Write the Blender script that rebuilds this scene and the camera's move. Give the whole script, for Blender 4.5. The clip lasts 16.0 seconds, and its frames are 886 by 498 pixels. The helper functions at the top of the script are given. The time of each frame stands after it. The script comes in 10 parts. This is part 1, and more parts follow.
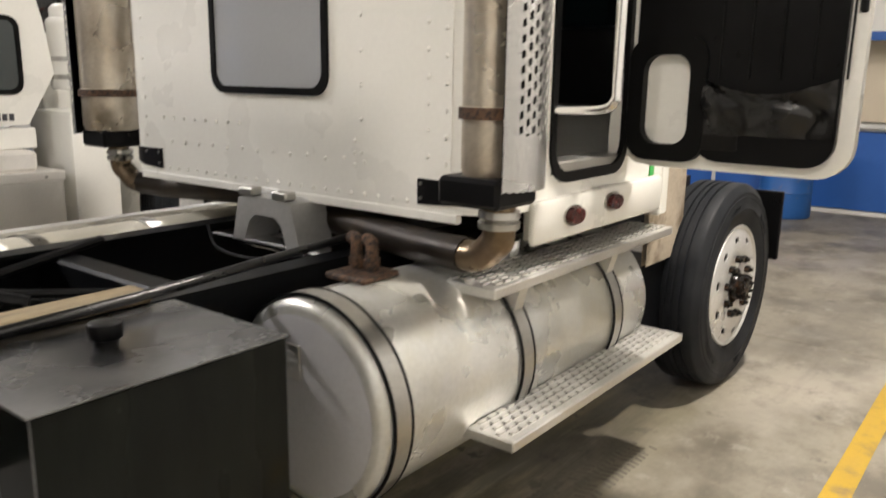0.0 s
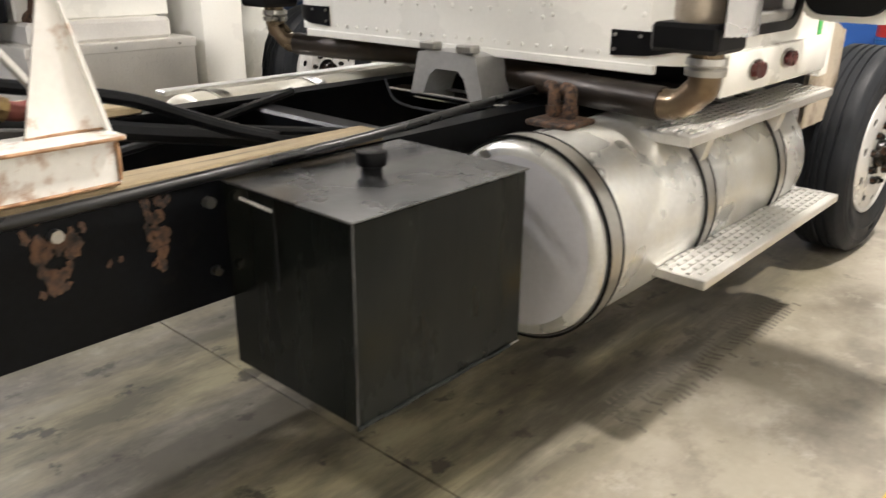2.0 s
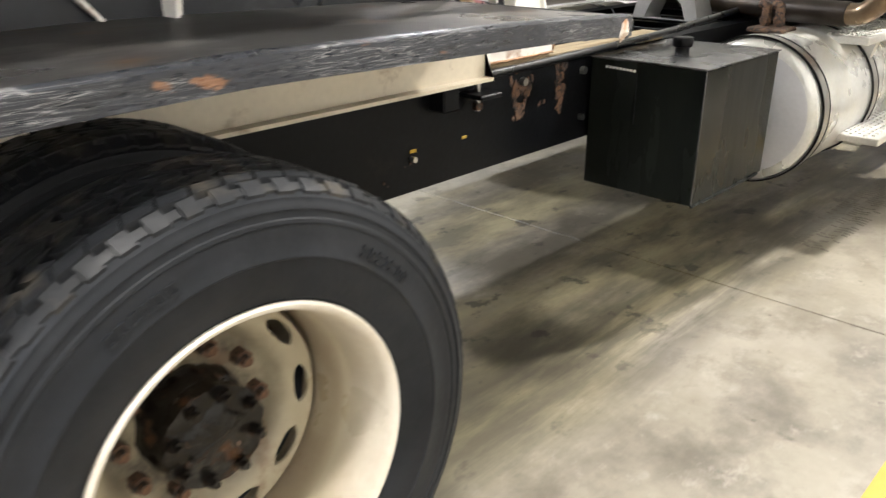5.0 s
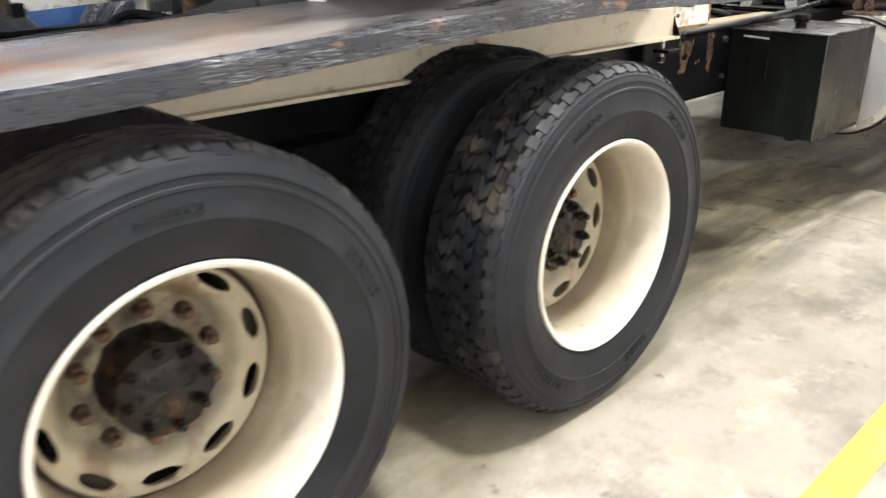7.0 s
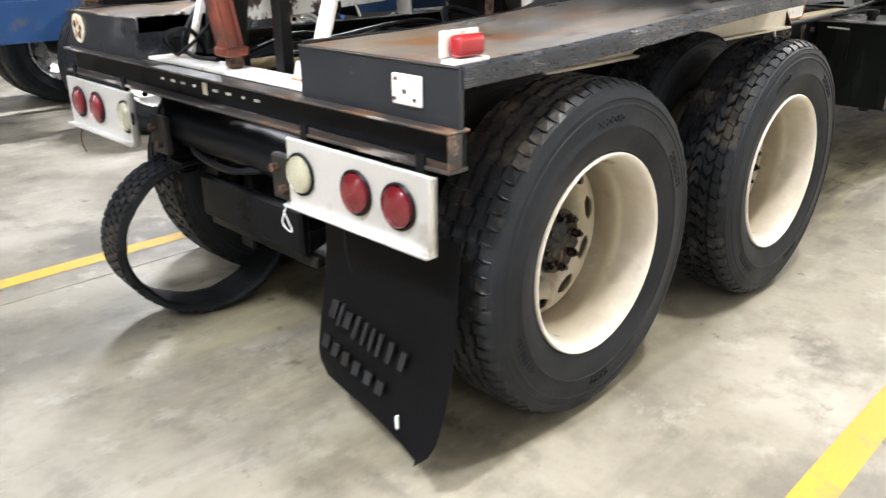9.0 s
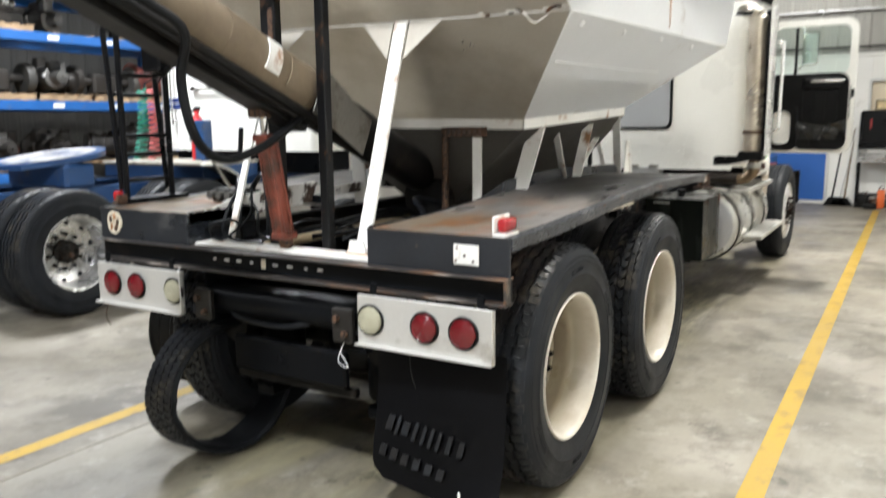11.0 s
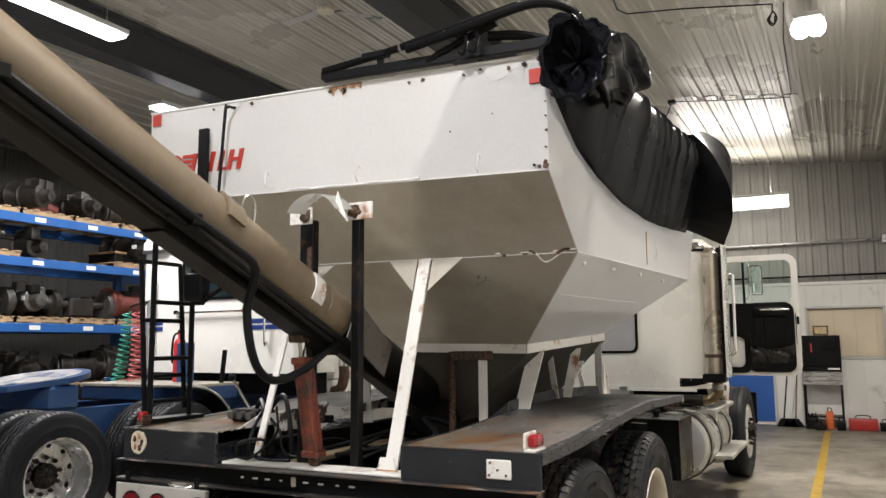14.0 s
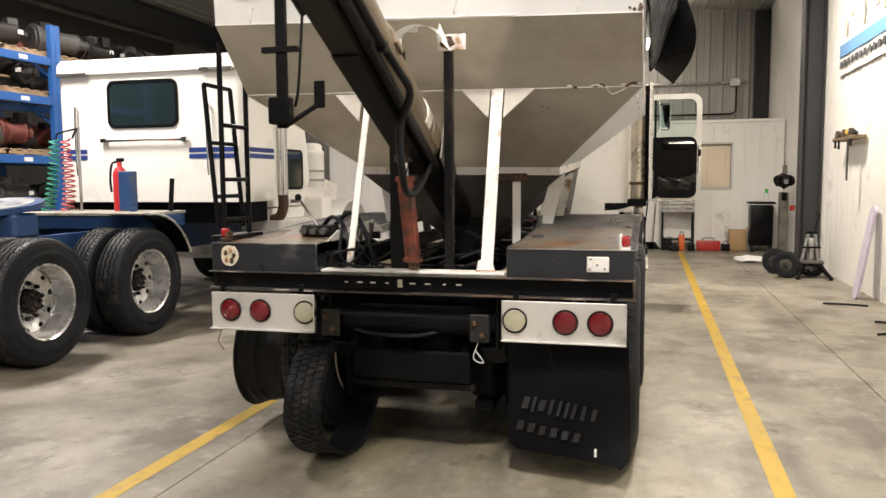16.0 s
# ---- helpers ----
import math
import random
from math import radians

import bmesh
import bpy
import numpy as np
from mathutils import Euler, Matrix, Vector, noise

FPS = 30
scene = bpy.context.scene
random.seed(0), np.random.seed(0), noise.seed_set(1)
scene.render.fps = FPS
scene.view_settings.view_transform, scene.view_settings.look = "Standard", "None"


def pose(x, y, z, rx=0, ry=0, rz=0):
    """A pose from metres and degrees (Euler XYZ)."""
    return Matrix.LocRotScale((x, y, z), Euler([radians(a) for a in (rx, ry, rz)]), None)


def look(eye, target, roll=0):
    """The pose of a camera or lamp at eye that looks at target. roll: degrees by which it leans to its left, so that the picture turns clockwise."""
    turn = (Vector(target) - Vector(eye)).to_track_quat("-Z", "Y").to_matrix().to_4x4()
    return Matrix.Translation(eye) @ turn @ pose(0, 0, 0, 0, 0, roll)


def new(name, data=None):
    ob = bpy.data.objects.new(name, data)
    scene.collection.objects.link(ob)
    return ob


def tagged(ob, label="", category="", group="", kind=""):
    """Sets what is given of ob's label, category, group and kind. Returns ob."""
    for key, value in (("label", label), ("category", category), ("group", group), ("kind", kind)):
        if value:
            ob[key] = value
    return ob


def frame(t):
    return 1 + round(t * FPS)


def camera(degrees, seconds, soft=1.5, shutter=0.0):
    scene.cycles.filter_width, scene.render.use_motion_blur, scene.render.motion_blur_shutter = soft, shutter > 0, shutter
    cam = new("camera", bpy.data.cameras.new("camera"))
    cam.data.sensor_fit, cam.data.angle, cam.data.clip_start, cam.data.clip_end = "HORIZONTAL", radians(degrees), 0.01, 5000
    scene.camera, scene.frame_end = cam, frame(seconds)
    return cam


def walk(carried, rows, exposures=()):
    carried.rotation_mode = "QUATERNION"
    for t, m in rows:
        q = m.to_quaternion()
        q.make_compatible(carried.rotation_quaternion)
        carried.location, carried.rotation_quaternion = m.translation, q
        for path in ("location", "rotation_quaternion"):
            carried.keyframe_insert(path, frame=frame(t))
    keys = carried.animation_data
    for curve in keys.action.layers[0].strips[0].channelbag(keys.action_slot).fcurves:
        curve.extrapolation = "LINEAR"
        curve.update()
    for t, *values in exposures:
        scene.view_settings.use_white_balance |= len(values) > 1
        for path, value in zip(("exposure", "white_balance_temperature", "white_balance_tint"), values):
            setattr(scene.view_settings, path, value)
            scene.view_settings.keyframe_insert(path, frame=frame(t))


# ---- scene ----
cam = camera(59.2, 16.0, soft=1.4, shutter=0.5)
PATH = [
    (0, (2.308, 3.198, 1.504), (1.115, 4.746, 1.077), 0.9),
    (0.5, (2.25, 3.068, 1.491), (1.058, 4.573, 0.931), 1.0),
    (1, (2.253, 2.939, 1.457), (1.048, 4.403, 0.819), 0.8),
    (1.5, (2.223, 2.878, 1.451), (0.996, 4.304, 0.773), 0.7),
    (2, (2.086, 2.789, 1.418), (0.84, 4.184, 0.71), 0.7),
    (2.5, (1.974, 2.646, 1.383), (0.717, 4.014, 0.641), 0.6),
    (3, (1.986, 2.401, 1.394), (0.73, 3.752, 0.621), 0.4),
    (5.5, (2.171, 1.028, 1.355), (0.872, 2.341, 0.588), -0.7),
    (6, (2.186, 0.765, 1.305), (0.853, 2.053, 0.555), -0.5),
    (6.5, (2.262, 0.462, 1.327), (0.92, 1.741, 0.576), -0.4),
    (7, (2.342, 0.096, 1.336), (1.005, 1.382, 0.59), -0.3),
    (7.5, (2.335, -0.192, 1.298), (0.992, 1.091, 0.556), -0.6),
    (8, (2.322, -0.497, 1.332), (0.978, 0.783, 0.588), -0.5),
    (8.5, (2.367, -0.86, 1.367), (1.026, 0.422, 0.621), -0.5),
    (11, (2.333, -2.351, 1.523), (1.315, -0.66, 1.204), -0.6),
    (11.5, (2.358, -2.502, 1.581), (1.407, -0.742, 1.567), -0.6),
    (12, (2.362, -2.578, 1.629), (1.427, -0.816, 1.766), -0.5),
    (12.5, (2.359, -2.606, 1.64), (1.43, -0.846, 1.838), -0.6),
    (13, (2.356, -2.619, 1.636), (1.431, -0.862, 1.873), -0.6),
    (13.5, (2.301, -2.651, 1.572), (1.376, -0.896, 1.827), -0.5),
    (14, (2.209, -2.806, 1.537), (1.307, -1.037, 1.781), -0.4),
    (14.5, (2.019, -2.976, 1.476), (1.195, -1.161, 1.646), -0.4),
    (15, (1.815, -3.264, 1.429), (1.107, -1.394, 1.415), -0.4),
    (15.5, (1.554, -3.534, 1.444), (0.952, -1.632, 1.299), -0.5),
    (16, (1.227, -3.696, 1.463), (0.72, -1.769, 1.287), -0.4),
]
walk(cam, [(t, look(eye, target, roll)) for t, eye, target, roll in PATH],
     [(0, 0.50, 6300, 14), (0.5, 0.60, 6270, 14), (1.5, 0.87, 6200, 14), (2.5, 1.03, 6150, 14), (3.0, 1.11, 6100, 13), (5.5, 1.5, 5950, 12), (6.5, 1.72, 5870, 12), (7.5, 1.71, 5835, 12), (8.0, 1.68, 5820, 12), (8.5, 1.48, 5800, 12), (11.0, 0.78, 5850, 9), (11.5, 0.64, 5700, 10), (12.5, 0.2, 6000, 13), (14.5, 0.14, 6300, 13), (15.5, 0.44, 6570, 14), (16.0, 0.46, 6700, 14)])

# ---- light ----
world = bpy.data.worlds.new("shop_air")
scene.world = world
world.use_nodes = True
world.node_tree.nodes["Background"].inputs["Color"].default_value = (0.5, 0.52, 0.56, 1)
world.node_tree.nodes["Background"].inputs["Strength"].default_value = 0.02


def area(name, x, y, z, sx, sy, watts, color=(1.0, 0.965, 0.915), aim=None):
    d = bpy.data.lights.new(name, "AREA")
    d.shape, d.size, d.size_y, d.energy, d.color = "RECTANGLE", sx, sy, watts, color
    ob = new(name, d)
    ob.matrix_world = look((x, y, z), aim, 0) if aim else pose(x, y, z)
    return ob


# ---- materials ----
def mat(name, color, rough=0.5, metal=0.0, vary=0.15, scale=3.0, fine=60.0, bump=0.1, stain=None, stain_amount=0.0,
        stain_scale=2.0, coat=0.0, stretch=(1, 1, 1), stain_sharp=0.08, rough_vary=0.1, emit=0.0, per_object=0.0, spec=0.5):
    m = bpy.data.materials.new(name)
    m.use_nodes = True
    nt = m.node_tree
    n, l = nt.nodes, nt.links
    b = n["Principled BSDF"]
    tc = n.new("ShaderNodeTexCoord")
    mp = n.new("ShaderNodeMapping")
    mp.inputs["Scale"].default_value = stretch
    l.new(tc.outputs["Object"], mp.inputs["Vector"])
    big = n.new("ShaderNodeTexNoise")
    big.inputs["Scale"].default_value, big.inputs["Detail"].default_value = scale, 6
    small = n.new("ShaderNodeTexNoise")
    small.inputs["Scale"].default_value, small.inputs["Detail"].default_value = fine, 4
    for t in (big, small):
        l.new(mp.outputs["Vector"], t.inputs["Vector"])
    mixn = n.new("ShaderNodeMath")
    mixn.operation = "MULTIPLY_ADD"
    l.new(big.outputs["Fac"], mixn.inputs[0])
    mixn.inputs[1].default_value = 0.65
    sm = n.new("ShaderNodeMath")
    sm.operation = "MULTIPLY"
    l.new(small.outputs["Fac"], sm.inputs[0])
    sm.inputs[1].default_value = 0.35
    l.new(sm.outputs[0], mixn.inputs[2])
    ramp = n.new("ShaderNodeMapRange")
    ramp.inputs["From Min"].default_value, ramp.inputs["From Max"].default_value = 0.3, 0.7
    ramp.inputs["To Min"].default_value, ramp.inputs["To Max"].default_value = 1 - vary, 1 + vary
    l.new(mixn.outputs[0], ramp.inputs["Value"])
    tint = n.new("ShaderNodeMix")
    tint.data_type, tint.blend_type = "RGBA", "MULTIPLY"
    tint.inputs[0].default_value = 1
    tint.inputs[6].default_value = (*color, 1)
    l.new(ramp.outputs["Result"], tint.inputs[7])
    out = tint.outputs[2]
    if per_object:
        oi = n.new("ShaderNodeObjectInfo")
        pr = n.new("ShaderNodeMapRange")
        pr.inputs["To Min"].default_value, pr.inputs["To Max"].default_value = 1 - per_object, 1 + per_object
        l.new(oi.outputs["Random"], pr.inputs["Value"])
        t2 = n.new("ShaderNodeMix")
        t2.data_type, t2.blend_type = "RGBA", "MULTIPLY"
        t2.inputs[0].default_value = 1
        l.new(out, t2.inputs[6])
        l.new(pr.outputs["Result"], t2.inputs[7])
        out = t2.outputs[2]
    if stain:
        sn = n.new("ShaderNodeTexNoise")
        sn.inputs["Scale"].default_value, sn.inputs["Detail"].default_value, sn.inputs["Roughness"].default_value = stain_scale, 8, 0.65
        l.new(mp.outputs["Vector"], sn.inputs["Vector"])
        sr = n.new("ShaderNodeMapRange")
        edge = 0.72 - 0.35 * stain_amount
        sr.inputs["From Min"].default_value, sr.inputs["From Max"].default_value = edge - stain_sharp, edge + stain_sharp
        l.new(sn.outputs["Fac"], sr.inputs["Value"])
        sx = n.new("ShaderNodeMix")
        sx.data_type = "RGBA"
        l.new(sr.outputs["Result"], sx.inputs[0])
        l.new(out, sx.inputs[6])
        sx.inputs[7].default_value = (*stain, 1)
        out = sx.outputs[2]
    l.new(out, b.inputs["Base Color"])
    rr = n.new("ShaderNodeMapRange")
    rr.inputs["From Min"].default_value, rr.inputs["From Max"].default_value = 0.3, 0.7
    rr.inputs["To Min"].default_value, rr.inputs["To Max"].default_value = max(0.02, rough - rough_vary), min(1, rough + rough_vary)
    l.new(big.outputs["Fac"], rr.inputs["Value"])
    l.new(rr.outputs["Result"], b.inputs["Roughness"])
    b.inputs["Metallic"].default_value = metal
    b.inputs["Coat Weight"].default_value = coat
    b.inputs["Specular IOR Level"].default_value = spec
    if bump:
        bp = n.new("ShaderNodeBump")
        bp.inputs["Strength"].default_value, bp.inputs["Distance"].default_value = bump, 0.01
        l.new(mixn.outputs[0], bp.inputs["Height"])
        l.new(bp.outputs["Normal"], b.inputs["Normal"])
    if emit:
        b.inputs["Emission Color"].default_value = (1, 0.97, 0.92, 1)
        b.inputs["Emission Strength"].default_value = emit
    return m


RUST = (0.22, 0.09, 0.035)
GRIME = (0.12, 0.10, 0.08)
WHITE = mat("cab_white_paint", (0.83, 0.82, 0.765), 0.32, vary=0.04, scale=2, bump=0.02, coat=0.3)
# greyer and beiger than HOPPER, for the lower rear panels and gussets
HOPPERLOW = mat("beige_hopper_paint", (0.53, 0.50, 0.44), 0.5, vary=0.08, scale=1.3, bump=0.04, stain=(0.34, 0.3, 0.235), stain_amount=0.25, stain_scale=2.5, stain_sharp=0.2)
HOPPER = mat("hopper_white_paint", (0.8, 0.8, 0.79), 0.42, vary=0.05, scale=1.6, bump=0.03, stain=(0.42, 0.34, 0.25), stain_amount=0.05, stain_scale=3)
LEGWHITE = mat("leg_white_paint", (0.8, 0.785, 0.74), 0.5, vary=0.08, stain=(0.36, 0.19, 0.09), stain_amount=0.30, stain_scale=8, bump=0.1, stain_sharp=0.06)
CREAM = mat("subframe_cream_paint", (0.62, 0.56, 0.44), 0.5, vary=0.1, stain=(0.16, 0.09, 0.04), stain_amount=0.14, stain_scale=7, bump=0.1)
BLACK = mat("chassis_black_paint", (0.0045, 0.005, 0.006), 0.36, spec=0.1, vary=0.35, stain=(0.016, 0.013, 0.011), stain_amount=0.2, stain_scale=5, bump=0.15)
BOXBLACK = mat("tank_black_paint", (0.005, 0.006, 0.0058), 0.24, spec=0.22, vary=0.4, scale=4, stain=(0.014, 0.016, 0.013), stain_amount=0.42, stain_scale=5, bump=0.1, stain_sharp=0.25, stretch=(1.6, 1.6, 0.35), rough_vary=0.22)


ALU = mat("tank_aluminium", (0.6, 0.6, 0.575), 0.34, 0.62, vary=0.18, scale=3.5, stain=(0.55, 0.53, 0.43), stain_amount=0.3, stain_scale=2.2, stain_sharp=0.16, bump=0.05, rough_vary=0.14)
TANKEND = mat("tank_end_dull_aluminium", (0.52, 0.52, 0.535), 0.5, 0.25, vary=0.12, scale=4, stain=(0.4, 0.4, 0.42), stain_amount=0.3, stain_scale=4, stain_sharp=0.25, bump=0.03)
STEPALU = mat("step_aluminium", (0.66, 0.65, 0.62), 0.4, 0.85, vary=0.15, fine=90, bump=0.2)
POLISH = mat("polished_aluminium", (0.82, 0.82, 0.81), 0.24, 0.85, vary=0.06, bump=0.02, rough_vary=0.06)
WHEELALU = mat("brushed_wheel_aluminium", (0.74, 0.74, 0.73), 0.34, 0.5, vary=0.12, scale=5, stain=(0.5, 0.49, 0.47), stain_amount=0.3, stain_scale=6, stain_sharp=0.2, bump=0.04)
DEEPALLOY = mat("dulled_polished_alloy", (0.68, 0.68, 0.67), 0.28, 0.75, vary=0.2, scale=7, stain=(0.3, 0.29, 0.27), stain_amount=0.3, stain_scale=6, bump=0.04, rough_vary=0.1)
CHROME = mat("chrome", (0.8, 0.8, 0.8), 0.1, 1.0, vary=0.04, bump=0.0, rough_vary=0.04)
STRAP = mat("tank_strap_steel", (0.45, 0.44, 0.41), 0.3, 1.0, vary=0.15, bump=0.05)
STACK = mat("exhaust_stained_chrome", (0.58, 0.53, 0.44), 0.3, 0.7, vary=0.25, scale=4, stain=(0.24, 0.17, 0.10), stain_amount=0.35, stain_scale=3, stain_sharp=0.25, bump=0.04)
RUBBER = mat("tyre_rubber", (0.0085, 0.010, 0.0125), 0.55, spec=0.2, vary=0.3, scale=6, stain=(0.026, 0.028, 0.032), stain_amount=0.28, stain_scale=4, stain_sharp=0.25, bump=0.2)
TREAD = mat("tread_rubber", (0.0125, 0.0138, 0.016), 0.5, spec=0.25, vary=0.35, scale=8, stain=(0.075, 0.065, 0.05), stain_amount=0.33, stain_scale=9, bump=0.3)
SEAL = mat("black_rubber_seal", (0.004, 0.004, 0.004), 0.4, spec=0.15, vary=0.1, bump=0.03)

HUB = mat("greasy_hub_iron", (0.008, 0.007, 0.006), 0.2, 0.1, vary=0.4, scale=14, stain=(0.07, 0.032, 0.014), stain_amount=0.3, stain_scale=16, bump=0.7, spec=0.3)
RUSTY = mat("rusty_steel", (0.13, 0.068, 0.036), 0.7, 0.1, vary=0.6, scale=40, stain=(0.02, 0.014, 0.011), stain_amount=0.62, stain_scale=60, bump=0.5)
TARP = mat("black_vinyl_tarp", (0.005, 0.0053, 0.0065), 0.3, spec=0.5, vary=0.2, scale=5, bump=0.05, fine=30, rough_vary=0.05)
TARPEND = mat("crumpled_vinyl_tarp", (0.005, 0.0053, 0.007), 0.2, vary=0.2, scale=5, bump=0.05, fine=30, rough_vary=0.05)
for m, ior in ((TARP, 1.085), (TARPEND, 1.2), (BOXBLACK, 1.36)):
    for node in m.node_tree.nodes:
        if node.type == "BSDF_PRINCIPLED":
            node.inputs["IOR"].default_value = ior
TAN = mat("auger_tan_paint", (0.2, 0.155, 0.1), 0.5, vary=0.16, scale=2, stain=(0.115, 0.085, 0.055), stain_amount=0.35, stain_scale=3, stain_sharp=0.2, bump=0.06)
DARKSTEEL = mat("oily_dark_steel", (0.008, 0.0075, 0.007), 0.4, 0.0, spec=0.18, vary=0.35, stain=(0.035, 0.028, 0.021), stain_amount=0.2, stain_scale=5, bump=0.2)
REDCYL = mat("cylinder_red_paint", (0.22, 0.055, 0.032), 0.5, vary=0.25, scale=6, stain=(0.07, 0.035, 0.025), stain_amount=0.45, stain_scale=8, bump=0.1)
REDDECAL = mat("red_decal", (0.44, 0.035, 0.022), 0.4, vary=0.06, bump=0.0)
RUSTRUN = mat("orange_rust_run", (0.44, 0.26, 0.14), 0.6, vary=0.4, scale=30, bump=0.1, stain=(0.24, 0.11, 0.045), stain_amount=0.5, stain_scale=25)
MARKERRED = mat("marker_red_lens", (0.3, 0.01, 0.014), 0.2, vary=0.15, bump=0.05, fine=120, coat=0.4)
REDLENS = mat("red_lens", (0.12, 0.0035, 0.007), 0.18, vary=0.15, bump=0.05, fine=120, coat=0.5)
CASTLIGHT = mat("cast_mount_grey", (0.42, 0.42, 0.41), 0.4, 0.4, vary=0.15, bump=0.08)
CLEARLENS = mat("clear_lens", (0.36, 0.345, 0.25), 0.15, vary=0.2, bump=0.1, fine=120, coat=0.6)
AMBER = mat("dark_red_lens", (0.09, 0.018, 0.016), 0.25, vary=0.4, scale=20, bump=0.1, stain=(0.02, 0.015, 0.012), stain_amount=0.4, stain_scale=30)
PANELALU = mat("lamp_panel_aluminium", (0.66, 0.65, 0.62), 0.36, 0.6, vary=0.07, bump=0.05, stain=(0.4, 0.38, 0.34), stain_amount=0.15, stain_scale=5)
WHITEPLATE = mat("white_plate", (0.78, 0.77, 0.73), 0.4, vary=0.05, bump=0.02, stain=RUST, stain_amount=0.05, stain_scale=14)
HOSE = mat("black_hose", (0.006, 0.0065, 0.0075), 0.4, spec=0.18, vary=0.2, fine=150, bump=0.15)
WOOD = mat("weathered_plank", (0.2, 0.145, 0.08), 0.75, vary=0.35, scale=4, fine=50, stretch=(6, 0.6, 6), bump=0.4, stain=(0.06, 0.045, 0.03), stain_amount=0.45, stain_scale=3)
CARD = mat("cardboard", (0.42, 0.27, 0.14), 0.8, vary=0.1, bump=0.1)
BLUERACK = mat("rack_blue_paint", (0.02, 0.11, 0.36), 0.45, vary=0.12, bump=0.06, stain=(0.12, 0.12, 0.14), stain_amount=0.12, stain_scale=8)
BLUETRUCK = mat("tractor_blue_paint", (0.02, 0.06, 0.165), 0.4, vary=0.2, bump=0.06, stain=(0.09, 0.09, 0.09), stain_amount=0.25, stain_scale=5)
BLUEDOOR = mat("blue_wall_panel", (0.02, 0.11, 0.42), 0.45, vary=0.08, bump=0.04)
BLUESTRIPE = mat("blue_stripe", (0.02, 0.045, 0.2), 0.35, vary=0.06, bump=0.0)
# paler base and grey blotches carry the tank top's reflection
BOXTOP = mat("tank_sheen_paint", (0.03, 0.031, 0.033), 0.27, spec=0.6, vary=0.5, scale=5, stain=(0.13, 0.13, 0.13), stain_amount=0.42, stain_scale=3, stain_sharp=0.2, bump=0.08)
DECKWOOD = mat("tractor_deck_plate", (0.3, 0.28, 0.235), 0.6, vary=0.15, bump=0.15, stain=GRIME, stain_amount=0.3, stain_scale=4)
DARKGLASS = mat("dark_window_glass", (0.012, 0.022, 0.024), 0.06, vary=0.1, bump=0.0, coat=0.5, rough_vary=0.03)
GREYGLASS = mat("covered_window_glass", (0.36, 0.37, 0.38), 0.12, vary=0.04, bump=0.0, coat=0.8, rough_vary=0.03)
PANELGREY = mat("grey_wall_metal", (0.39, 0.38, 0.345), 0.42, vary=0.05, scale=1.0, bump=0.03)
PANELWHITE = mat("white_wall_metal", (0.83, 0.82, 0.78), 0.4, vary=0.05, scale=1.0, bump=0.03, stain=(0.5, 0.48, 0.43), stain_amount=0.12, stain_scale=2)
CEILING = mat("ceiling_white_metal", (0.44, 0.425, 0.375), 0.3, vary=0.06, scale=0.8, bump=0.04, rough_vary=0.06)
BEAM = mat("dark_grey_beam_paint", (0.05, 0.05, 0.052), 0.5, vary=0.15, bump=0.05, spec=0.25)
DARKWALL = mat("grey_side_wall_metal", (0.12, 0.118, 0.11), 0.55, vary=0.1, bump=0.05)
BEIGE = mat("hatch_beige_board", (0.76, 0.66, 0.5), 0.6, vary=0.06, bump=0.03)
PLASTIC = mat("black_plastic", (0.004, 0.004, 0.0045), 0.36, spec=0.16, vary=0.15, bump=0.06)
VINYL = mat("black_door_vinyl", (0.005, 0.005, 0.0053), 0.36, spec=0.14, vary=0.25, scale=9, bump=0.35, fine=200)
BAGVINYL = mat("glossy_pocket_vinyl", (0.006, 0.006, 0.0065), 0.22, spec=0.5, vary=0.2, scale=9, bump=0.2, fine=60)
DRAWER = mat("grey_drawer_steel", (0.5, 0.5, 0.5), 0.3, 0.8, vary=0.08, bump=0.03)
REDBOX = mat("red_tool_box", (0.42, 0.03, 0.025), 0.4, vary=0.1, bump=0.05)
ORANGE = mat("orange_plastic", (0.7, 0.14, 0.03), 0.45, vary=0.1, bump=0.05)
CASTIRON = mat("greasy_gearbox_iron", (0.03, 0.027, 0.024), 0.55, 0.5, vary=0.4, scale=6, stain=(0.04, 0.035, 0.03), stain_amount=0.4, stain_scale=5, bump=0.4, per_object=0.5)
CASTALU = mat("gearbox_cast_aluminium", (0.11, 0.107, 0.1), 0.5, 0.6, vary=0.3, scale=6, stain=(0.09, 0.08, 0.07), stain_amount=0.35, stain_scale=6, bump=0.3, per_object=0.3)
REDIRON = mat("red_oxide_iron", (0.17, 0.05, 0.04), 0.6, 0.2, vary=0.3, scale=6, bump=0.3, per_object=0.2)
PALLET = mat("pallet_wood", (0.4, 0.28, 0.16), 0.8, vary=0.25, scale=5, stretch=(3, 1, 1), bump=0.3)
GREENCOIL = mat("green_air_line", (0.02, 0.24, 0.16), 0.4, vary=0.1, bump=0)
REDCOIL = mat("red_air_line", (0.45, 0.09, 0.09), 0.4, vary=0.1, bump=0)
EXTRED = mat("extinguisher_red", (0.5, 0.03, 0.03), 0.3, vary=0.08, bump=0.02)
FLOORDARK = mat("joint_dirt", (0.05, 0.045, 0.04), 0.9, vary=0.2, bump=0.2)
YELLOW = mat("yellow_line_paint", (0.43, 0.275, 0.018), 0.5, vary=0.12, scale=3, stain=(0.26, 0.18, 0.07), stain_amount=0.3, stain_scale=6, bump=0.05)
TUBE = mat("lamp_tube", (0.9, 0.9, 0.88), 0.5, vary=0.0, bump=0, emit=22.0)
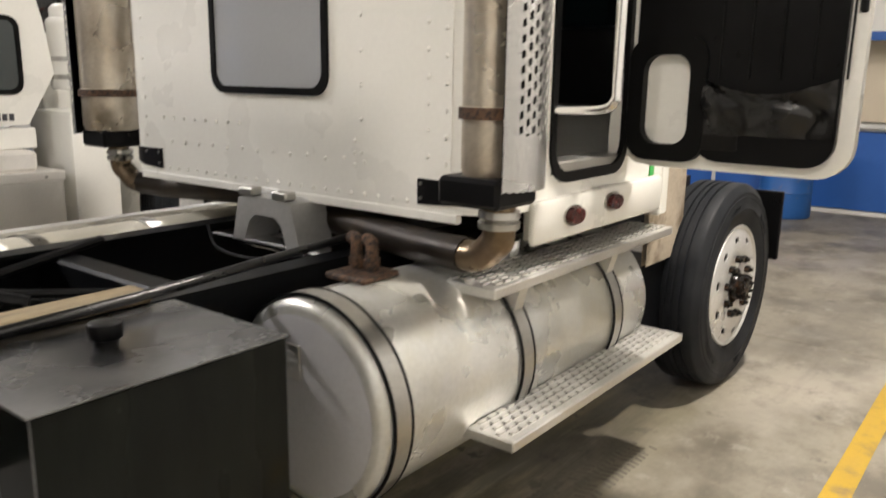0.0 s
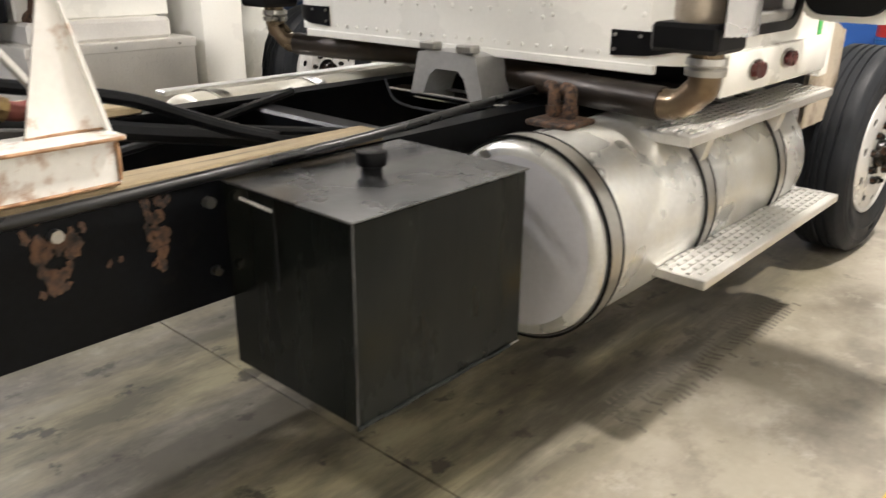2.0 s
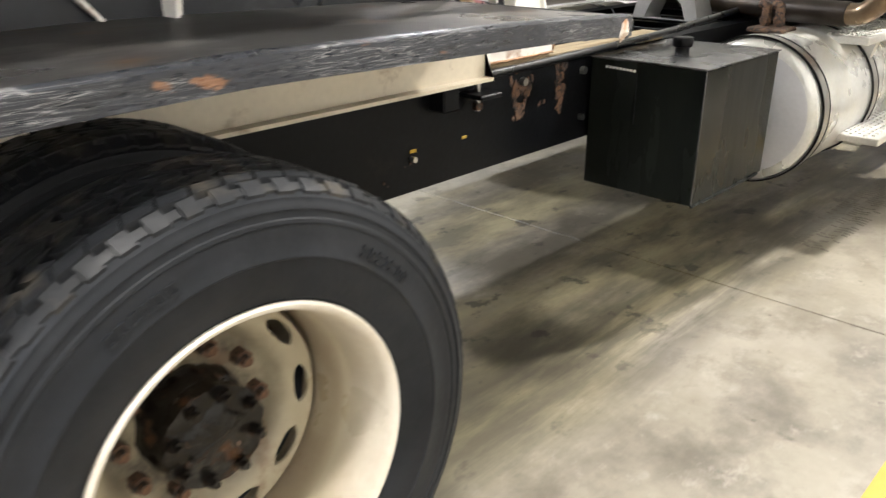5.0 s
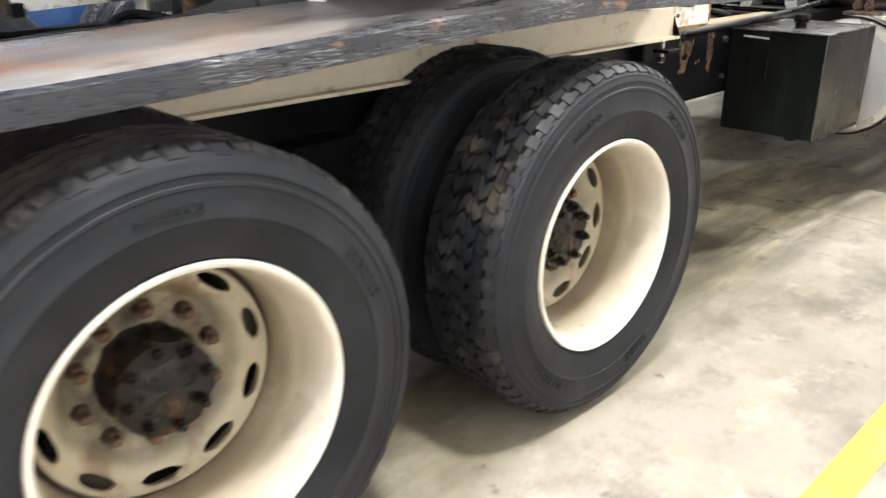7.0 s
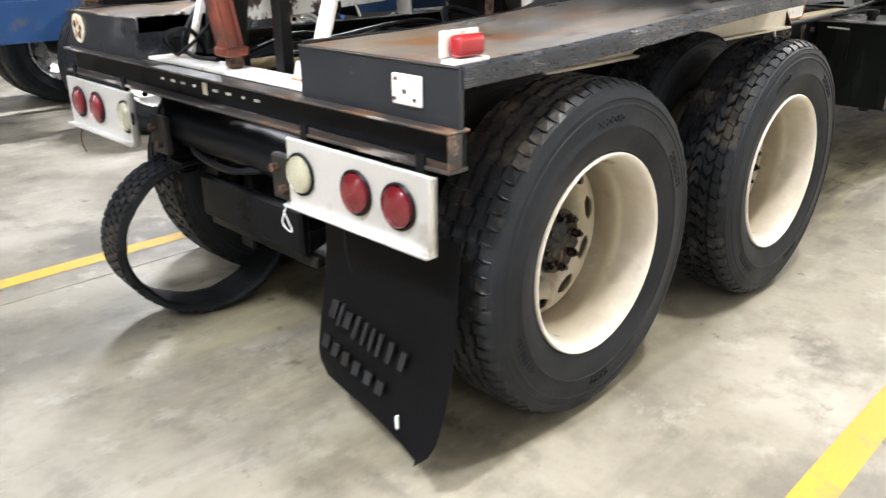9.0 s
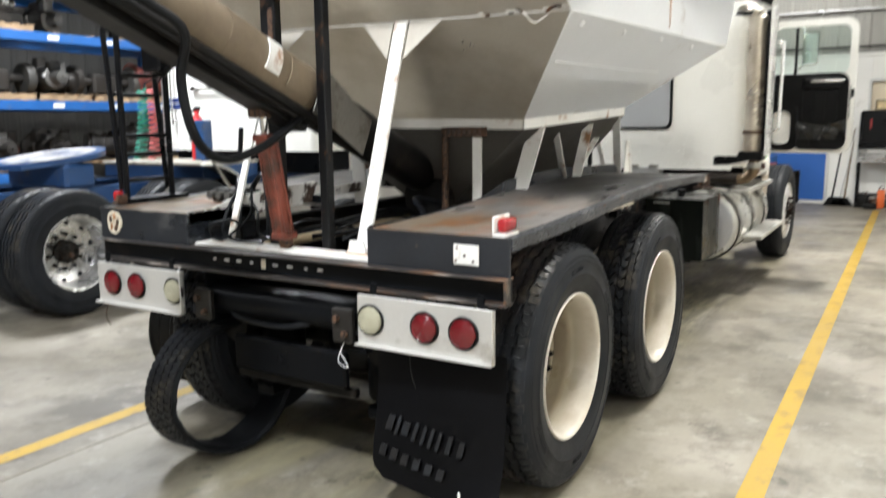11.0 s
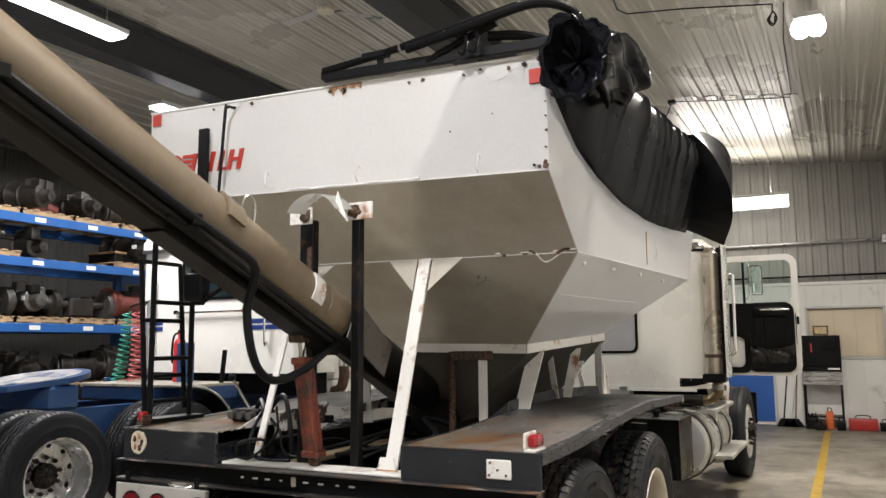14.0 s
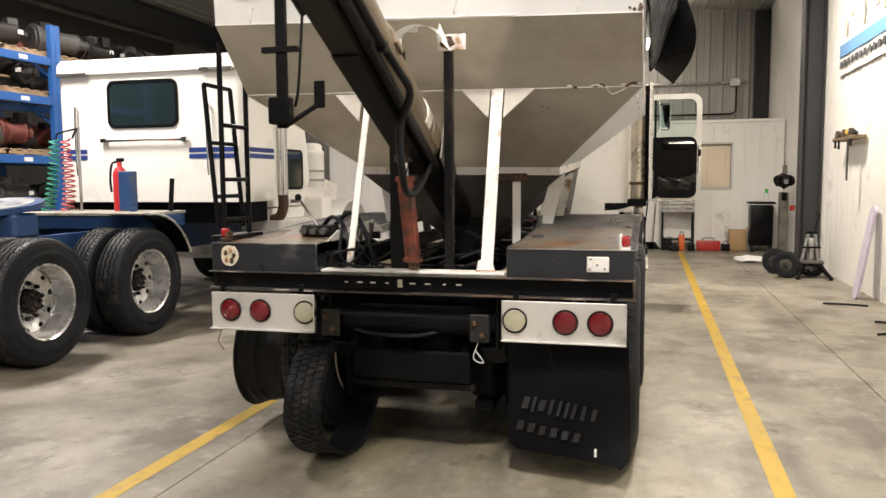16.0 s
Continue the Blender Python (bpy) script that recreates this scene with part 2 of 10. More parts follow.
SOFTTUBE = mat("dim_lamp_tube", (0.9, 0.9, 0.88), 0.5, vary=0.0, bump=0, emit=2.6)
FIXTURE = mat("lamp_housing_white", (0.6, 0.6, 0.58), 0.4, vary=0.04, bump=0)
PURPLE = mat("lilac_cloth", (0.55, 0.5, 0.62), 0.8, vary=0.2, scale=8, bump=0.2)
GREENP = mat("green_bottle", (0.05, 0.4, 0.08), 0.35, vary=0.05, bump=0)
PAPER = mat("white_paper_tag", (0.8, 0.8, 0.78), 0.6, vary=0.04, bump=0)
GLASS = bpy.data.materials.new("door_glass")
GLASS.use_nodes = True
g = GLASS.node_tree.nodes["Principled BSDF"]
g.inputs["Base Color"].default_value = (0.85, 0.95, 0.92, 1)
g.inputs["Roughness"].default_value = 0.02
g.inputs["Transmission Weight"].default_value = 1.0
g.inputs["IOR"].default_value = 1.1
MIRROR = mat("mirror_glass", (0.8, 0.82, 0.8), 0.03, 1.0, vary=0.0, bump=0, rough_vary=0.01)


def layer(m, src, fac, color, amount=1.0):
    """Lays a colour over a colour socket by a mask socket."""
    n, l = m.node_tree.nodes, m.node_tree.links
    x = n.new("ShaderNodeMix")
    x.data_type = "RGBA"
    if amount < 1:
        k = n.new("ShaderNodeMath")
        k.operation = "MULTIPLY"
        k.inputs[1].default_value = amount
        l.new(fac, k.inputs[0])
        fac = k.outputs[0]
    l.new(fac, x.inputs[0])
    l.new(src, x.inputs[6])
    x.inputs[7].default_value = (*color, 1)
    return x.outputs[2]


def noise_mask(m, scale, lo, hi, stretch=(1, 1, 1), shift=(0, 0, 0), detail=7, crack=0.0, rough=0.6):
    """A soft-edged blotch mask; with crack, thin lines where the noise crosses its middle."""
    n, l = m.node_tree.nodes, m.node_tree.links
    mp = n.new("ShaderNodeMapping")
    mp.inputs["Scale"].default_value, mp.inputs["Location"].default_value = stretch, shift
    l.new(n["Texture Coordinate"].outputs["Object"], mp.inputs["Vector"])
    t = n.new("ShaderNodeTexNoise")
    t.inputs["Scale"].default_value, t.inputs["Detail"].default_value, t.inputs["Roughness"].default_value = scale, detail, rough
    l.new(mp.outputs["Vector"], t.inputs["Vector"])
    v = t.outputs["Fac"]
    if crack:
        for op, c in (("SUBTRACT", 0.5), ("ABSOLUTE", 0)):
            k = n.new("ShaderNodeMath")
            k.operation = op
            l.new(v, k.inputs[0])
            k.inputs[1].default_value = c
            v = k.outputs[0]
        lo, hi = crack, crack * 0.3
    r = n.new("ShaderNodeMapRange")
    r.inputs["From Min"].default_value, r.inputs["From Max"].default_value = lo, hi
    l.new(v, r.inputs["Value"])
    return r.outputs["Result"]


def along(m, axis, lo, hi):
    """A mask that rises from lo to hi along an axis, in metres ("R": away from the X axis)."""
    n, l = m.node_tree.nodes, m.node_tree.links
    sp = n.new("ShaderNodeSeparateXYZ")
    l.new(n["Texture Coordinate"].outputs["Object"], sp.inputs[0])
    v = sp.outputs["XYZ".index(axis) if axis in "XYZ" else 0]
    if axis == "R":
        cb = n.new("ShaderNodeCombineXYZ")
        l.new(sp.outputs[1], cb.inputs[1])
        l.new(sp.outputs[2], cb.inputs[2])
        ln = n.new("ShaderNodeVectorMath")
        ln.operation = "LENGTH"
        l.new(cb.outputs[0], ln.inputs[0])
        v = ln.outputs["Value"]
    r = n.new("ShaderNodeMapRange")
    r.inputs["From Min"].default_value, r.inputs["From Max"].default_value = lo, hi
    l.new(v, r.inputs["Value"])
    return r.outputs["Result"]


def both(m, a, b, op="MULTIPLY"):
    k = m.node_tree.nodes.new("ShaderNodeMath")
    k.operation, k.use_clamp = op, True
    m.node_tree.links.new(a, k.inputs[0])
    m.node_tree.links.new(b, k.inputs[1])
    return k.outputs[0]


def colour_of(m):
    return m.node_tree.nodes["Principled BSDF"].inputs["Base Color"].links[0].from_socket


def set_colour(m, src):
    m.node_tree.links.new(src, m.node_tree.nodes["Principled BSDF"].inputs["Base Color"])
    return m


def concrete():
    m = mat("stained_concrete", (0.25, 0.226, 0.178), 0.45, vary=0.14, scale=1.2, fine=35, bump=0.06, stain=(0.165, 0.146, 0.115), stain_amount=0.45, stain_scale=1.8, stain_sharp=0.1, rough_vary=0.16)
    c = colour_of(m)
    c = layer(m, c, noise_mask(m, 0.9, 0.5, 0.62, (1, 0.7, 1), (3, 1, 0)), (0.34, 0.31, 0.26), 0.85)
    c = layer(m, c, noise_mask(m, 1.5, 0.5, 0.62, (1, 0.8, 1), (7, 2, 0), 9, rough=0.66), (0.10, 0.088, 0.067), 0.8)
    c = layer(m, c, noise_mask(m, 4.0, 0.52, 0.66, (1, 0.8, 1), (3, 7, 0), 8, rough=0.7), (0.115, 0.1, 0.075), 0.6)
    c = layer(m, c, noise_mask(m, 6.0, 0.56, 0.68, (1, 0.8, 1), (9, 4, 0), 8, rough=0.7), (0.38, 0.35, 0.30), 0.6)
    c = layer(m, c, noise_mask(m, 1.1, 0.58, 0.7, (1.6, 0.22, 1), (1, 5, 0), 8), (0.08, 0.07, 0.057), 0.6)
    c = layer(m, c, noise_mask(m, 5.0, 0.65, 0.72, (1, 1, 1), (2, 9, 0), 6), (0.05, 0.042, 0.032), 0.8)
    c = layer(m, c, noise_mask(m, 15.0, 0.69, 0.76, (1, 1, 1), (8, 3, 0), 5), (0.06, 0.05, 0.04), 0.7)
    # oil drips, tyre dirt and painted truck shade along the parking bay
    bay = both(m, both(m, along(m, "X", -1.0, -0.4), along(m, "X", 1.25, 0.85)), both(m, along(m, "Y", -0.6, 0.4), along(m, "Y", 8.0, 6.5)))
    # yellow film brightened into lit streaks; tyre dirt darkened into the truck's shadow
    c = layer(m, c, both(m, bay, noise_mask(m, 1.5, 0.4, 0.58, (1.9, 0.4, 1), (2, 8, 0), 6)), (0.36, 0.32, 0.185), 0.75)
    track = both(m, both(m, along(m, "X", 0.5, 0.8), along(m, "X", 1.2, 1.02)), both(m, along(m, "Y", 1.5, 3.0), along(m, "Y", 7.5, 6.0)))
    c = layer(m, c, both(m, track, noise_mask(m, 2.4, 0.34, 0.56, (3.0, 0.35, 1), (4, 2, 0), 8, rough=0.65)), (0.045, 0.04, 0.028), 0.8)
    # shadow stripes painted in as dark streaks, then oil drips
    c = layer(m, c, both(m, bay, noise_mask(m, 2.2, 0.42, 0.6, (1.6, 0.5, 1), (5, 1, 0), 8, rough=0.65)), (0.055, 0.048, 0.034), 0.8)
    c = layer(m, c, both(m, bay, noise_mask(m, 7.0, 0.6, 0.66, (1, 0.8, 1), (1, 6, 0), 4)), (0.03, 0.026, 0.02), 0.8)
    # oil and grease below the drive axles, with the shade there painted in
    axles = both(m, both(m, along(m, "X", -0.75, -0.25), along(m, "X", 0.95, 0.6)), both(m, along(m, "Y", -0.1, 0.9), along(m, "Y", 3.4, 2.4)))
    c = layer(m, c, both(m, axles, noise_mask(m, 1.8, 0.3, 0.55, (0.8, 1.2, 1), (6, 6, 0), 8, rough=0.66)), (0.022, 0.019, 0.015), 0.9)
    return set_colour(m, c)


def cracked_paint():
    m = mat("deck_edge_cracked_paint", (0.018, 0.0205, 0.027), 0.32, vary=0.18, scale=7, bump=0.28, stretch=(4, 4, 16), fine=12, stain=(0.012, 0.013, 0.016), stain_amount=0.35, stain_scale=2)
    c = colour_of(m)
    patch = noise_mask(m, 4.5, 0.42, 0.58, (1, 1, 2), (1, 2, 3), 4)
    for sc, w, st, k in ((2.0, 0.0055, (2.4, 2.4, 42), 0), (2.6, 0.0065, (1.8, 1.8, 34), 6), (2.3, 0.006, (2.2, 2.2, 52), 11), (3.1, 0.006, (2.0, 2.0, 46), 17)):
        c = layer(m, c, both(m, noise_mask(m, sc, 0, 0, st, (k, 3, 1), 1.5, crack=w), patch), (0.48, 0.48, 0.48), 0.45)
    c = layer(m, c, noise_mask(m, 9, 0.66, 0.7, (1, 1, 2), (3, 3, 3), 4), (0.2, 0.10, 0.05), 0.85)
    return set_colour(m, c)


def end_paint():
    m = mat("deck_end_slate_paint", (0.015, 0.017, 0.021), 0.33, vary=0.25, scale=5, bump=0.12, stain=(0.012, 0.013, 0.016), stain_amount=0.35, stain_scale=3)
    c = layer(m, colour_of(m), noise_mask(m, 3.0, 0.6, 0.72, (1, 1, 2), (4, 1, 2), 8), (0.09, 0.088, 0.085), 0.6)
    c = layer(m, c, noise_mask(m, 8, 0.66, 0.71, (1, 1, 1.5), (2, 5, 3), 6), (0.24, 0.15, 0.09), 0.8)
    return set_colour(m, c)


def deck_top():
    # light base and pale blotches stand for lamp glare as well as wear
    m = mat("deck_worn_glare_paint", (0.22, 0.21, 0.2), 0.34, vary=0.3, scale=2.5, bump=0.1, stain=(0.5, 0.475, 0.45), stain_amount=0.48, stain_scale=3, stretch=(1, 0.5, 1), stain_sharp=0.15)
    c = colour_of(m)
    # dark stretch, faded out at the front to paint in glare there
    c = layer(m, c, both(m, both(m, along(m, "Y", 0.7, 1.7), along(m, "Y", 2.95, 2.3)), noise_mask(m, 2.5, 0.3, 0.5, (1, 0.5, 1), (9, 2, 0), 6)), (0.028, 0.029, 0.031), 0.92)
    rear_end = along(m, "Y", 1.2, 0.3)
    inner = noise_mask(m, 3, 0.4, 0.58, (1, 0.6, 1), (2, 0, 0), 8)
    c = layer(m, c, both(m, rear_end, inner), (0.5, 0.4, 0.28), 0.88)
    c = layer(m, c, both(m, rear_end, noise_mask(m, 5, 0.5, 0.6, (1, 0.7, 1), (5, 3, 0), 8)), (0.46, 0.21, 0.075), 0.9)
    c = layer(m, c, noise_mask(m, 6, 0.6, 0.68, (1, 0.6, 1), (6, 1, 0), 8), (0.14, 0.075, 0.04), 0.8)
    c = layer(m, c, noise_mask(m, 4, 0.6, 0.66, (1, 0.3, 1), (0, 7, 0), 6), (0.02, 0.021, 0.024), 0.8)
    return set_colour(m, c)


def rusty_cap():
    m = mat("worn_steel_cap", (0.035, 0.031, 0.028), 0.45, 0.1, vary=0.4, scale=8, bump=0.15)
    c = layer(m, colour_of(m), both(m, noise_mask(m, 7, 0.5, 0.6, (0.6, 1, 1), (0, 0, 0), 8), along(m, "X", 0.2, 1.0)), (0.24, 0.135, 0.075), 0.8)
    c = layer(m, c, noise_mask(m, 8, 0.58, 0.66, (0.5, 1, 1), (3, 0, 0), 8), (0.17, 0.085, 0.04), 0.8)
    c = layer(m, c, noise_mask(m, 9, 0.6, 0.66, (0.4, 2, 1), (5, 0, 0), 6), (0.36, 0.32, 0.28), 0.7)
    return set_colour(m, c)


def rim_paint():
    m = mat("rim_cream_paint", (0.74, 0.70, 0.62), 0.34, vary=0.08, scale=5, bump=0.05, stain=(0.5, 0.42, 0.31), stain_amount=0.22, stain_scale=5, stain_sharp=0.2)
    c = colour_of(m)
    # barrel darkened inwards: its shade painted in with the dirt
    c = layer(m, c, both(m, along(m, "X", 0.07, -0.02), noise_mask(m, 5, 0.05, 0.42, (1, 1, 1), (3, 1, 2), 6)), (0.29, 0.235, 0.15), 0.9)
    near_hub = along(m, "R", 0.268, 0.23)
    c = layer(m, c, both(m, near_hub, noise_mask(m, 6, 0.2, 0.5, (1, 1, 1), (1, 1, 1), 7)), (0.29, 0.255, 0.175), 0.9)
    # more of the barrel's painted shade and dirt, by radius
    c = layer(m, c, both(m, along(m, "R", 0.298, 0.268), noise_mask(m, 4, 0.25, 0.55, (1, 1, 1), (6, 2, 1), 7)), (0.36, 0.315, 0.22), 0.9)
    # groove round the disc darkened with grime and painted shade
    c = layer(m, c, both(m, both(m, along(m, "R", 0.271, 0.264), along(m, "R", 0.246, 0.253)), noise_mask(m, 5, 0.25, 0.5)), (0.2, 0.15, 0.1), 0.75)
    c = layer(m, c, both(m, along(m, "R", 0.21, 0.14), noise_mask(m, 9, 0.38, 0.55)), (0.035, 0.028, 0.02), 0.9)
    c = layer(m, c, both(m, along(m, "R", 0.27, 0.26), noise_mask(m, 7, 0.56, 0.64, (1, 1, 1), (4, 4, 4), 8)), (0.17, 0.11, 0.065), 0.8)
    return set_colour(m, c)


DECKEDGE, DECKTOP, RIM, CAP, DECKEND = cracked_paint(), deck_top(), rim_paint(), rusty_cap(), end_paint()
CONCRETE = concrete()

# ---- mesh helpers ----
WORLD = {}


def thing(name, x, y, z, label, category, group="", kind=""):
    """An empty at the base of a thing; its parts are given in world metres."""
    ob = new(name)
    ob.location = (x, y, z)
    ob.empty_display_size = 0.1
    WORLD[ob] = Matrix.Translation((x, y, z))
    return tagged(ob, label, category, group, kind)


def mesh_of(bm, name, smooth=35):
    me = bpy.data.meshes.new(name)
    bmesh.ops.recalc_face_normals(bm, faces=bm.faces)
    bm.to_mesh(me)
    bm.free()
    if smooth:
        me.shade_smooth()
        me.set_sharp_from_angle(angle=radians(smooth))
    return me


def part(name, bm, material, parent=None, label="", m=None, smooth=35):
    """Links a bmesh (or a ready mesh) as one object; m is its pose in the world."""
    me = bm if isinstance(bm, bpy.types.Mesh) else mesh_of(bm, name, smooth)
    if material and not me.materials:
        me.materials.append(material)
    ob = new(name, me)
    m = m or Matrix()
    ob.matrix_basis = m
    WORLD[ob] = m
    if parent:
        ob.parent = parent
        ob.matrix_parent_inverse = WORLD[parent].inverted()
    if label:
        tagged(ob, label)
    return ob


def whole(name, bm, material, label, category, group="", kind="", m=None, smooth=35):
    """A thing of one mesh."""
    return tagged(part(name, bm, material, None, "", m, smooth), label, category, group, kind)


def box(bm, x0, x1, y0, y1, z0, z1, bevel=0.0, m=None, seg=1):
    vs = [bm.verts.new((x, y, z)) for x in (x0, x1) for y in (y0, y1) for z in (z0, z1)]
    fs = [bm.faces.new([vs[i] for i in f]) for f in ((0, 1, 3, 2), (4, 6, 7, 5), (0, 4, 5, 1), (2, 3, 7, 6), (0, 2, 6, 4), (1, 5, 7, 3))]
    if bevel:
        es = list({e for f in fs for e in f.edges})
        r = bmesh.ops.bevel(bm, geom=es, offset=bevel, segments=seg, affect="EDGES", profile=0.5)
        vs = list({v for f in r["faces"] for v in f.verts} | {v for v in vs if v.is_valid})
    if m:
        for v in vs:
            v.co = m @ v.co
    return bm


def B(x0, x1, y0, y1, z0, z1, bevel=0.004, m=None, seg=1):
    return box(bmesh.new(), x0, x1, y0, y1, z0, z1, bevel, m, seg)


def frame_at(d):
    d = Vector(d).normalized()
    up = Vector((0, 0, 1)) if abs(d.z) < 0.95 else Vector((0, 1, 0))
    a = d.cross(up).normalized()
    return a, a.cross(d).normalized()


def tube(bm, pts, r, n=10, caps=True):
    """A round bar along the points; r may be a list."""
    pts = [Vector(p) for p in pts]
    rs = r if isinstance(r, (list, tuple)) else [r] * len(pts)
    rings, a, b = [], None, None
    for i, p in enumerate(pts):
        d = (pts[min(i + 1, len(pts) - 1)] - pts[max(i - 1, 0)]).normalized()
        if a is None:
            a, b = frame_at(d)
        else:
            a = (a - d * a.dot(d)).normalized()
            b = a.cross(d).normalized()
        rings.append([bm.verts.new(p + (a * math.cos(k * 2 * math.pi / n) + b * math.sin(k * 2 * math.pi / n)) * rs[i]) for k in range(n)])
    for p, q in zip(rings, rings[1:]):
        for k in range(n):
            bm.faces.new((p[k], p[(k + 1) % n], q[(k + 1) % n], q[k]))
    if caps:
        bm.faces.new(rings[0][::-1])
        bm.faces.new(rings[-1])
    return bm


def T(pts, r, n=10):
    return tube(bmesh.new(), pts, r, n)


def smooth_path(pts, k=6):
    """Catmull-Rom through the points."""
    p = [Vector(q) for q in pts]
    p = [2 * p[0] - p[1]] + p + [2 * p[-1] - p[-2]]
    out = []
    for i in range(1, len(p) - 2):
        for j in range(k):
            t = j / k
            out.append(0.5 * ((2 * p[i]) + (p[i + 1] - p[i - 1]) * t + (2 * p[i - 1] - 5 * p[i] + 4 * p[i + 1] - p[i + 2]) * t * t + (3 * p[i] - p[i - 1] - 3 * p[i + 1] + p[i + 2]) * t ** 3))
    return out + [p[-2]]


def grid_skin(bm, rows, closed=False):
    vs = [[bm.verts.new(p) for p in row] for row in rows]
    n = len(vs[0])
    for a, b in zip(vs, vs[1:]):
        for k in range(n if closed else n - 1):
            bm.faces.new((a[k], a[(k + 1) % n], b[(k + 1) % n], b[k]))
    return vs


def lathe(bm, profile, n=48, axis="X", closed=False):
    """Turns (along, radius) points round an axis through the origin."""
    rings = []
    for s, r in profile:
        ring = []
        for k in range(n):
            c, d = math.cos(k * 2 * math.pi / n) * r, math.sin(k * 2 * math.pi / n) * r
            ring.append(bm.verts.new((s, c, d) if axis == "X" else (c, s, d) if axis == "Y" else (c, d, s)))
        rings.append(ring)
    pairs = list(zip(rings, rings[1:])) + ([(rings[-1], rings[0])] if closed else [])
    for p, q in pairs:
        for k in range(n):
            bm.faces.new((p[k], p[(k + 1) % n], q[(k + 1) % n], q[k]))
    if not closed:
        for ring in (rings[0], rings[-1]):
            if (ring[0].co - ring[n // 2].co).length > 1e-4:
                pass
    return bm


def disc(bm, s, r, n=48, axis="X"):
    vs = []
    for k in range(n):
        c, d = math.cos(k * 2 * math.pi / n) * r, math.sin(k * 2 * math.pi / n) * r
        vs.append(bm.verts.new((s, c, d) if axis == "X" else (c, s, d) if axis == "Y" else (c, d, s)))
    bm.faces.new(vs)
    return bm


def C(p, q, r, n=16, bevel=0.0):
    """A cylinder between two points."""
    bm = T([p, q], r, n)
    if bevel:
        es = [e for e in bm.edges if all(len(f.verts) > 4 for f in e.link_faces[:1]) or any(len(f.verts) > 4 for f in e.link_faces)]
        bmesh.ops.bevel(bm, geom=es, offset=bevel, segments=2, affect="EDGES", profile=0.5)
    return bm


def sheet(bm, corners, thick=0.006):
    """A flat plate from its corners, thickened along its normal."""
    p = [Vector(c) for c in corners]
    nrm = (p[1] - p[0]).cross(p[2] - p[0]).normalized() * thick
    a = [bm.verts.new(q) for q in p]
    b = [bm.verts.new(q + nrm) for q in p]
    n = len(p)
    bm.faces.new(a)
    bm.faces.new(b[::-1])
    for i in range(n):
        bm.faces.new((a[i], a[(i + 1) % n], b[(i + 1) % n], b[i]))
    return bm


def prism(bm, poly, axis, lo, hi):
    """Extrudes a polygon of 2D points along an axis: X takes (y, z), Y takes (x, z), Z takes (x, y)."""
    def at(u, v, s):
        return (s, u, v) if axis == "X" else (u, s, v) if axis == "Y" else (u, v, s)
    a = [bm.verts.new(at(u, v, lo)) for u, v in poly]
    b = [bm.verts.new(at(u, v, hi)) for u, v in poly]
    n = len(poly)
    bm.faces.new(a)
    bm.faces.new(b[::-1])
    for i in range(n):
        bm.faces.new((a[i], a[(i + 1) % n], b[(i + 1) % n], b[i]))
    return bm


def rounded(x0, x1, z0, z1, r, k=5):
    """Corner points of a rounded rectangle."""
    out = []
    for cx, cz, a0 in ((x1 - r, z1 - r, 0), (x0 + r, z1 - r, 90), (x0 + r, z0 + r, 180), (x1 - r, z0 + r, 270)):
        for j in range(k + 1):
            a = radians(a0 + 90 * j / k)
            out.append((cx + r * math.cos(a), cz + r * math.sin(a)))
    return out


def ring_prism(bm, outer, inner, axis, lo, hi):
    """A frame between two outlines of as many points."""
    def at(u, v, s):
        return (s, u, v) if axis == "X" else (u, s, v) if axis == "Y" else (u, v, s)
    o0, o1 = [bm.verts.new(at(*p, lo)) for p in outer], [bm.verts.new(at(*p, hi)) for p in outer]
    i0, i1 = [bm.verts.new(at(*p, lo)) for p in inner], [bm.verts.new(at(*p, hi)) for p in inner]
    n = len(outer)
    for k in range(n):
        j = (k + 1) % n
        for q in ((o0[k], o0[j], o1[j], o1[k]), (i0[k], i1[k], i1[j], i0[j]), (o0[k], i0[k], i0[j], o0[j]), (o1[k], o1[j], i1[j], i1[k])):
            bm.faces.new(q)
    return bm

# ---- structure: floor, walls, ceiling ----
X0, X1, Y0, Y1 = -11.9, 3.9, -9.0, 16.2
RIDGE = -4.0


def roof_z(x):
    return 5.36 + 0.079 * (min(X1 - x, x - X0))


floor = tagged(part("floor", B(X0 - 0.2, X1 + 0.2, Y0 - 0.2, Y1 + 0.2, -0.3, -0.012, 0), FLOORDARK, None, "", None, 0),
               "stained grey concrete workshop floor with saw-cut joints", "floor", "", "structure")


def corrugated(bm, p, u, n, length, height, pitch=0.3, rib=0.022, top=None):
    """Ribbed sheet metal: p corner, u along the wall, n towards the room, ribs upright."""
    p, u, n = Vector(p), Vector(u), Vector(n)
    pts, s = [], 0.0
    while s < length:
        for a, h in ((0, 0), (0.055, rib), (0.085, rib), (0.115, 0), (0.16, 0), (0.167, rib * 0.25), (0.183, rib * 0.25), (0.19, 0), (0.235, 0), (0.242, rib * 0.25), (0.258, rib * 0.25), (0.265, 0)):
            if s + a * pitch / 0.3 < length:
                pts.append((s + a * pitch / 0.3, h))
        s += pitch
    pts.append((length, 0))
    lo = [bm.verts.new(p + u * a + n * h) for a, h in pts]
    hi = [bm.verts.new(p + u * a + n * h + Vector((0, 0, top(p + u * a) if top else height))) for a, h in pts]
    for i in range(len(pts) - 1):
        bm.faces.new((lo[i], lo[i + 1], hi[i + 1], hi[i]))
    return bm


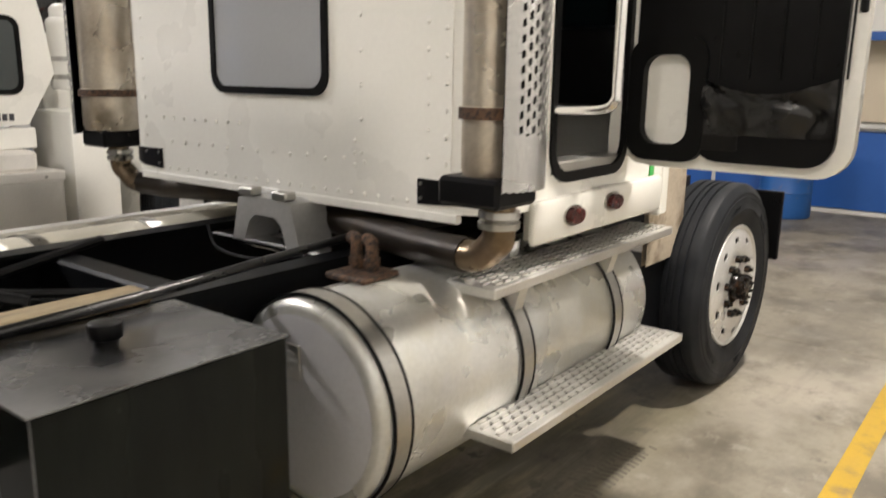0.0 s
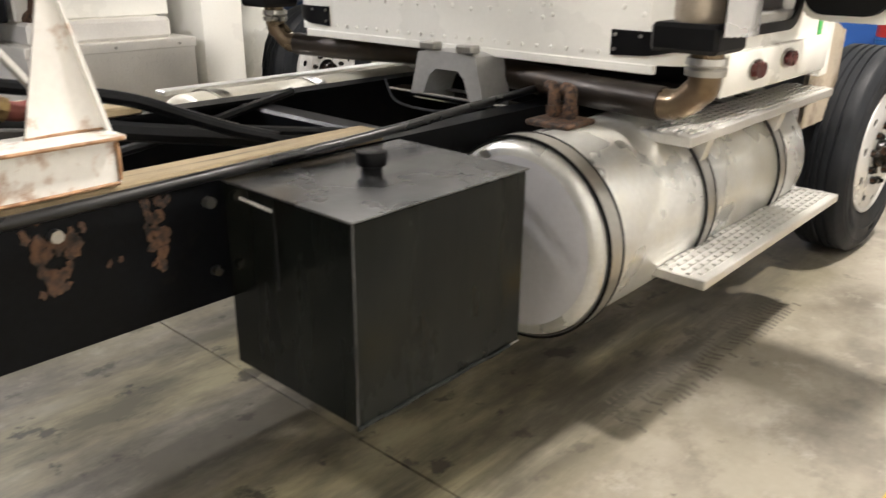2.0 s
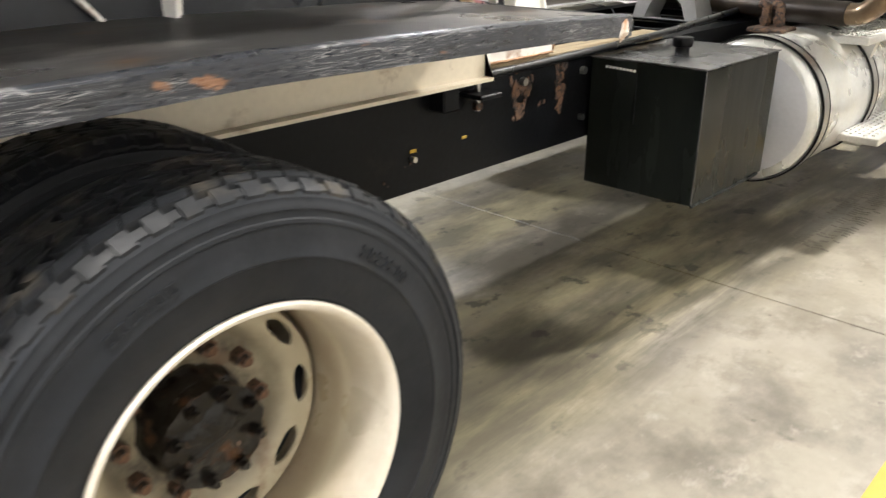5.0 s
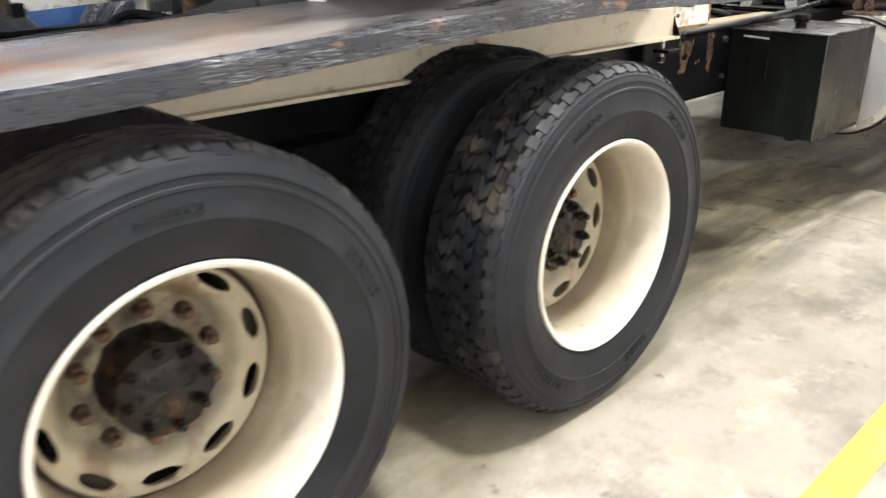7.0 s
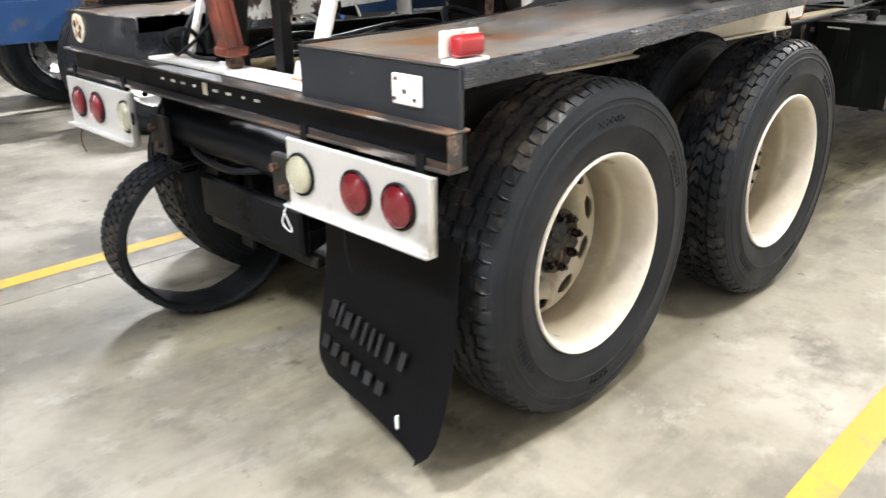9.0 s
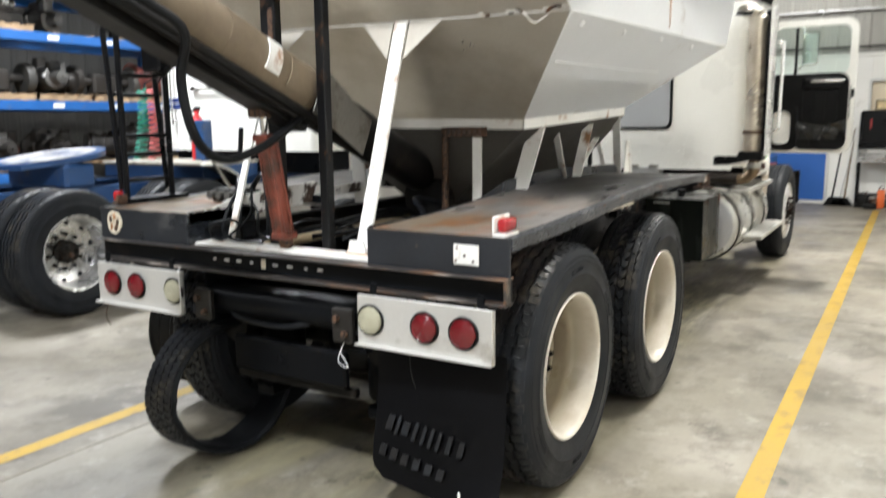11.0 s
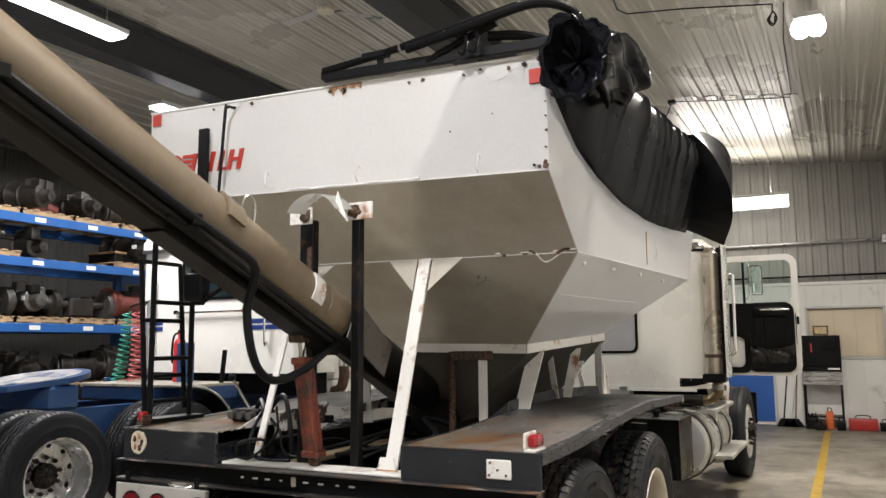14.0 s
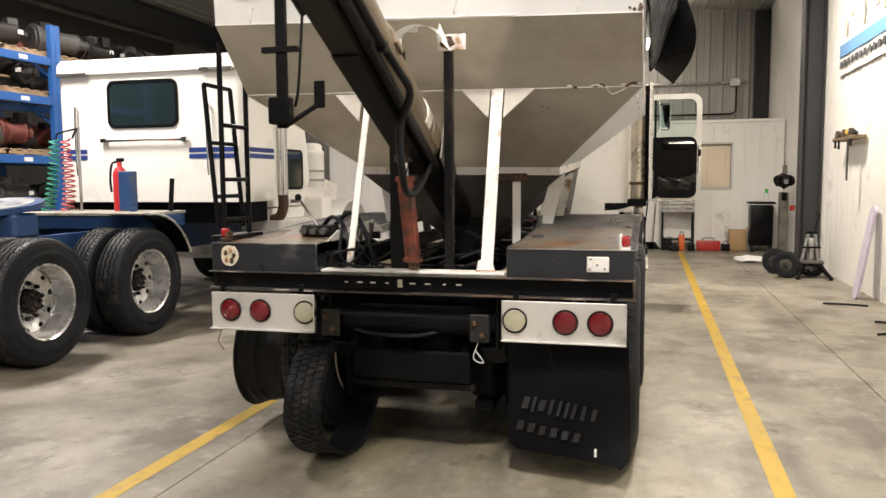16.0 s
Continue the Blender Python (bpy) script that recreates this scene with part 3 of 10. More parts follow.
def wall(name, label, p, u, n, length, material, height=5.3, top=None):
    bm = corrugated(bmesh.new(), p, u, n, length, height, top=top)
    # backing gives the wall its thickness
    p, u, n = Vector(p), Vector(u), Vector(n)
    q = [p - n * 0.01, p + u * length - n * 0.01]
    vs = [bm.verts.new(v + Vector((0, 0, h)) - n * k) for k in (0, 0.15) for v in q for h in (0, 6.0)]
    for f in ((0, 1, 3, 2), (4, 6, 7, 5), (0, 4, 5, 1), (2, 3, 7, 6)):
        bm.faces.new([vs[i] for i in f])
    return tagged(part(name, bm, material, None, "", None, 25), label, "wall", "", "structure")


wall("wall_right", "white ribbed metal workshop side wall", (X1, Y0, 0), (0, 1, 0), (-1, 0, 0), Y1 - Y0, PANELWHITE, roof_z(X1))
wall("wall_left", "dark grey ribbed metal side wall", (X0, Y0, 0), (0, 1, 0), (1, 0, 0), Y1 - Y0, DARKWALL, roof_z(X0))
wall("wall_far", "grey ribbed metal end wall", (X0, Y1, 0), (1, 0, 0), (0, -1, 0), X1 - X0, PANELGREY, top=lambda v: roof_z(v.x))
wall("wall_back", "grey ribbed metal end wall behind", (X0, Y0, 0), (1, 0, 0), (0, 1, 0), X1 - X0, PANELGREY, top=lambda v: roof_z(v.x))

bm = bmesh.new()
xs = []
x = X0 - 0.1
while x < X1 + 0.1:
    for a, h in ((0, 0), (0.018, 0.036), (0.058, 0.036), (0.076, 0), (0.138, 0), (0.144, 0.009), (0.162, 0.009), (0.168, 0), (0.218, 0), (0.224, 0.009), (0.242, 0.009), (0.248, 0)):
        xs.append((x + a, h))
    x += 0.3
rows = [[bm.verts.new((x, y, roof_z(x) - h)) for x, h in xs] for y in (Y0 - 0.1, Y1 + 0.1)]
for i in range(len(xs) - 1):
    bm.faces.new((rows[0][i], rows[1][i], rows[1][i + 1], rows[0][i + 1]))
up = [[bm.verts.new((x, y, roof_z(x) + 0.2)) for x in (X0 - 0.1, RIDGE, X1 + 0.1)] for y in (Y0 - 0.1, Y1 + 0.1)]
for i in range(2):
    bm.faces.new((up[0][i], up[1][i], up[1][i + 1], up[0][i + 1]))
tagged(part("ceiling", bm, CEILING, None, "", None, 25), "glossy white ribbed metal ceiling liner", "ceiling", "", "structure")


def i_beam(bm, x, y0, y1, z0, z1, w=0.3):
    box(bm, x - w / 2, x + w / 2, y0, y1, z0, z0 + 0.02)
    box(bm, x - w / 2, x + w / 2, y0, y1, z1 - 0.02, z1)
    box(bm, x - 0.01, x + 0.01, y0, y1, z0 + 0.02, z1 - 0.02)
    return bm


for bx in (-9.9, -6.0, -2.0):
    tagged(part("ceiling_beam", i_beam(bmesh.new(), bx, Y0, Y1 - 0.01, roof_z(bx) - 0.62, roof_z(bx) - 0.04, 0.32), BEAM),
           "dark grey painted steel roof beam under the ceiling", "beam", "roof beams", "structure")
for cy, cw in ((15.9, 0.3), (9.95, 0.3)):
    bm = bmesh.new()
    box(bm, X1 - 0.34, X1 - 0.32, cy - cw / 2, cy + cw / 2, 0, 5.3)
    box(bm, X1 - 0.05, X1 - 0.03, cy - cw / 2, cy + cw / 2, 0, 5.3)
    box(bm, X1 - 0.32, X1 - 0.05, cy - 0.012, cy + 0.012, 0, 5.3)
    tagged(part("column", bm, BEAM), "dark grey steel wall column", "column", "wall columns", "structure")

# office partition with hatch and blue dado
OY = 13.4
bm = bmesh.new()
HX0, HX1, HZ0, HZ1 = 1.62, 2.86, 1.27, 2.16
box(bm, HX1, X1 - 0.03, OY, OY + 0.1, 0, 2.6)
box(bm, 1.02, HX0, OY, OY + 0.1, 0, 2.6)
box(bm, HX0, HX1, OY, OY + 0.1, 0, HZ0)
box(bm, HX0, HX1, OY, OY + 0.1, HZ1, 2.6)
box(bm, -6.0, 1.02, OY, OY + 0.1, 2.1, 2.6)
box(bm, -6.0, -3.2, OY, OY + 0.1, 0, 2.1)
box(bm, -3.2, 1.02, OY, OY + 0.1, 0.0, 1.02)
office = tagged(part("wall_office", bm, PANELWHITE), "white sheet-metal office partition with a hatch", "wall", "", "structure")
bm = bmesh.new()
x = -5.9
while x < X1 - 0.1:
    zs = [(0, 2.58)]
    if HX0 - 0.03 < x < HX1 + 0.03:
        zs = [(0, HZ0 - 0.05), (HZ1 + 0.05, 2.58)]
    if -3.2 < x < 1.02:
        zs = [(2.12, 2.58)]
    for za, zb in zs:
        box(bm, x, x + 0.03, OY - 0.014, OY, za, zb, 0.004)
    x += 0.3
part("panel_rib", bm, PANELWHITE, office)
part("ledge", B(-6.0, X1 - 0.03, OY - 0.03, OY + 1.1, 2.6, 2.66), PANELWHITE, office, "white capping of the partition")
part("hatch_board", B(HX0, HX1, OY + 0.06, OY + 0.09, HZ0, HZ1), BEIGE, office, "beige boards inside the hatch")
for k in range(4):
    bx = HX0 + 0.1 + k * 0.34
    part("board_batten", B(bx, bx + 0.02, OY + 0.05, OY + 0.06, HZ0, HZ1), BEIGE, office)
for a in ((HX0 - 0.04, HX1 + 0.04, HZ1, HZ1 + 0.04), (HX0 - 0.04, HX1 + 0.04, HZ0 - 0.04, HZ0), (HX0 - 0.04, HX0, HZ0, HZ1), (HX1, HX1 + 0.04, HZ0, HZ1)):
    part("hatch_frame", B(a[0], a[1], OY - 0.03, OY + 0.1, a[2], a[3]), FIXTURE, office, "white hatch frame")
for bx0, bx1 in ((-3.2, -1.1), (-1.1, 1.0)):
    part("dado_panel", B(bx0, bx1 - 0.01, OY - 0.025, OY - 0.002, 0.06, 0.98, 0.004), BLUEDOOR, office, "bright blue lower panel")
part("counter_ledge", B(-3.2, 1.02, OY - 0.12, OY + 0.1, 1.02, 1.07), FIXTURE, office, "white counter ledge")
part("back_board", B(-3.2, 1.02, OY + 0.5, OY + 0.54, 1.07, 2.1), BEIGE, office, "beige back of the counter opening")
part("header_band", B(-3.2, 1.02, OY - 0.02, OY, 2.0, 2.1), BLUEDOOR, office, "blue strip over the counter")
for px in (-1.1, 1.0):
    part("post", B(px - 0.03, px + 0.02, OY - 0.03, OY + 0.1, 0, 2.1), FIXTURE, office)

# painted lines and floor slabs
for lx, y0, y1 in ((1.86, -8.8, 12.5), (-1.20, -8.8, 4.0)):
    bm = bmesh.new()
    n = 40
    L, R = [], []
    for k in range(n + 1):
        y = y0 + (y1 - y0) * k / n
        w = 0.05 + 0.003 * noise.noise((k * 0.7, lx, 0))
        L.append(bm.verts.new((lx - w, y, 0.002)))
        R.append(bm.verts.new((lx + w, y, 0.002)))
    for k in range(n):
        bm.faces.new((L[k], R[k], R[k + 1], L[k + 1]))
    tagged(part("floor_line", bm, YELLOW), "worn yellow bay line painted on the concrete", "floor marking", "floor lines", "structure")

# ---- lamps ----


WARM = (1.0, 0.92, 0.79)
COOL = (1.0, 0.965, 0.915)


def strip_lamp(x, y, z, length, along="Y", width=0.3, watts=60, hang=True, deep=0.04, color=COOL, drop=0.0, glow=None):
    t = thing("ceiling_lamp", x, y, z, "bright white fluorescent strip lamp hung below the ceiling", "lamp", "ceiling lamps")
    a, b = (width / 2, length / 2) if along == "Y" else (length / 2, width / 2)
    part("housing", B(x - a, x + a, y - b, y + b, z, z + 0.06, 0.008), FIXTURE, t, "white lamp housing")
    part("diffuser", B(x - a + 0.02, x + a - 0.02, y - b + 0.02, y + b - 0.02, z - deep, z - 0.002, 0.015), glow or TUBE, t, "glowing white diffuser")
    if hang:
        for s in ((-0.7, 0.7) if length > 1 else (0.0,)):
            hx, hy = (x, y + b * s) if along == "Y" else (x + a * s, y)
            part("hanger", T([(hx, hy, z + 0.06), (hx, hy, roof_z(hx) - 0.005)], 0.004, 6), FIXTURE, t)
    area("lamp_light", x, y, z - deep - 0.02 - drop, 2 * a, 2 * b, watts, color)
    return t


strip_lamp(-4.95, 2.5, 5.05, 1.3, watts=255)
strip_lamp(-6.55, 5.5, 5.05, 0.75, watts=50)
high_bay = strip_lamp(2.06, 6.9, 5.26, 0.30, width=0.30, watts=235, color=WARM, drop=0.19)
for dx in (-0.085, 0.085):
    bm = bmesh.new()
    lathe(bm, [(-0.20, 0.01), (-0.19, 0.06), (-0.15, 0.095), (-0.08, 0.105), (-0.02, 0.09), (0.0, 0.05)], 20, "Z")
    for v in bm.verts:
        v.co += Vector((2.06 + dx, 6.9, 5.27))
    part("bulb", bm, TUBE, high_bay, "glowing white globe")
strip_lamp(0.15, 15.1, 4.66, 2.42, along="X", width=0.2, watts=17, deep=0.25, color=WARM, glow=SOFTTUBE)
area("lamp_uplight", 0.15, 15.1, 4.76, 2.3, 0.15, 70, WARM, aim=(0.15, 13.6, 6.2))
# unseen lamps, added to light the rear, the aisle and the left bay
strip_lamp(2.2, 1.2, 5.2, 0.4, width=0.4, watts=110, color=WARM)
strip_lamp(-1.5, -5.4, 5.2, 1.3, watts=60)
strip_lamp(1.0, -3.0, 5.2, 0.8, watts=270)
strip_lamp(-4.95, -3.6, 5.05, 1.3, watts=70)
strip_lamp(-4.95, 9.0, 5.05, 1.3, watts=60)

# ---- wheels ----
def tyre_mesh(kind, R=0.513, half=0.135):
    bm = bmesh.new()
    base = R - {"block": 0.02, "worn": 0.012, "rib": 0.0}[kind]
    side = [(0.1, 0.292), (0.110, 0.304), (0.113, 0.312), (0.117, 0.314), (0.119, 0.322), (0.124, 0.335), (0.131, 0.36), (0.134, 0.385), (0.1365, 0.387), (0.1365, 0.391), (half, 0.393),
            (half, 0.425), (0.1325, 0.441), (0.1345, 0.443), (0.1335, 0.449), (0.131, 0.451), (0.129, 0.462), (0.1315, 0.464), (0.130, 0.471), (0.127, 0.474)]
    if kind == "rib":
        flat = [(-0.062, R), (-0.06, R - 0.01), (-0.05, R - 0.01), (-0.048, R), (-0.022, R), (-0.02, R - 0.01), (-0.01, R - 0.01), (-0.008, R)]
        side = side + [(0.112, R - 0.01), (0.098, R - 0.002)]
        prof = [(-s, r) for s, r in side] + flat + [(-s, r) for s, r in reversed(flat)] + [(s, r) for s, r in reversed(side)]
    else:
        side = side + [(0.126, 0.482), (0.116, base - 0.006), (0.1, base)]
        prof = [(-s, r) for s, r in side] + [(s, r) for s, r in reversed(side)]
    lathe(bm, prof, 96)
    lathe(bm, [(-0.1, 0.292), (0.1, 0.292)], 96)
    # raised marks moulded into the sidewall
    rnd = random.Random({"block": 3, "worn": 4, "rib": 6}[kind])
    for a0, count in ((0.4, 7), (1.55, 6), (3.5, 8), (4.7, 5)):
        a = a0
        for k in range(count):
            w = rnd.uniform(0.02, 0.045)
            for s in (1, -1):
                for ra, rb, ta, tb in ((0.402, 0.407, a, a + w), (0.417, 0.422, a, a + w), (0.402, 0.422, a, a + 0.009), (0.402, 0.422, a + w - 0.009, a + w))[:rnd.choice((2, 3, 4))]:
                    vs = [bm.verts.new((s * h, r * math.cos(t), r * math.sin(t))) for h in (half - 0.001, half + 0.003) for r, t in ((ra, ta), (rb, ta), (rb, tb), (ra, tb))]
                    for f in ((4, 5, 6, 7), (0, 1, 5, 4), (1, 2, 6, 5), (2, 3, 7, 6), (3, 0, 4, 7)):
                        bm.faces.new([vs[i] for i in f])
            a += w + 0.018
    me = mesh_of(bm, "tyre_" + kind, 40)
    me.materials.append(RUBBER)
    return me


def tread_mesh(kind, R=0.513):
    """Blocks of tread standing on the tyre."""
    vs, fs = [], []
    r0 = R - 0.024

    def block(xa, xb, ta, tb, skew=0.0, r1=R, drop=0.0, vee=0.0):
        i = len(vs)
        xm = (xa + xb) / 2
        for r, g in ((r0, 0.0), (r1, 0.0012)):
            for x, t, f in ((xa + g, ta, 0), (xm, ta, 0.5), (xb - g, ta, 1), (xb - g, tb, 1), (xm, tb, 0.5), (xa + g, tb, 0)):
                rr = r - drop * (max(0, abs(x) - 0.08) / 0.03) ** 1.6
                t2 = t + skew * f + (vee if f == 0.5 else 0)
                vs.append((x, rr * math.cos(t2), rr * math.sin(t2)))
        for k in range(6):
            j = (k + 1) % 6
            fs.append((i + k, i + j, i + 6 + j, i + 6 + k))
        fs.append(tuple(i + 6 + k for k in range(6)))
    rnd = random.Random(5)
    if kind == "block":
        n = 60
        w = 2 * math.pi / n
        for c, (xa, xb) in enumerate([(-0.120, -0.066), (-0.062, -0.024), (-0.020, 0.020), (0.024, 0.062), (0.066, 0.120)]):
            shoulder = c in (0, 4)
            for k in range(n):
                t = (k + 0.5 * (c % 2)) * w
                r1 = R - rnd.random() * 0.0018 - (0.003 if rnd.random() < 0.06 else 0)
                if not shoulder:
                    block(xa, xb, t, t + w * 0.68, w * (0.25 if c % 2 else -0.25), r1, 0, w * (0.42 if c % 2 else -0.42))
                    continue
                # inner rib of the shoulder, then worn lugs at its outer edge
                e = 1 if c else -1
                a, b, d = 0.066 * e, 0.094 * e, 0.121 * e
                block(min(a, b), max(a, b), t, t + w * 0.9, w * 0.2 * e, r1, 0.012)
                block(min(b, d), max(b, d), t + w * 0.1, t + w * rnd.uniform(0.66, 0.76), 0, r1 - 0.001, 0.013)
                block(min(b, d) + 0.006, max(b, d) - 0.006, t + w * 0.7, t + w * 1.12, 0, R - 0.0055, 0.013)
    else:
        n = 76
        w = 2 * math.pi / n
        for c, (xa, xb) in enumerate([(-0.116, -0.075), (-0.064, -0.030), (-0.018, 0.018), (0.030, 0.064), (0.075, 0.116)]):
            for k in range(n):
                # the ribs step to and fro, so that their grooves zigzag
                t = k * w
                zig = 0.0045 if k % 2 else -0.0045
                block(xa + zig, xb + zig, t, t + w * (0.97 if c not in (0, 4) else 0.82), w * 0.1, R - rnd.random() * 0.001, 0.012 if c in (0, 4) else 0, w * 0.12)
    me = bpy.data.meshes.new("tread_" + kind)
    me.from_pydata(vs, [], fs)
    me.materials.append(TREAD)
    return me


def slotted_ring(bm, inner, outer, n_holes, length, height, lip=0.008, steps=14):
    """A dished ring between two (along, radius) points, with rounded slots through it and turned-in lips."""
    (sa, ra), (sb, rb) = inner, outer
    n = n_holes * steps
    rm = (ra + rb) / 2
    half = length / 2 / rm

    def at(r, k, back=0.0):
        t = k * 2 * math.pi / n
        return bm.verts.new((sa + (sb - sa) * (r - ra) / (rb - ra) - back, r * math.cos(t), r * math.sin(t)))
    rows = [[], [], [], [], [], []]
    open_ = []
    for k in range(n):
        u = ((k % steps) - (steps - 1) / 2) * 2 * math.pi / n / half
        h = height / 2 * (1 - abs(u) ** 3) ** 0.5 if abs(u) < 1 else 0.0
        open_.append(h)
        for row, (r, back) in zip(rows, ((ra, 0), (rm - h, 0), (rm + h, 0), (rb, 0), (rm - h, lip), (rm + h, lip))):
            row.append(at(r, k, back))
    for k in range(n):
        j = (k + 1) % n
        bm.faces.new((rows[0][k], rows[0][j], rows[1][j], rows[1][k]))
        bm.faces.new((rows[2][k], rows[2][j], rows[3][j], rows[3][k]))
        if open_[k] or open_[j]:
            bm.faces.new((rows[1][k], rows[1][j], rows[4][j], rows[4][k]))
            bm.faces.new((rows[2][k], rows[2][j], rows[5][j], rows[5][k]))
    return bm


def steel_rim_mesh():
    bm = bmesh.new()
    lathe(bm, [(0.092, 0.297), (0.114, 0.309), (0.120, 0.3085), (0.1235, 0.305), (0.122, 0.300), (0.114, 0.293), (0.100, 0.288), (0.06, 0.281), (0.02, 0.277), (0.004, 0.274), (-0.004, 0.270), (-0.03, 0.266), (-0.10, 0.264), (-0.135, 0.266), (-0.15, 0.29), (-0.15, 0.305)], 80)
    lathe(bm, [(-0.12, 0.265), (-0.105, 0.258), (-0.085, 0.2535), (-0.079, 0.249), (-0.079, 0.246)], 140)
    slotted_ring(bm, (-0.093, 0.204), (-0.079, 0.246), 10, 0.08, 0.029)
    lathe(bm, [(-0.093, 0.204), (-0.103, 0.188), (-0.128, 0.174), (-0.135, 0.166), (-0.135, 0.095)], 140)
    bmesh.ops.remove_doubles(bm, verts=bm.verts, dist=0.0005)
    me = mesh_of(bm, "steel_rim", 45)
    me.materials.append(RIM)
    return me


def alloy_rim_mesh():
    bm = bmesh.new()
    lathe(bm, [(0.092, 0.297), (0.114, 0.307), (0.121, 0.303), (0.118, 0.292), (0.112, 0.287), (0.116, 0.275), (0.122, 0.255)], 80)
    slotted_ring(bm, (0.128, 0.222), (0.122, 0.255), 10, 0.046, 0.03, steps=32)
    lathe(bm, [(0.128, 0.222), (0.132, 0.19), (0.128, 0.165), (0.122, 0.12), (0.122, 0.09)], 80)
    lathe(bm, [(0.092, 0.297), (-0.1, 0.29), (-0.12, 0.305)], 80)
    bmesh.ops.remove_doubles(bm, verts=bm.verts, dist=0.0005)
    me = mesh_of(bm, "alloy_rim", 45)
    me.materials.append(WHEELALU)
    return me


def deep_alloy_mesh():
    bm = bmesh.new()
    lathe(bm, [(0.092, 0.297), (0.114, 0.309), (0.122, 0.306), (0.112, 0.290), (0.06, 0.283), (0.0, 0.274), (-0.03, 0.262), (-0.06, 0.256)], 64)
    slotted_ring(bm, (-0.075, 0.215), (-0.06, 0.256), 10, 0.046, 0.034, steps=32)
    lathe(bm, [(-0.075, 0.215), (-0.09, 0.18), (-0.09, 0.09)], 64)
    bmesh.ops.remove_doubles(bm, verts=bm.verts, dist=0.0005)
    me = mesh_of(bm, "deep_alloy_rim", 45)
    me.materials.append(DEEPALLOY)
    return me


def hub_mesh(s0, s1, r, lumpy=True):
    bm = bmesh.new()
    d = s1 - s0
    lathe(bm, [(s0, r * 1.12), (s0 + d * 0.2, r * 1.12), (s0 + d * 0.45, r * 1.05), (s0 + d * 0.5, r * 0.98), (s0 + d * 0.62, r * 0.97), (s1 - 0.028, r * 0.96), (s1 - 0.026, r * 1.08), (s1 - 0.008, r * 1.07), (s1 - 0.007, r * 0.85), (s1 - 0.006, r * 0.62), (s1, r * 0.55), (s1 + 0.004, r * 0.25), (s1 + 0.005, 0.002)], 64)
    if lumpy:
        for v in bm.verts:
            v.co += Vector(noise.noise_vector(v.co * 30)) * 0.006 + Vector(noise.noise_vector(v.co * 75)) * 0.004
        # studs and drum behind the hand holes
        for k in range(8):
            t = k * math.pi / 4 + 0.2
            c = Vector((s1 - 0.006, r * 0.86 * math.cos(t), r * 0.86 * math.sin(t)))
            tube(bm, [c, c + Vector((0.014, 0, 0))], [0.013, 0.011], 7)
        lathe(bm, [(s0 - 0.035, 0.05), (s0 - 0.035, 0.235), (s0 - 0.06, 0.238)], 48)
    me = mesh_of(bm, "hub", 40)
    me.materials.append(HUB)
    return me


def nut_mesh(material):
    bm = bmesh.new()
    tube(bm, [(0, 0, 0), (0.026, 0, 0)], 0.019, 6)
    tube(bm, [(0.026, 0, 0), (0.04, 0, 0)], 0.011, 10)
    me = mesh_of(bm, "lug_nut", 30)
    me.materials.append(material)
    return me


TY = {k: tyre_mesh(k) for k in ("block", "worn", "rib")}
TR = {k: tread_mesh(k) for k in ("block", "worn")}
RIMS = {"steel": steel_rim_mesh(), "alloy": alloy_rim_mesh(), "deep": deep_alloy_mesh()}
HUBS = {"rear": hub_mesh(-0.135, -0.03, 0.095), "front": hub_mesh(0.122, 0.185, 0.062, False)}
NUTS = {"rusty": nut_mesh(RUSTY), "dark": nut_mesh(HUB)}


def backing_mesh():
    bm = bmesh.new()
    lathe(bm, [(0.06, 0.02), (0.06, 0.262), (-0.04, 0.264)], 40)
    me = mesh_of(bm, "drum", 30)
    me.materials.append(DARKSTEEL)
    return me


HOLE_BACKING = backing_mesh()


def wheel(parent, x, y, z, kind, rim, hub=None, side=1, turn=0.0, nut_s=-0.135, nut_r=0.143, label="", yaw=0.0):
    """A wheel as a part: rim, with the tyre, hub and nuts below it."""
    m = Matrix.Translation((x, y, z)) @ pose(0, 0, 0, 0, 0, yaw) @ pose(0, 0, 0, turn, 0, 0 if side > 0 else 180)
    w = part("wheel", RIMS[rim], None, parent, label or "cream painted steel truck wheel", m)
    if kind:
        part("tyre", TY[kind], None, w, "black truck tyre", m)
        if kind in TR:
            part("tread", TR[kind], None, w, "worn tread blocks", m)
    # flat dark disc backs the hand holes in place of shade
    if rim == "alloy":
        part("brake_drum", HOLE_BACKING, None, w, "dark disc put in for the shade behind the hand holes", m)
    if hub:
        part("hub", HUBS[hub], None, w, "greasy black hub", m)
        hs, hr = (-0.042, 0.083) if hub == "rear" else (0.165, 0.052)
        for k in range(8):
            a = k * math.pi / 4 + 0.2
            part("hub_bolt", NUTS["dark"], None, w, "", m @ Matrix.Translation((hs, hr * math.cos(a), hr * math.sin(a))) @ Matrix.Diagonal((0.8, 0.75, 0.75, 1)))
        for k in range(10):
            a = (k + 0.5) * 2 * math.pi / 10
            part("lug_nut", NUTS["rusty" if rim == "steel" else "dark"], None, w, "", m @ Matrix.Translation((nut_s, nut_r * math.cos(a), nut_r * math.sin(a))))
    return w


# ---- the hopper truck: chassis and cab ----
CX = 0.07
truck = thing("truck", CX, 4.0, 0, "white sleeper-cab truck with bare black chassis and aluminium tank", "truck")

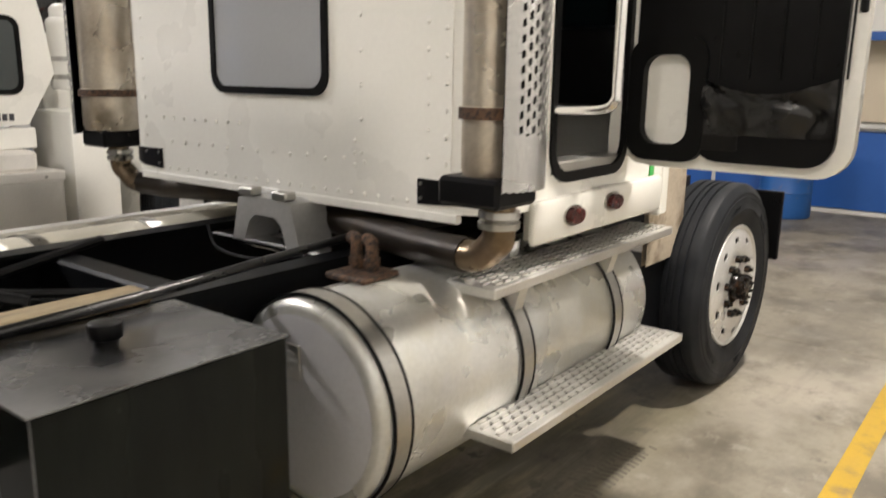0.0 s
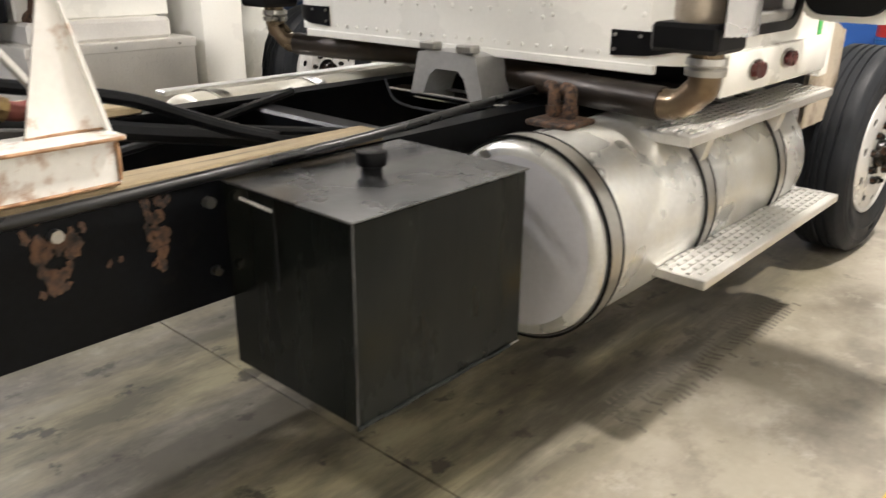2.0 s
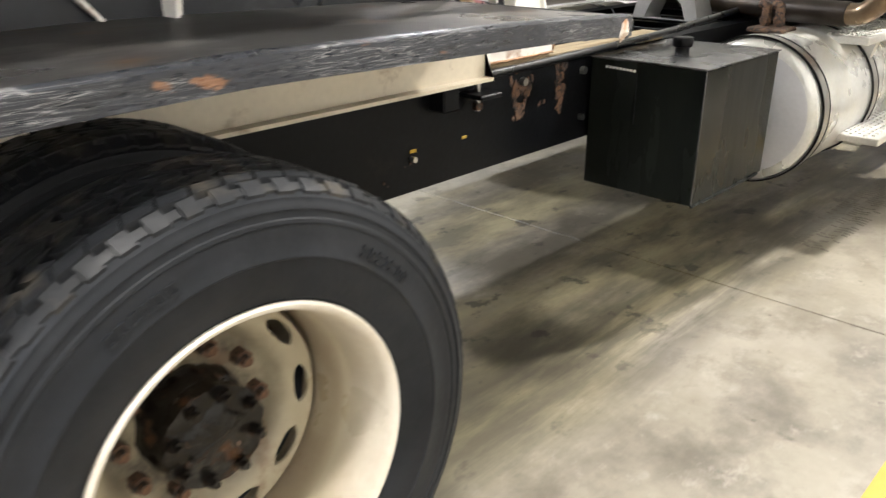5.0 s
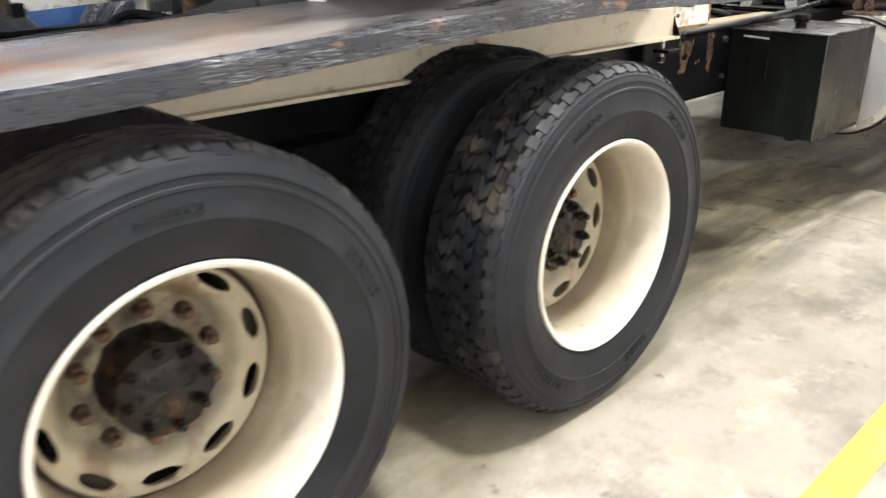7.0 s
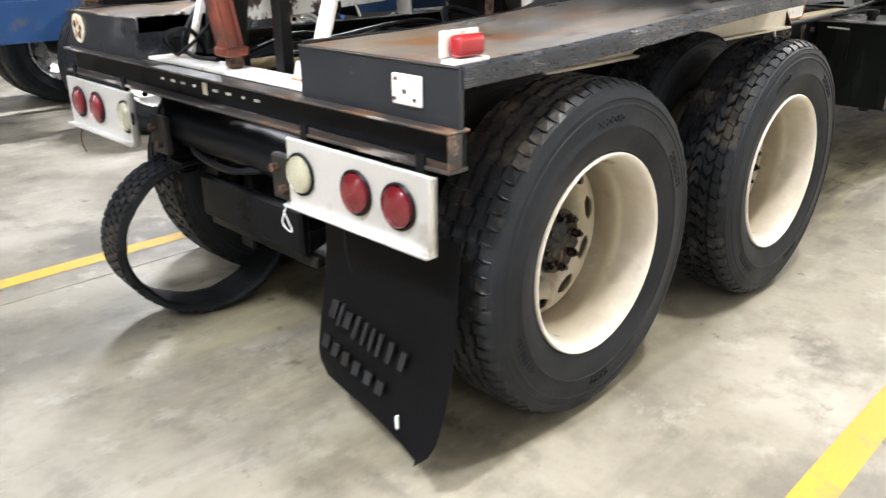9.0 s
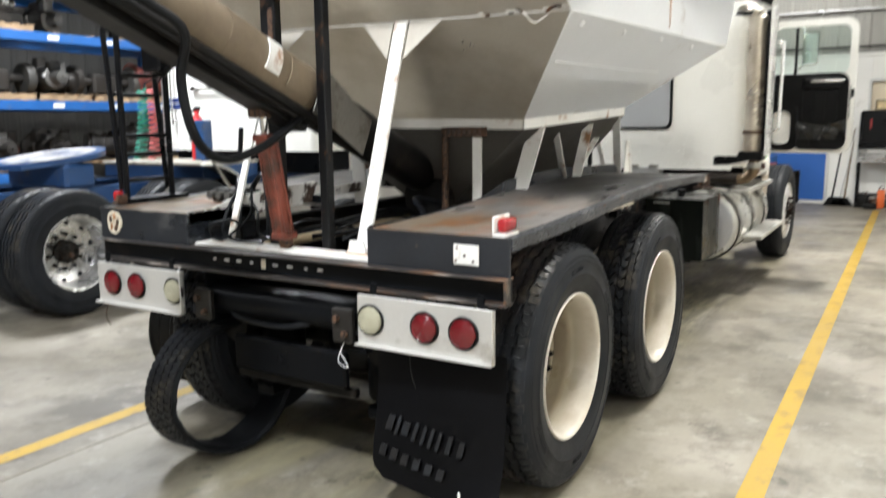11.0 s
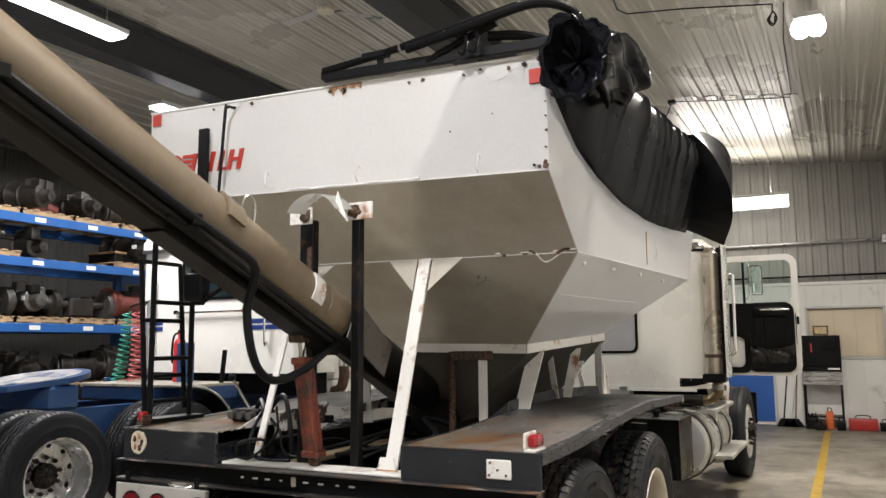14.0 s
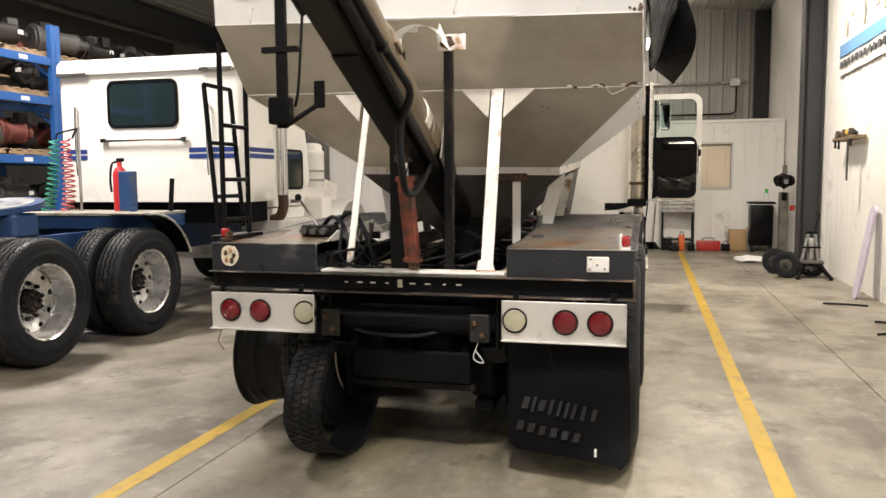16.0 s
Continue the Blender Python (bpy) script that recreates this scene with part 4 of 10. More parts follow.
# frame rails as channels
for s in (1, -1):
    xo = CX + s * 0.45
    bm = bmesh.new()
    prism(bm, [(xo, 0.617), (xo, 0.925), (xo - s * 0.09, 0.925), (xo - s * 0.09, 0.913), (xo - s * 0.012, 0.913), (xo - s * 0.012, 0.629), (xo - s * 0.09, 0.629), (xo - s * 0.09, 0.617)], "Y", 0.06, 8.1)
    part("frame_rail", bm, BLACK, truck, "black painted steel frame rail with rust patches")
for y in (0.35, 1.3, 2.6, 3.5, 4.45, 5.6):
    part("crossmember", B(CX - 0.44, CX + 0.44, y - 0.05, y + 0.05, 0.66, 0.9, 0.01), BLACK, truck)
# bolts on the rail side
for by, bz, r in ((3.716, 0.872, 0.014), (3.72, 0.70, 0.012), (3.367, 0.879, 0.014), (2.85, 0.72, 0.009), (2.55, 0.70, 0.009)):
    part("rail_bolt", C((CX + 0.44, by, bz), (CX + 0.468, by, bz), r, 8), STRAP, truck)
# rust patches scabbed on the rail
SCAB = mat("dark_flaking_rust", (0.085, 0.043, 0.022), 0.75, 0.05, vary=0.7, scale=25, stain=(0.012, 0.01, 0.009), stain_amount=0.5, stain_scale=45, bump=0.6)
def rust_patch(corners, count, seed, size=0.013):
    """Many small flakes inside a four-cornered area of the rail side, (y, z)."""
    rnd = random.Random(seed)
    bm = bmesh.new()
    for k in range(count):
        a, b = rnd.random(), rnd.random()
        if noise.noise((a * 4, b * 4, seed)) < -0.12:
            continue
        p = [(corners[0][i] * (1 - a) + corners[1][i] * a) * (1 - b) + (corners[3][i] * (1 - a) + corners[2][i] * a) * b for i in (0, 1)]
        q = size * rnd.uniform(0.35, 1.1)
        poly = [(p[0] + q * rnd.uniform(0.5, 1.2) * math.cos(t * math.pi / 4.5), p[1] + q * rnd.uniform(0.6, 1.6) * math.sin(t * math.pi / 4.5)) for t in range(9)]
        prism(bm, poly, "X", CX + 0.4495, CX + 0.451 + 0.0018 * rnd.random())
    return tagged(part("rust_scab", bm, SCAB, truck, "", None, 0), "flaking rust patch", kind="stuff")


rust_patch(((3.30, 0.92), (3.45, 0.915), (3.365, 0.765), (3.335, 0.765)), 120, 1)
rust_patch(((3.55, 0.915), (3.62, 0.905), (3.60, 0.74), (3.57, 0.74)), 60, 2)
rust_patch(((3.31, 0.752), (3.50, 0.790), (3.50, 0.796), (3.31, 0.76)), 26, 7, 0.008)
rust_patch(((2.4, 0.70), (2.9, 0.72), (2.9, 0.66), (2.4, 0.64)), 14, 9, 0.006)
part("paint_mark", B(CX + 0.449, CX + 0.4525, 3.072, 3.094, 0.738, 0.747, 0.001), YELLOW, truck, "small yellow paint mark")
part("paint_mark", B(CX + 0.449, CX + 0.4525, 2.845, 2.869, 0.738, 0.748, 0.001), YELLOW, truck, "small yellow paint mark")
# air line and hose along the rail top, wooden sill
AIRLINE = mat("glossy_air_line", (0.006, 0.0065, 0.0075), 0.28, spec=0.5, vary=0.2, bump=0.04)
SILL = mat("pale_timber_sill", (0.35, 0.275, 0.165), 0.75, vary=0.35, scale=4, fine=50, stretch=(8, 0.6, 8), bump=0.5, stain=(0.10, 0.075, 0.045), stain_amount=0.3, stain_scale=5)
part("air_line", T(smooth_path([(0.565, 2.95, 0.935), (0.56, 3.5, 0.94), (0.55, 4.2, 0.955), (0.52, 4.75, 0.975), (0.42, 5.3, 0.97)]), 0.014, 12), AIRLINE, truck, "black rubber air line along the rail")
part("timber_sill", B(0.43, 0.53, 0.2, 4.28, 0.927, 0.957, 0.006), SILL, truck, "weathered wooden sill on the rail")
part("timber_sill", B(-0.39, -0.29, 0.2, 4.0, 0.927, 0.957, 0.006), SILL, truck, "weathered wooden sill on the rail")

# axles, hubs and suspension
for ay in (0.617, 1.85):
    part("axle", C((CX - 0.95, ay, 0.51), (CX + 0.95, ay, 0.51), 0.075, 16), DARKSTEEL, truck, "rear axle tube")
    bm = bmesh.new()
    bmesh.ops.create_uvsphere(bm, u_segments=20, v_segments=12, radius=0.19)
    for v in bm.verts:
        v.co = Vector((v.co.x * 0.9 + CX, v.co.y * 0.75 + ay, v.co.z + 0.5))
    part("differential", bm, DARKSTEEL, truck, "round differential housing")
    for s in (-1, 1):
        part("brake_drum", C((CX + s * 0.50, ay, 0.51), (CX + s * 0.70, ay, 0.51), 0.205, 28), DARKSTEEL, truck)
        part("brake_chamber", C((CX + s * 0.42, ay - 0.22, 0.60), (CX + s * 0.42, ay - 0.42, 0.60), 0.08, 18), DARKSTEEL, truck)
for s in (-1, 1):
    part("air_spring", C((CX + s * 0.33, 0.42, 0.30), (CX + s * 0.33, 0.42, 0.66), 0.115, 22, 0.03), BLACK, truck, "black rubber air spring")
    part("spring_beam", B(CX + s * 0.33 - 0.05, CX + s * 0.33 + 0.05, 0.28, 0.72, 0.24, 0.30, 0.01), BLACK, truck)
    part("shock_absorber", C((CX + s * 0.46, 0.36, 0.26), (CX + s * 0.47, 0.30, 0.74), 0.032, 14, 0.006), BLACK, truck)
for s in (-1, 1):
    xa = CX + s * 0.52
    bm = bmesh.new()
    for k in range(5):
        h = 0.5 - k * 0.1
        prism(bm, [(1.3 + u * h * 1.35, 0.62 - k * 0.016 + (u * u) * 0.05 - d) for u in [i / 4 - 1 for i in range(9)] for d in (0,)] + [(1.3 + u * h * 1.35, 0.605 - k * 0.016 + (u * u) * 0.05) for u in [1 - i / 4 for i in range(9)]], "X", xa - 0.045, xa + 0.045)
    part("leaf_spring", bm, DARKSTEEL, truck, "black leaf spring pack")
    part("spring_hanger", prism(bmesh.new(), [(1.2, 0.82), (1.40, 0.82), (1.34, 0.60), (1.31, 0.57), (1.29, 0.57), (1.26, 0.60)], "X", xa - 0.05, xa + 0.05), BLACK, truck)
    part("spring_hanger", B(xa - 0.05, xa + 0.05, 0.1, 0.2, 0.55, 0.82, 0.02), BLACK, truck)

# wheels: right side complete, left rear outer rim without a tyre
for ay, kind, turn, wx in ((1.85, "block", 17, 1.078), (0.617, "worn", -4, 1.06)):
    wheel(truck, wx, ay, 0.516, kind, "steel", "rear", 1, turn, label="cream painted deep-dish steel wheel with greasy hub")
    wheel(truck, 0.69, ay, 0.516, kind, "steel", None, -1, turn, label="inner dual wheel")
wheel(truck, -0.575, 0.617, 0.516, "block", "steel", None, 1)
wheel(truck, -0.90, 1.85, 0.516, "block", "steel", "rear", -1)
wheel(truck, -0.575, 1.85, 0.516, "block", "steel", None, 1)
bm = bmesh.new()
lathe(bm, [(-0.13, 0.30), (-0.126, 0.314), (-0.118, 0.312), (-0.112, 0.298), (-0.098, 0.290), (-0.085, 0.294), (-0.078, 0.286), (-0.05, 0.276), (-0.044, 0.282), (-0.036, 0.276), (0.0, 0.270), (0.03, 0.272), (0.036, 0.279), (0.046, 0.279), (0.052, 0.288), (0.08, 0.288), (0.088, 0.296), (0.1, 0.29), (0.114, 0.312), (0.126, 0.31), (0.128, 0.3), (0.1, 0.27), (0.1, 0.16), (0.085, 0.16), (0.085, 0.255), (-0.1, 0.258)], 60, closed=True)
bare = mesh_of(bm, "bare_rim", 40)
part("bare_rim", bare, DARKSTEEL, truck, "black steel rim without a tyre", Matrix.Translation((-0.89, 0.62, 0.43)) @ Matrix.Diagonal((1.5, 1.08, 1.08, 1)))

# front axle and steer wheel
wheel(truck, 1.04, 7.08, 0.516, "rib", "alloy", "front", 1, 9, nut_s=0.122, nut_r=0.143, label="polished aluminium steer wheel", yaw=-2)
wheel(truck, -0.90, 7.08, 0.516, "rib", "alloy", "front", -1, 0, nut_s=0.122, nut_r=0.143, label="polished aluminium steer wheel")
part("axle", C((CX - 0.9, 7.08, 0.45), (CX + 0.9, 7.08, 0.45), 0.06, 12), DARKSTEEL, truck)

# black tool tank beside the rail
bm = B(0.535, 0.985, 3.752, 4.332, 0.445, 0.918, 0.004)
tank = part("hydraulic_tank", bm, BOXBLACK, truck, "square black welded steel hydraulic tank")
part("top_plate", B(0.53, 0.99, 3.746, 4.338, 0.918, 0.923, 0.0015), BOXTOP, tank, "black top plate with a grey reflection painted in")
part("filler_cap", C((0.745, 4.03, 0.922), (0.745, 4.03, 0.945), 0.026, 20), PLASTIC, tank)
bm = C((0.745, 4.03, 0.943), (0.745, 4.03, 0.978), 0.037, 20, 0.004)
part("filler_cap", bm, PLASTIC, tank, "ribbed black plastic filler cap")
part("weld_bead", T(smooth_path([(0.987, 3.75 + 0.06 * k, 0.446 + 0.002 * math.sin(k * 2.2)) for k in range(10)], 3), 0.006, 6), BOXBLACK, tank)
part("door_seam", B(0.729, 0.732, 3.7495, 3.753, 0.70, 0.885, 0), BOXTOP, tank)
# thin pale strips put in for the highlights on the tank's worn edges
for a, b in (((0.985, 3.7525, 0.45), (0.985, 3.7525, 0.917)), ((0.54, 3.7465, 0.9225), (0.988, 3.7465, 0.9225)), ((0.9885, 3.75, 0.922), (0.9885, 4.335, 0.922)), ((0.986, 3.755, 0.4465), (0.986, 4.33, 0.4465))):
    part("worn_edge", T([a, b], 0.0018, 6), BOXTOP if a[2] > 0.6 or b[2] > 0.6 else STRAP, tank, "worn edge with its highlight laid on as a strip")
for k in range(9):
    part("stencil_bar", B(0.60 + k * 0.014, 0.61 + k * 0.014, 3.7505, 3.752, 0.886 - 0.0005 * k, 0.894 - 0.0005 * k, 0), WHITEPLATE, tank)
part("drain_plug", C((0.85, 3.85, 0.415), (0.85, 3.85, 0.445), 0.03, 14), DARKSTEEL, tank)

# fuel tank, straps, steps
TX, TZ, TRAD, TY0, TY1 = 0.80, 0.625, 0.300, 4.54, 6.15
bm = bmesh.new()
prof = [(TY0 - 0.002, 0.002), (TY0 - 0.001, TRAD - 0.06), (TY0 + 0.004, TRAD - 0.025), (TY0 + 0.018, TRAD - 0.006), (TY0 + 0.035, TRAD)]
prof = prof + [(TY1 + TY0 - s, r) for s, r in reversed(prof)]
lathe(bm, prof, 72, "Y")
for v in bm.verts:
    v.co += Vector((TX, 0, TZ))
fuel = part("fuel_tank", bm, ALU, truck, "dull brushed aluminium round fuel tank", None, 50)
bm = bmesh.new()
lathe(bm, [(TY0 - 0.004, 0.002), (TY0 - 0.0035, TRAD - 0.05), (TY0 - 0.001, TRAD - 0.042)], 72, "Y")
for v in bm.verts:
    v.co += Vector((TX, 0, TZ))
part("end_cap", bm, TANKEND, fuel, "dull pale aluminium tank end")
for sy in (4.605, 5.21, 5.85):
    bm = bmesh.new()
    lathe(bm, [(sy - 0.036, TRAD + 0.002), (sy - 0.036, TRAD + 0.006), (sy + 0.036, TRAD + 0.006), (sy + 0.036, TRAD + 0.002)], 72, "Y", True)
    lathe(bm, [(sy - 0.028, TRAD + 0.006), (sy - 0.028, TRAD + 0.010), (sy + 0.028, TRAD + 0.010), (sy + 0.028, TRAD + 0.006)], 72, "Y", True)
    for v in bm.verts:
        v.co += Vector((TX, 0, TZ))
    st = part("tank_strap", bm, STRAP, fuel, "bright steel strap on black rubber")
    for d in (-0.034, 0.034):
        bm = bmesh.new()
        lathe(bm, [(sy + d - 0.0035, TRAD + 0.004), (sy + d - 0.0035, TRAD + 0.0115), (sy + d + 0.0035, TRAD + 0.0115), (sy + d + 0.0035, TRAD + 0.004)], 72, "Y", True)
        for v in bm.verts:
            v.co += Vector((TX, 0, TZ))
        part("strap_rubber", bm, SEAL, fuel, "black rubber strip")
part("maker_plate", B(0.70, 0.80, TY0 - 0.008, TY0 - 0.004, 0.70, 0.80, 0.002), STEPALU, fuel, "stamped aluminium plate")
for k, w in enumerate((0.06, 0.07, 0.05)):
    part("stamp_bar", B(0.72, 0.72 + w, TY0 - 0.0095, TY0 - 0.008, 0.77 - k * 0.022, 0.777 - k * 0.022, 0), ALU, fuel)
# rusty fittings on top of the tank
part("fitting_plate", B(0.66, 0.82, 4.76, 4.92, TZ + TRAD - 0.004, TZ + TRAD + 0.016, 0.006), RUSTY, fuel, "rusty flange plate")
for fx in (0.70, 0.76):
    part("elbow_fitting", T(smooth_path([(fx, 4.86, TZ + TRAD + 0.01), (fx, 4.86, TZ + TRAD + 0.07), (fx - 0.005, 4.865, TZ + TRAD + 0.10), (fx - 0.035, 4.87, TZ + TRAD + 0.105)]), 0.02, 10), RUSTY, fuel, "rusty brass elbow")
    part("hex_nut", C((fx, 4.86, TZ + TRAD + 0.028), (fx, 4.86, TZ + TRAD + 0.052), 0.027, 6), RUSTY, fuel)
bm = C((0.86, 5.42, TZ + TRAD - 0.03), (0.86, 5.42, TZ + TRAD + 0.045), 0.06, 28, 0.008)
part("fuel_cap", bm, CHROME, fuel, "chrome fuel filler cap")


def step(x0, x1, y0, y1, z, label):
    st = part("step", B(x0, x1, y0, y1, z - 0.034, z, 0.004), STEPALU, truck, label)
    rnd = random.Random(3)
    nx = int((x1 - x0) / 0.028)
    ny = int((y1 - y0) / 0.05)
    bm = bmesh.new()
    for i in range(nx):
        for k in range(ny):
            cx, cy = x0 + 0.02 + i * 0.028, y0 + 0.03 + k * 0.05 + (i % 2) * 0.025
            if cy < y1 - 0.025:
                box(bm, cx - 0.007, cx + 0.007, cy - 0.018, cy + 0.018, z - 0.001, z + 0.007)
    tagged(part("grip_teeth", bm, STEPALU, st, "", None, 20), "raised non-slip teeth", kind="stuff")
    bm = bmesh.new()
    for i in range(nx):
        for k in range(ny):
            cx, cy = x0 + 0.02 + i * 0.028, y0 + 0.055 + k * 0.05 + (i % 2) * 0.025
            if cy < y1 - 0.025:
                box(bm, cx - 0.0045, cx + 0.0045, cy - 0.009, cy + 0.009, z - 0.002, z + 0.0012)
    tagged(part("drain_slots", bm, DARKSTEEL, st, "", None, 0), "dark drain slots", kind="stuff")
    return st


step(1.04, 1.235, 4.93, 6.2, 0.505, "perforated aluminium lower cab step")
step(0.90, 1.09, 5.03, 6.38, 0.905, "perforated aluminium upper cab step")
for sy in (5.21, 5.85):
    bm = bmesh.new()
    prism(bm, [(0.93, 0.872), (1.08, 0.872), (1.06, 0.80), (1.02, 0.76), (0.98, 0.74)], "Y", sy - 0.025, sy + 0.025)
    part("step_bracket", bm, STEPALU, truck, "cast step bracket")
    bm = bmesh.new()
    prism(bm, [(1.05, 0.473), (1.2, 0.473), (1.09, 0.40), (0.98, 0.40)], "Y", sy - 0.03, sy + 0.03)
    part("step_bracket", bm, STEPALU, truck, "cast step bracket")
# left side tank, seen over the rails
bm = bmesh.new()
lathe(bm, prof, 48, "Y")
for v in bm.verts:
    v.co += Vector((-0.78, -0.12, TZ - 0.045))
part("fuel_tank", bm, mat("hazy_cream_aluminium", (0.74, 0.70, 0.58), 0.45, 0.15, vary=0.12, scale=4, stain=(0.5, 0.45, 0.34), stain_amount=0.3, stain_scale=4, bump=0.04), truck, "far side hazy aluminium fuel tank with a dented top", None, 50)
for sy in (4.56, 5.05, 5.7):
    bm = bmesh.new()
    lathe(bm, [(sy - 0.03, TRAD + 0.001), (sy - 0.03, TRAD + 0.008), (sy + 0.03, TRAD + 0.008), (sy + 0.03, TRAD + 0.001)], 48, "Y", True)
    for v in bm.verts:
        v.co += Vector((-0.78, 0, TZ - 0.045))
    part("tank_strap", bm, STRAP, truck, "steel strap round the far tank")

# pale valance and battery box on the far side of the chassis
part("side_step", B(-1.14, -1.06, 4.5, 6.3, 0.83, 0.85, 0.004), STEPALU, truck, "far side tread plate step")
part("side_beam", B(-0.62, -0.45, 2.2, 3.9, 0.925, 0.96, 0.006), CREAM, truck, "pale worn beam on the far rail")

# sleeper and cab
SY = 5.07
SX0, SX1 = CX - 0.97, CX + 0.97
ZB = 1.10


def cab_outline(x0, x1, y0, y1, r, k=7):
    """Plan of the sleeper, with rounded rear corners."""
    pts = [(x1, y1)]
    for j in range(k + 1):
        a = radians(-90 * j / k)
        pts.append((x1 - r + r * math.cos(a), y0 + r + r * math.sin(a)))
    for j in range(k + 1):
        a = radians(-90 - 90 * j / k)
        pts.append((x0 + r + r * math.cos(a), y0 + r + r * math.sin(a)))
    return pts + [(x0, y1)]


bm = bmesh.new()
outer = cab_outline(SX0, SX1, SY, 5.38, 0.15)
prism(bm, outer, "Z", ZB, 2.50)
sleeper = part("sleeper", bm, WHITE, truck, "white riveted aluminium sleeper box", None, 40)
bm = bmesh.new()
prism(bm, cab_outline(SX0 + 0.03, SX1 - 0.03, SY + 0.03, 6.3, 0.15), "Z", 2.50, 2.56)
part("roof", bm, WHITE, sleeper, "white cab roof")
# roof corner trim, bottom flange and corner steps
part("bottom_flange", B(SX0 + 0.12, SX1 - 0.12, SY - 0.006, SY + 0.02, ZB - 0.03, ZB, 0.003), WHITE, sleeper)
for s in (1, -1):
    bm = bmesh.new()
    pts = [(0.695, 0.0), (0.82, 0.0)] + [(0.82 + 0.15 * math.sin(radians(a)), 0.15 - 0.15 * math.cos(radians(a))) for a in (12, 24, 36, 48, 60, 72)]
    g = [[bm.verts.new((CX + s * (px + o * (0.5 if px > 0.83 else 0)), SY + py - o, z)) for o in (0.007, 0.0) for z in (ZB + 0.02 + 0.006 * i, ZB + 0.10)] for i, (px, py) in enumerate(pts)]
    for a, b in zip(g, g[1:]):
        bm.faces.new((a[0], a[1], b[1], b[0]))
        bm.faces.new((a[1], a[3], b[3], b[1]))
        bm.faces.new((a[0], a[2], b[2], b[0]))
    bm.faces.new((g[0][0], g[0][1], g[0][3], g[0][2]))
    bm.faces.new((g[-1][0], g[-1][1], g[-1][3], g[-1][2]))
    cb = part("corner_bracket", bm, PLASTIC, sleeper, "black bracket wrapped round the sleeper corner")
    for bx, bz in ((0.71, 0.085), (0.71, 0.04), (0.80, 0.085)):
        part("bracket_bolt", C((CX + s * bx, SY - 0.012, ZB + bz), (CX + s * bx, SY - 0.005, ZB + bz), 0.006, 8), STRAP, cb)
# rivets
bm = bmesh.new()
riv = []
for k in range(26):
    riv.append((SX0 + 0.2 + k * (1.54 / 25), ZB + 0.025))
for k in range(16):
    riv += [(SX0 + 0.17, 1.25 + k * 0.08), (SX1 - 0.17, 1.25 + k * 0.08), (SX1 - 0.24, 1.25 + k * 0.08 + 0.02)]
for k in range(13):
    riv.append((SX0 + 0.35 + k * 0.09, 1.235 + 0.004 * math.sin(k * 3)))
for k in range(8):
    riv.append((SX0 + 0.3 + k * 0.07, 1.33))
for k in range(7):
    riv += [(SX1 - 0.52, 1.26 + k * 0.11), (SX1 - 0.55, 1.22 + k * 0.04)] if k < 3 else [(SX1 - 0.52, 1.26 + k * 0.11)]
for rx, rz in riv:
    d = bmesh.ops.create_icosphere(bm, subdivisions=1, radius=0.009, matrix=Matrix.Translation((rx, SY, rz)) @ Matrix.Diagonal((1, 0.8, 1, 1)))
tagged(part("rivets", bm, WHITE, sleeper, "rows of dome rivets"), kind="stuff")
part("side_seam", B(SX1 - 0.152, SX1 - 0.146, SY - 0.004, SY, ZB + 0.11, 2.49, 0.001), WHITE, sleeper)
# rear window
win_o, win_i = rounded(-0.25, 0.375, 1.44, 2.08, 0.07), rounded(-0.225, 0.35, 1.465, 2.055, 0.055)
bm = ring_prism(bmesh.new(), win_o, win_i, "Y", SY - 0.014, SY + 0.004)
part("window_seal", bm, SEAL, sleeper, "black rubber window seal")
bm = prism(bmesh.new(), win_i, "Y", SY - 0.006, SY + 0.002)
part("window_pane", bm, GREYGLASS, sleeper, "grey screened rear window pane")

# cab sides round the open door
for s in (1, -1):
    xs = CX + s * 0.965
    bm = bmesh.new()
    lo, hi = min(xs, xs - s * 0.06), max(xs, xs - s * 0.06)
    ring_prism(bm, [(5.36, 0.985), (6.34, 0.985), (6.34, 2.5), (5.36, 2.5)], [(5.42, 1.2), (5.95, 1.2), (5.95, 2.42), (5.42, 2.42)], "X", lo, hi)
    part("cab_side", bm, WHITE, truck, "white cab side round the door opening")
    # unseen far door, added to keep light out of the cab
    if s < 0:
        part("far_door", B(lo + 0.01, hi - 0.01, 5.43, 5.94, 1.21, 2.41, 0.01), WHITE, truck, "closed far door")
    part("rocker_panel", B(min(xs, xs + s * 0.03), max(xs, xs + s * 0.03), 5.28, 6.30, 0.985, 1.13, 0.02, seg=2), WHITE, truck, "white rocker panel under the door")
for ly, lz in ((5.525, 1.06), (5.82, 1.075)):
    bm = C((CX + 0.99, ly, lz), (CX + 1.02, ly, lz), 0.028, 14)
    for v in bm.verts:
        v.co.y = ly + (v.co.y - ly) * 1.8
    lamp = part("side_marker", bm, AMBER, truck, "small oval red side marker lamp")
    bm = C((CX + 0.985, ly, lz), (CX + 1.003, ly, lz), 0.036, 14)
    for v in bm.verts:
        v.co.y = ly + (v.co.y - ly) * 1.75
    part("lamp_base", bm, STRAP, lamp)
part("cab_front", B(SX0, SX1, 6.34, 6.42, 0.95, 1.7, 0.01), WHITE, truck, "firewall of the cab")
part("headliner", B(SX0 + 0.06, SX1 - 0.06, 5.4, 6.3, 2.46, 2.49), VINYL, truck)
part("cab_floor", B(SX0 + 0.06, SX1 - 0.06, 5.4, 6.4, 1.0, 1.06), VINYL, truck)
part("windscreen_frame", B(SX0, SX1, 6.30, 6.36, 2.36, 2.5, 0.01), WHITE, truck)
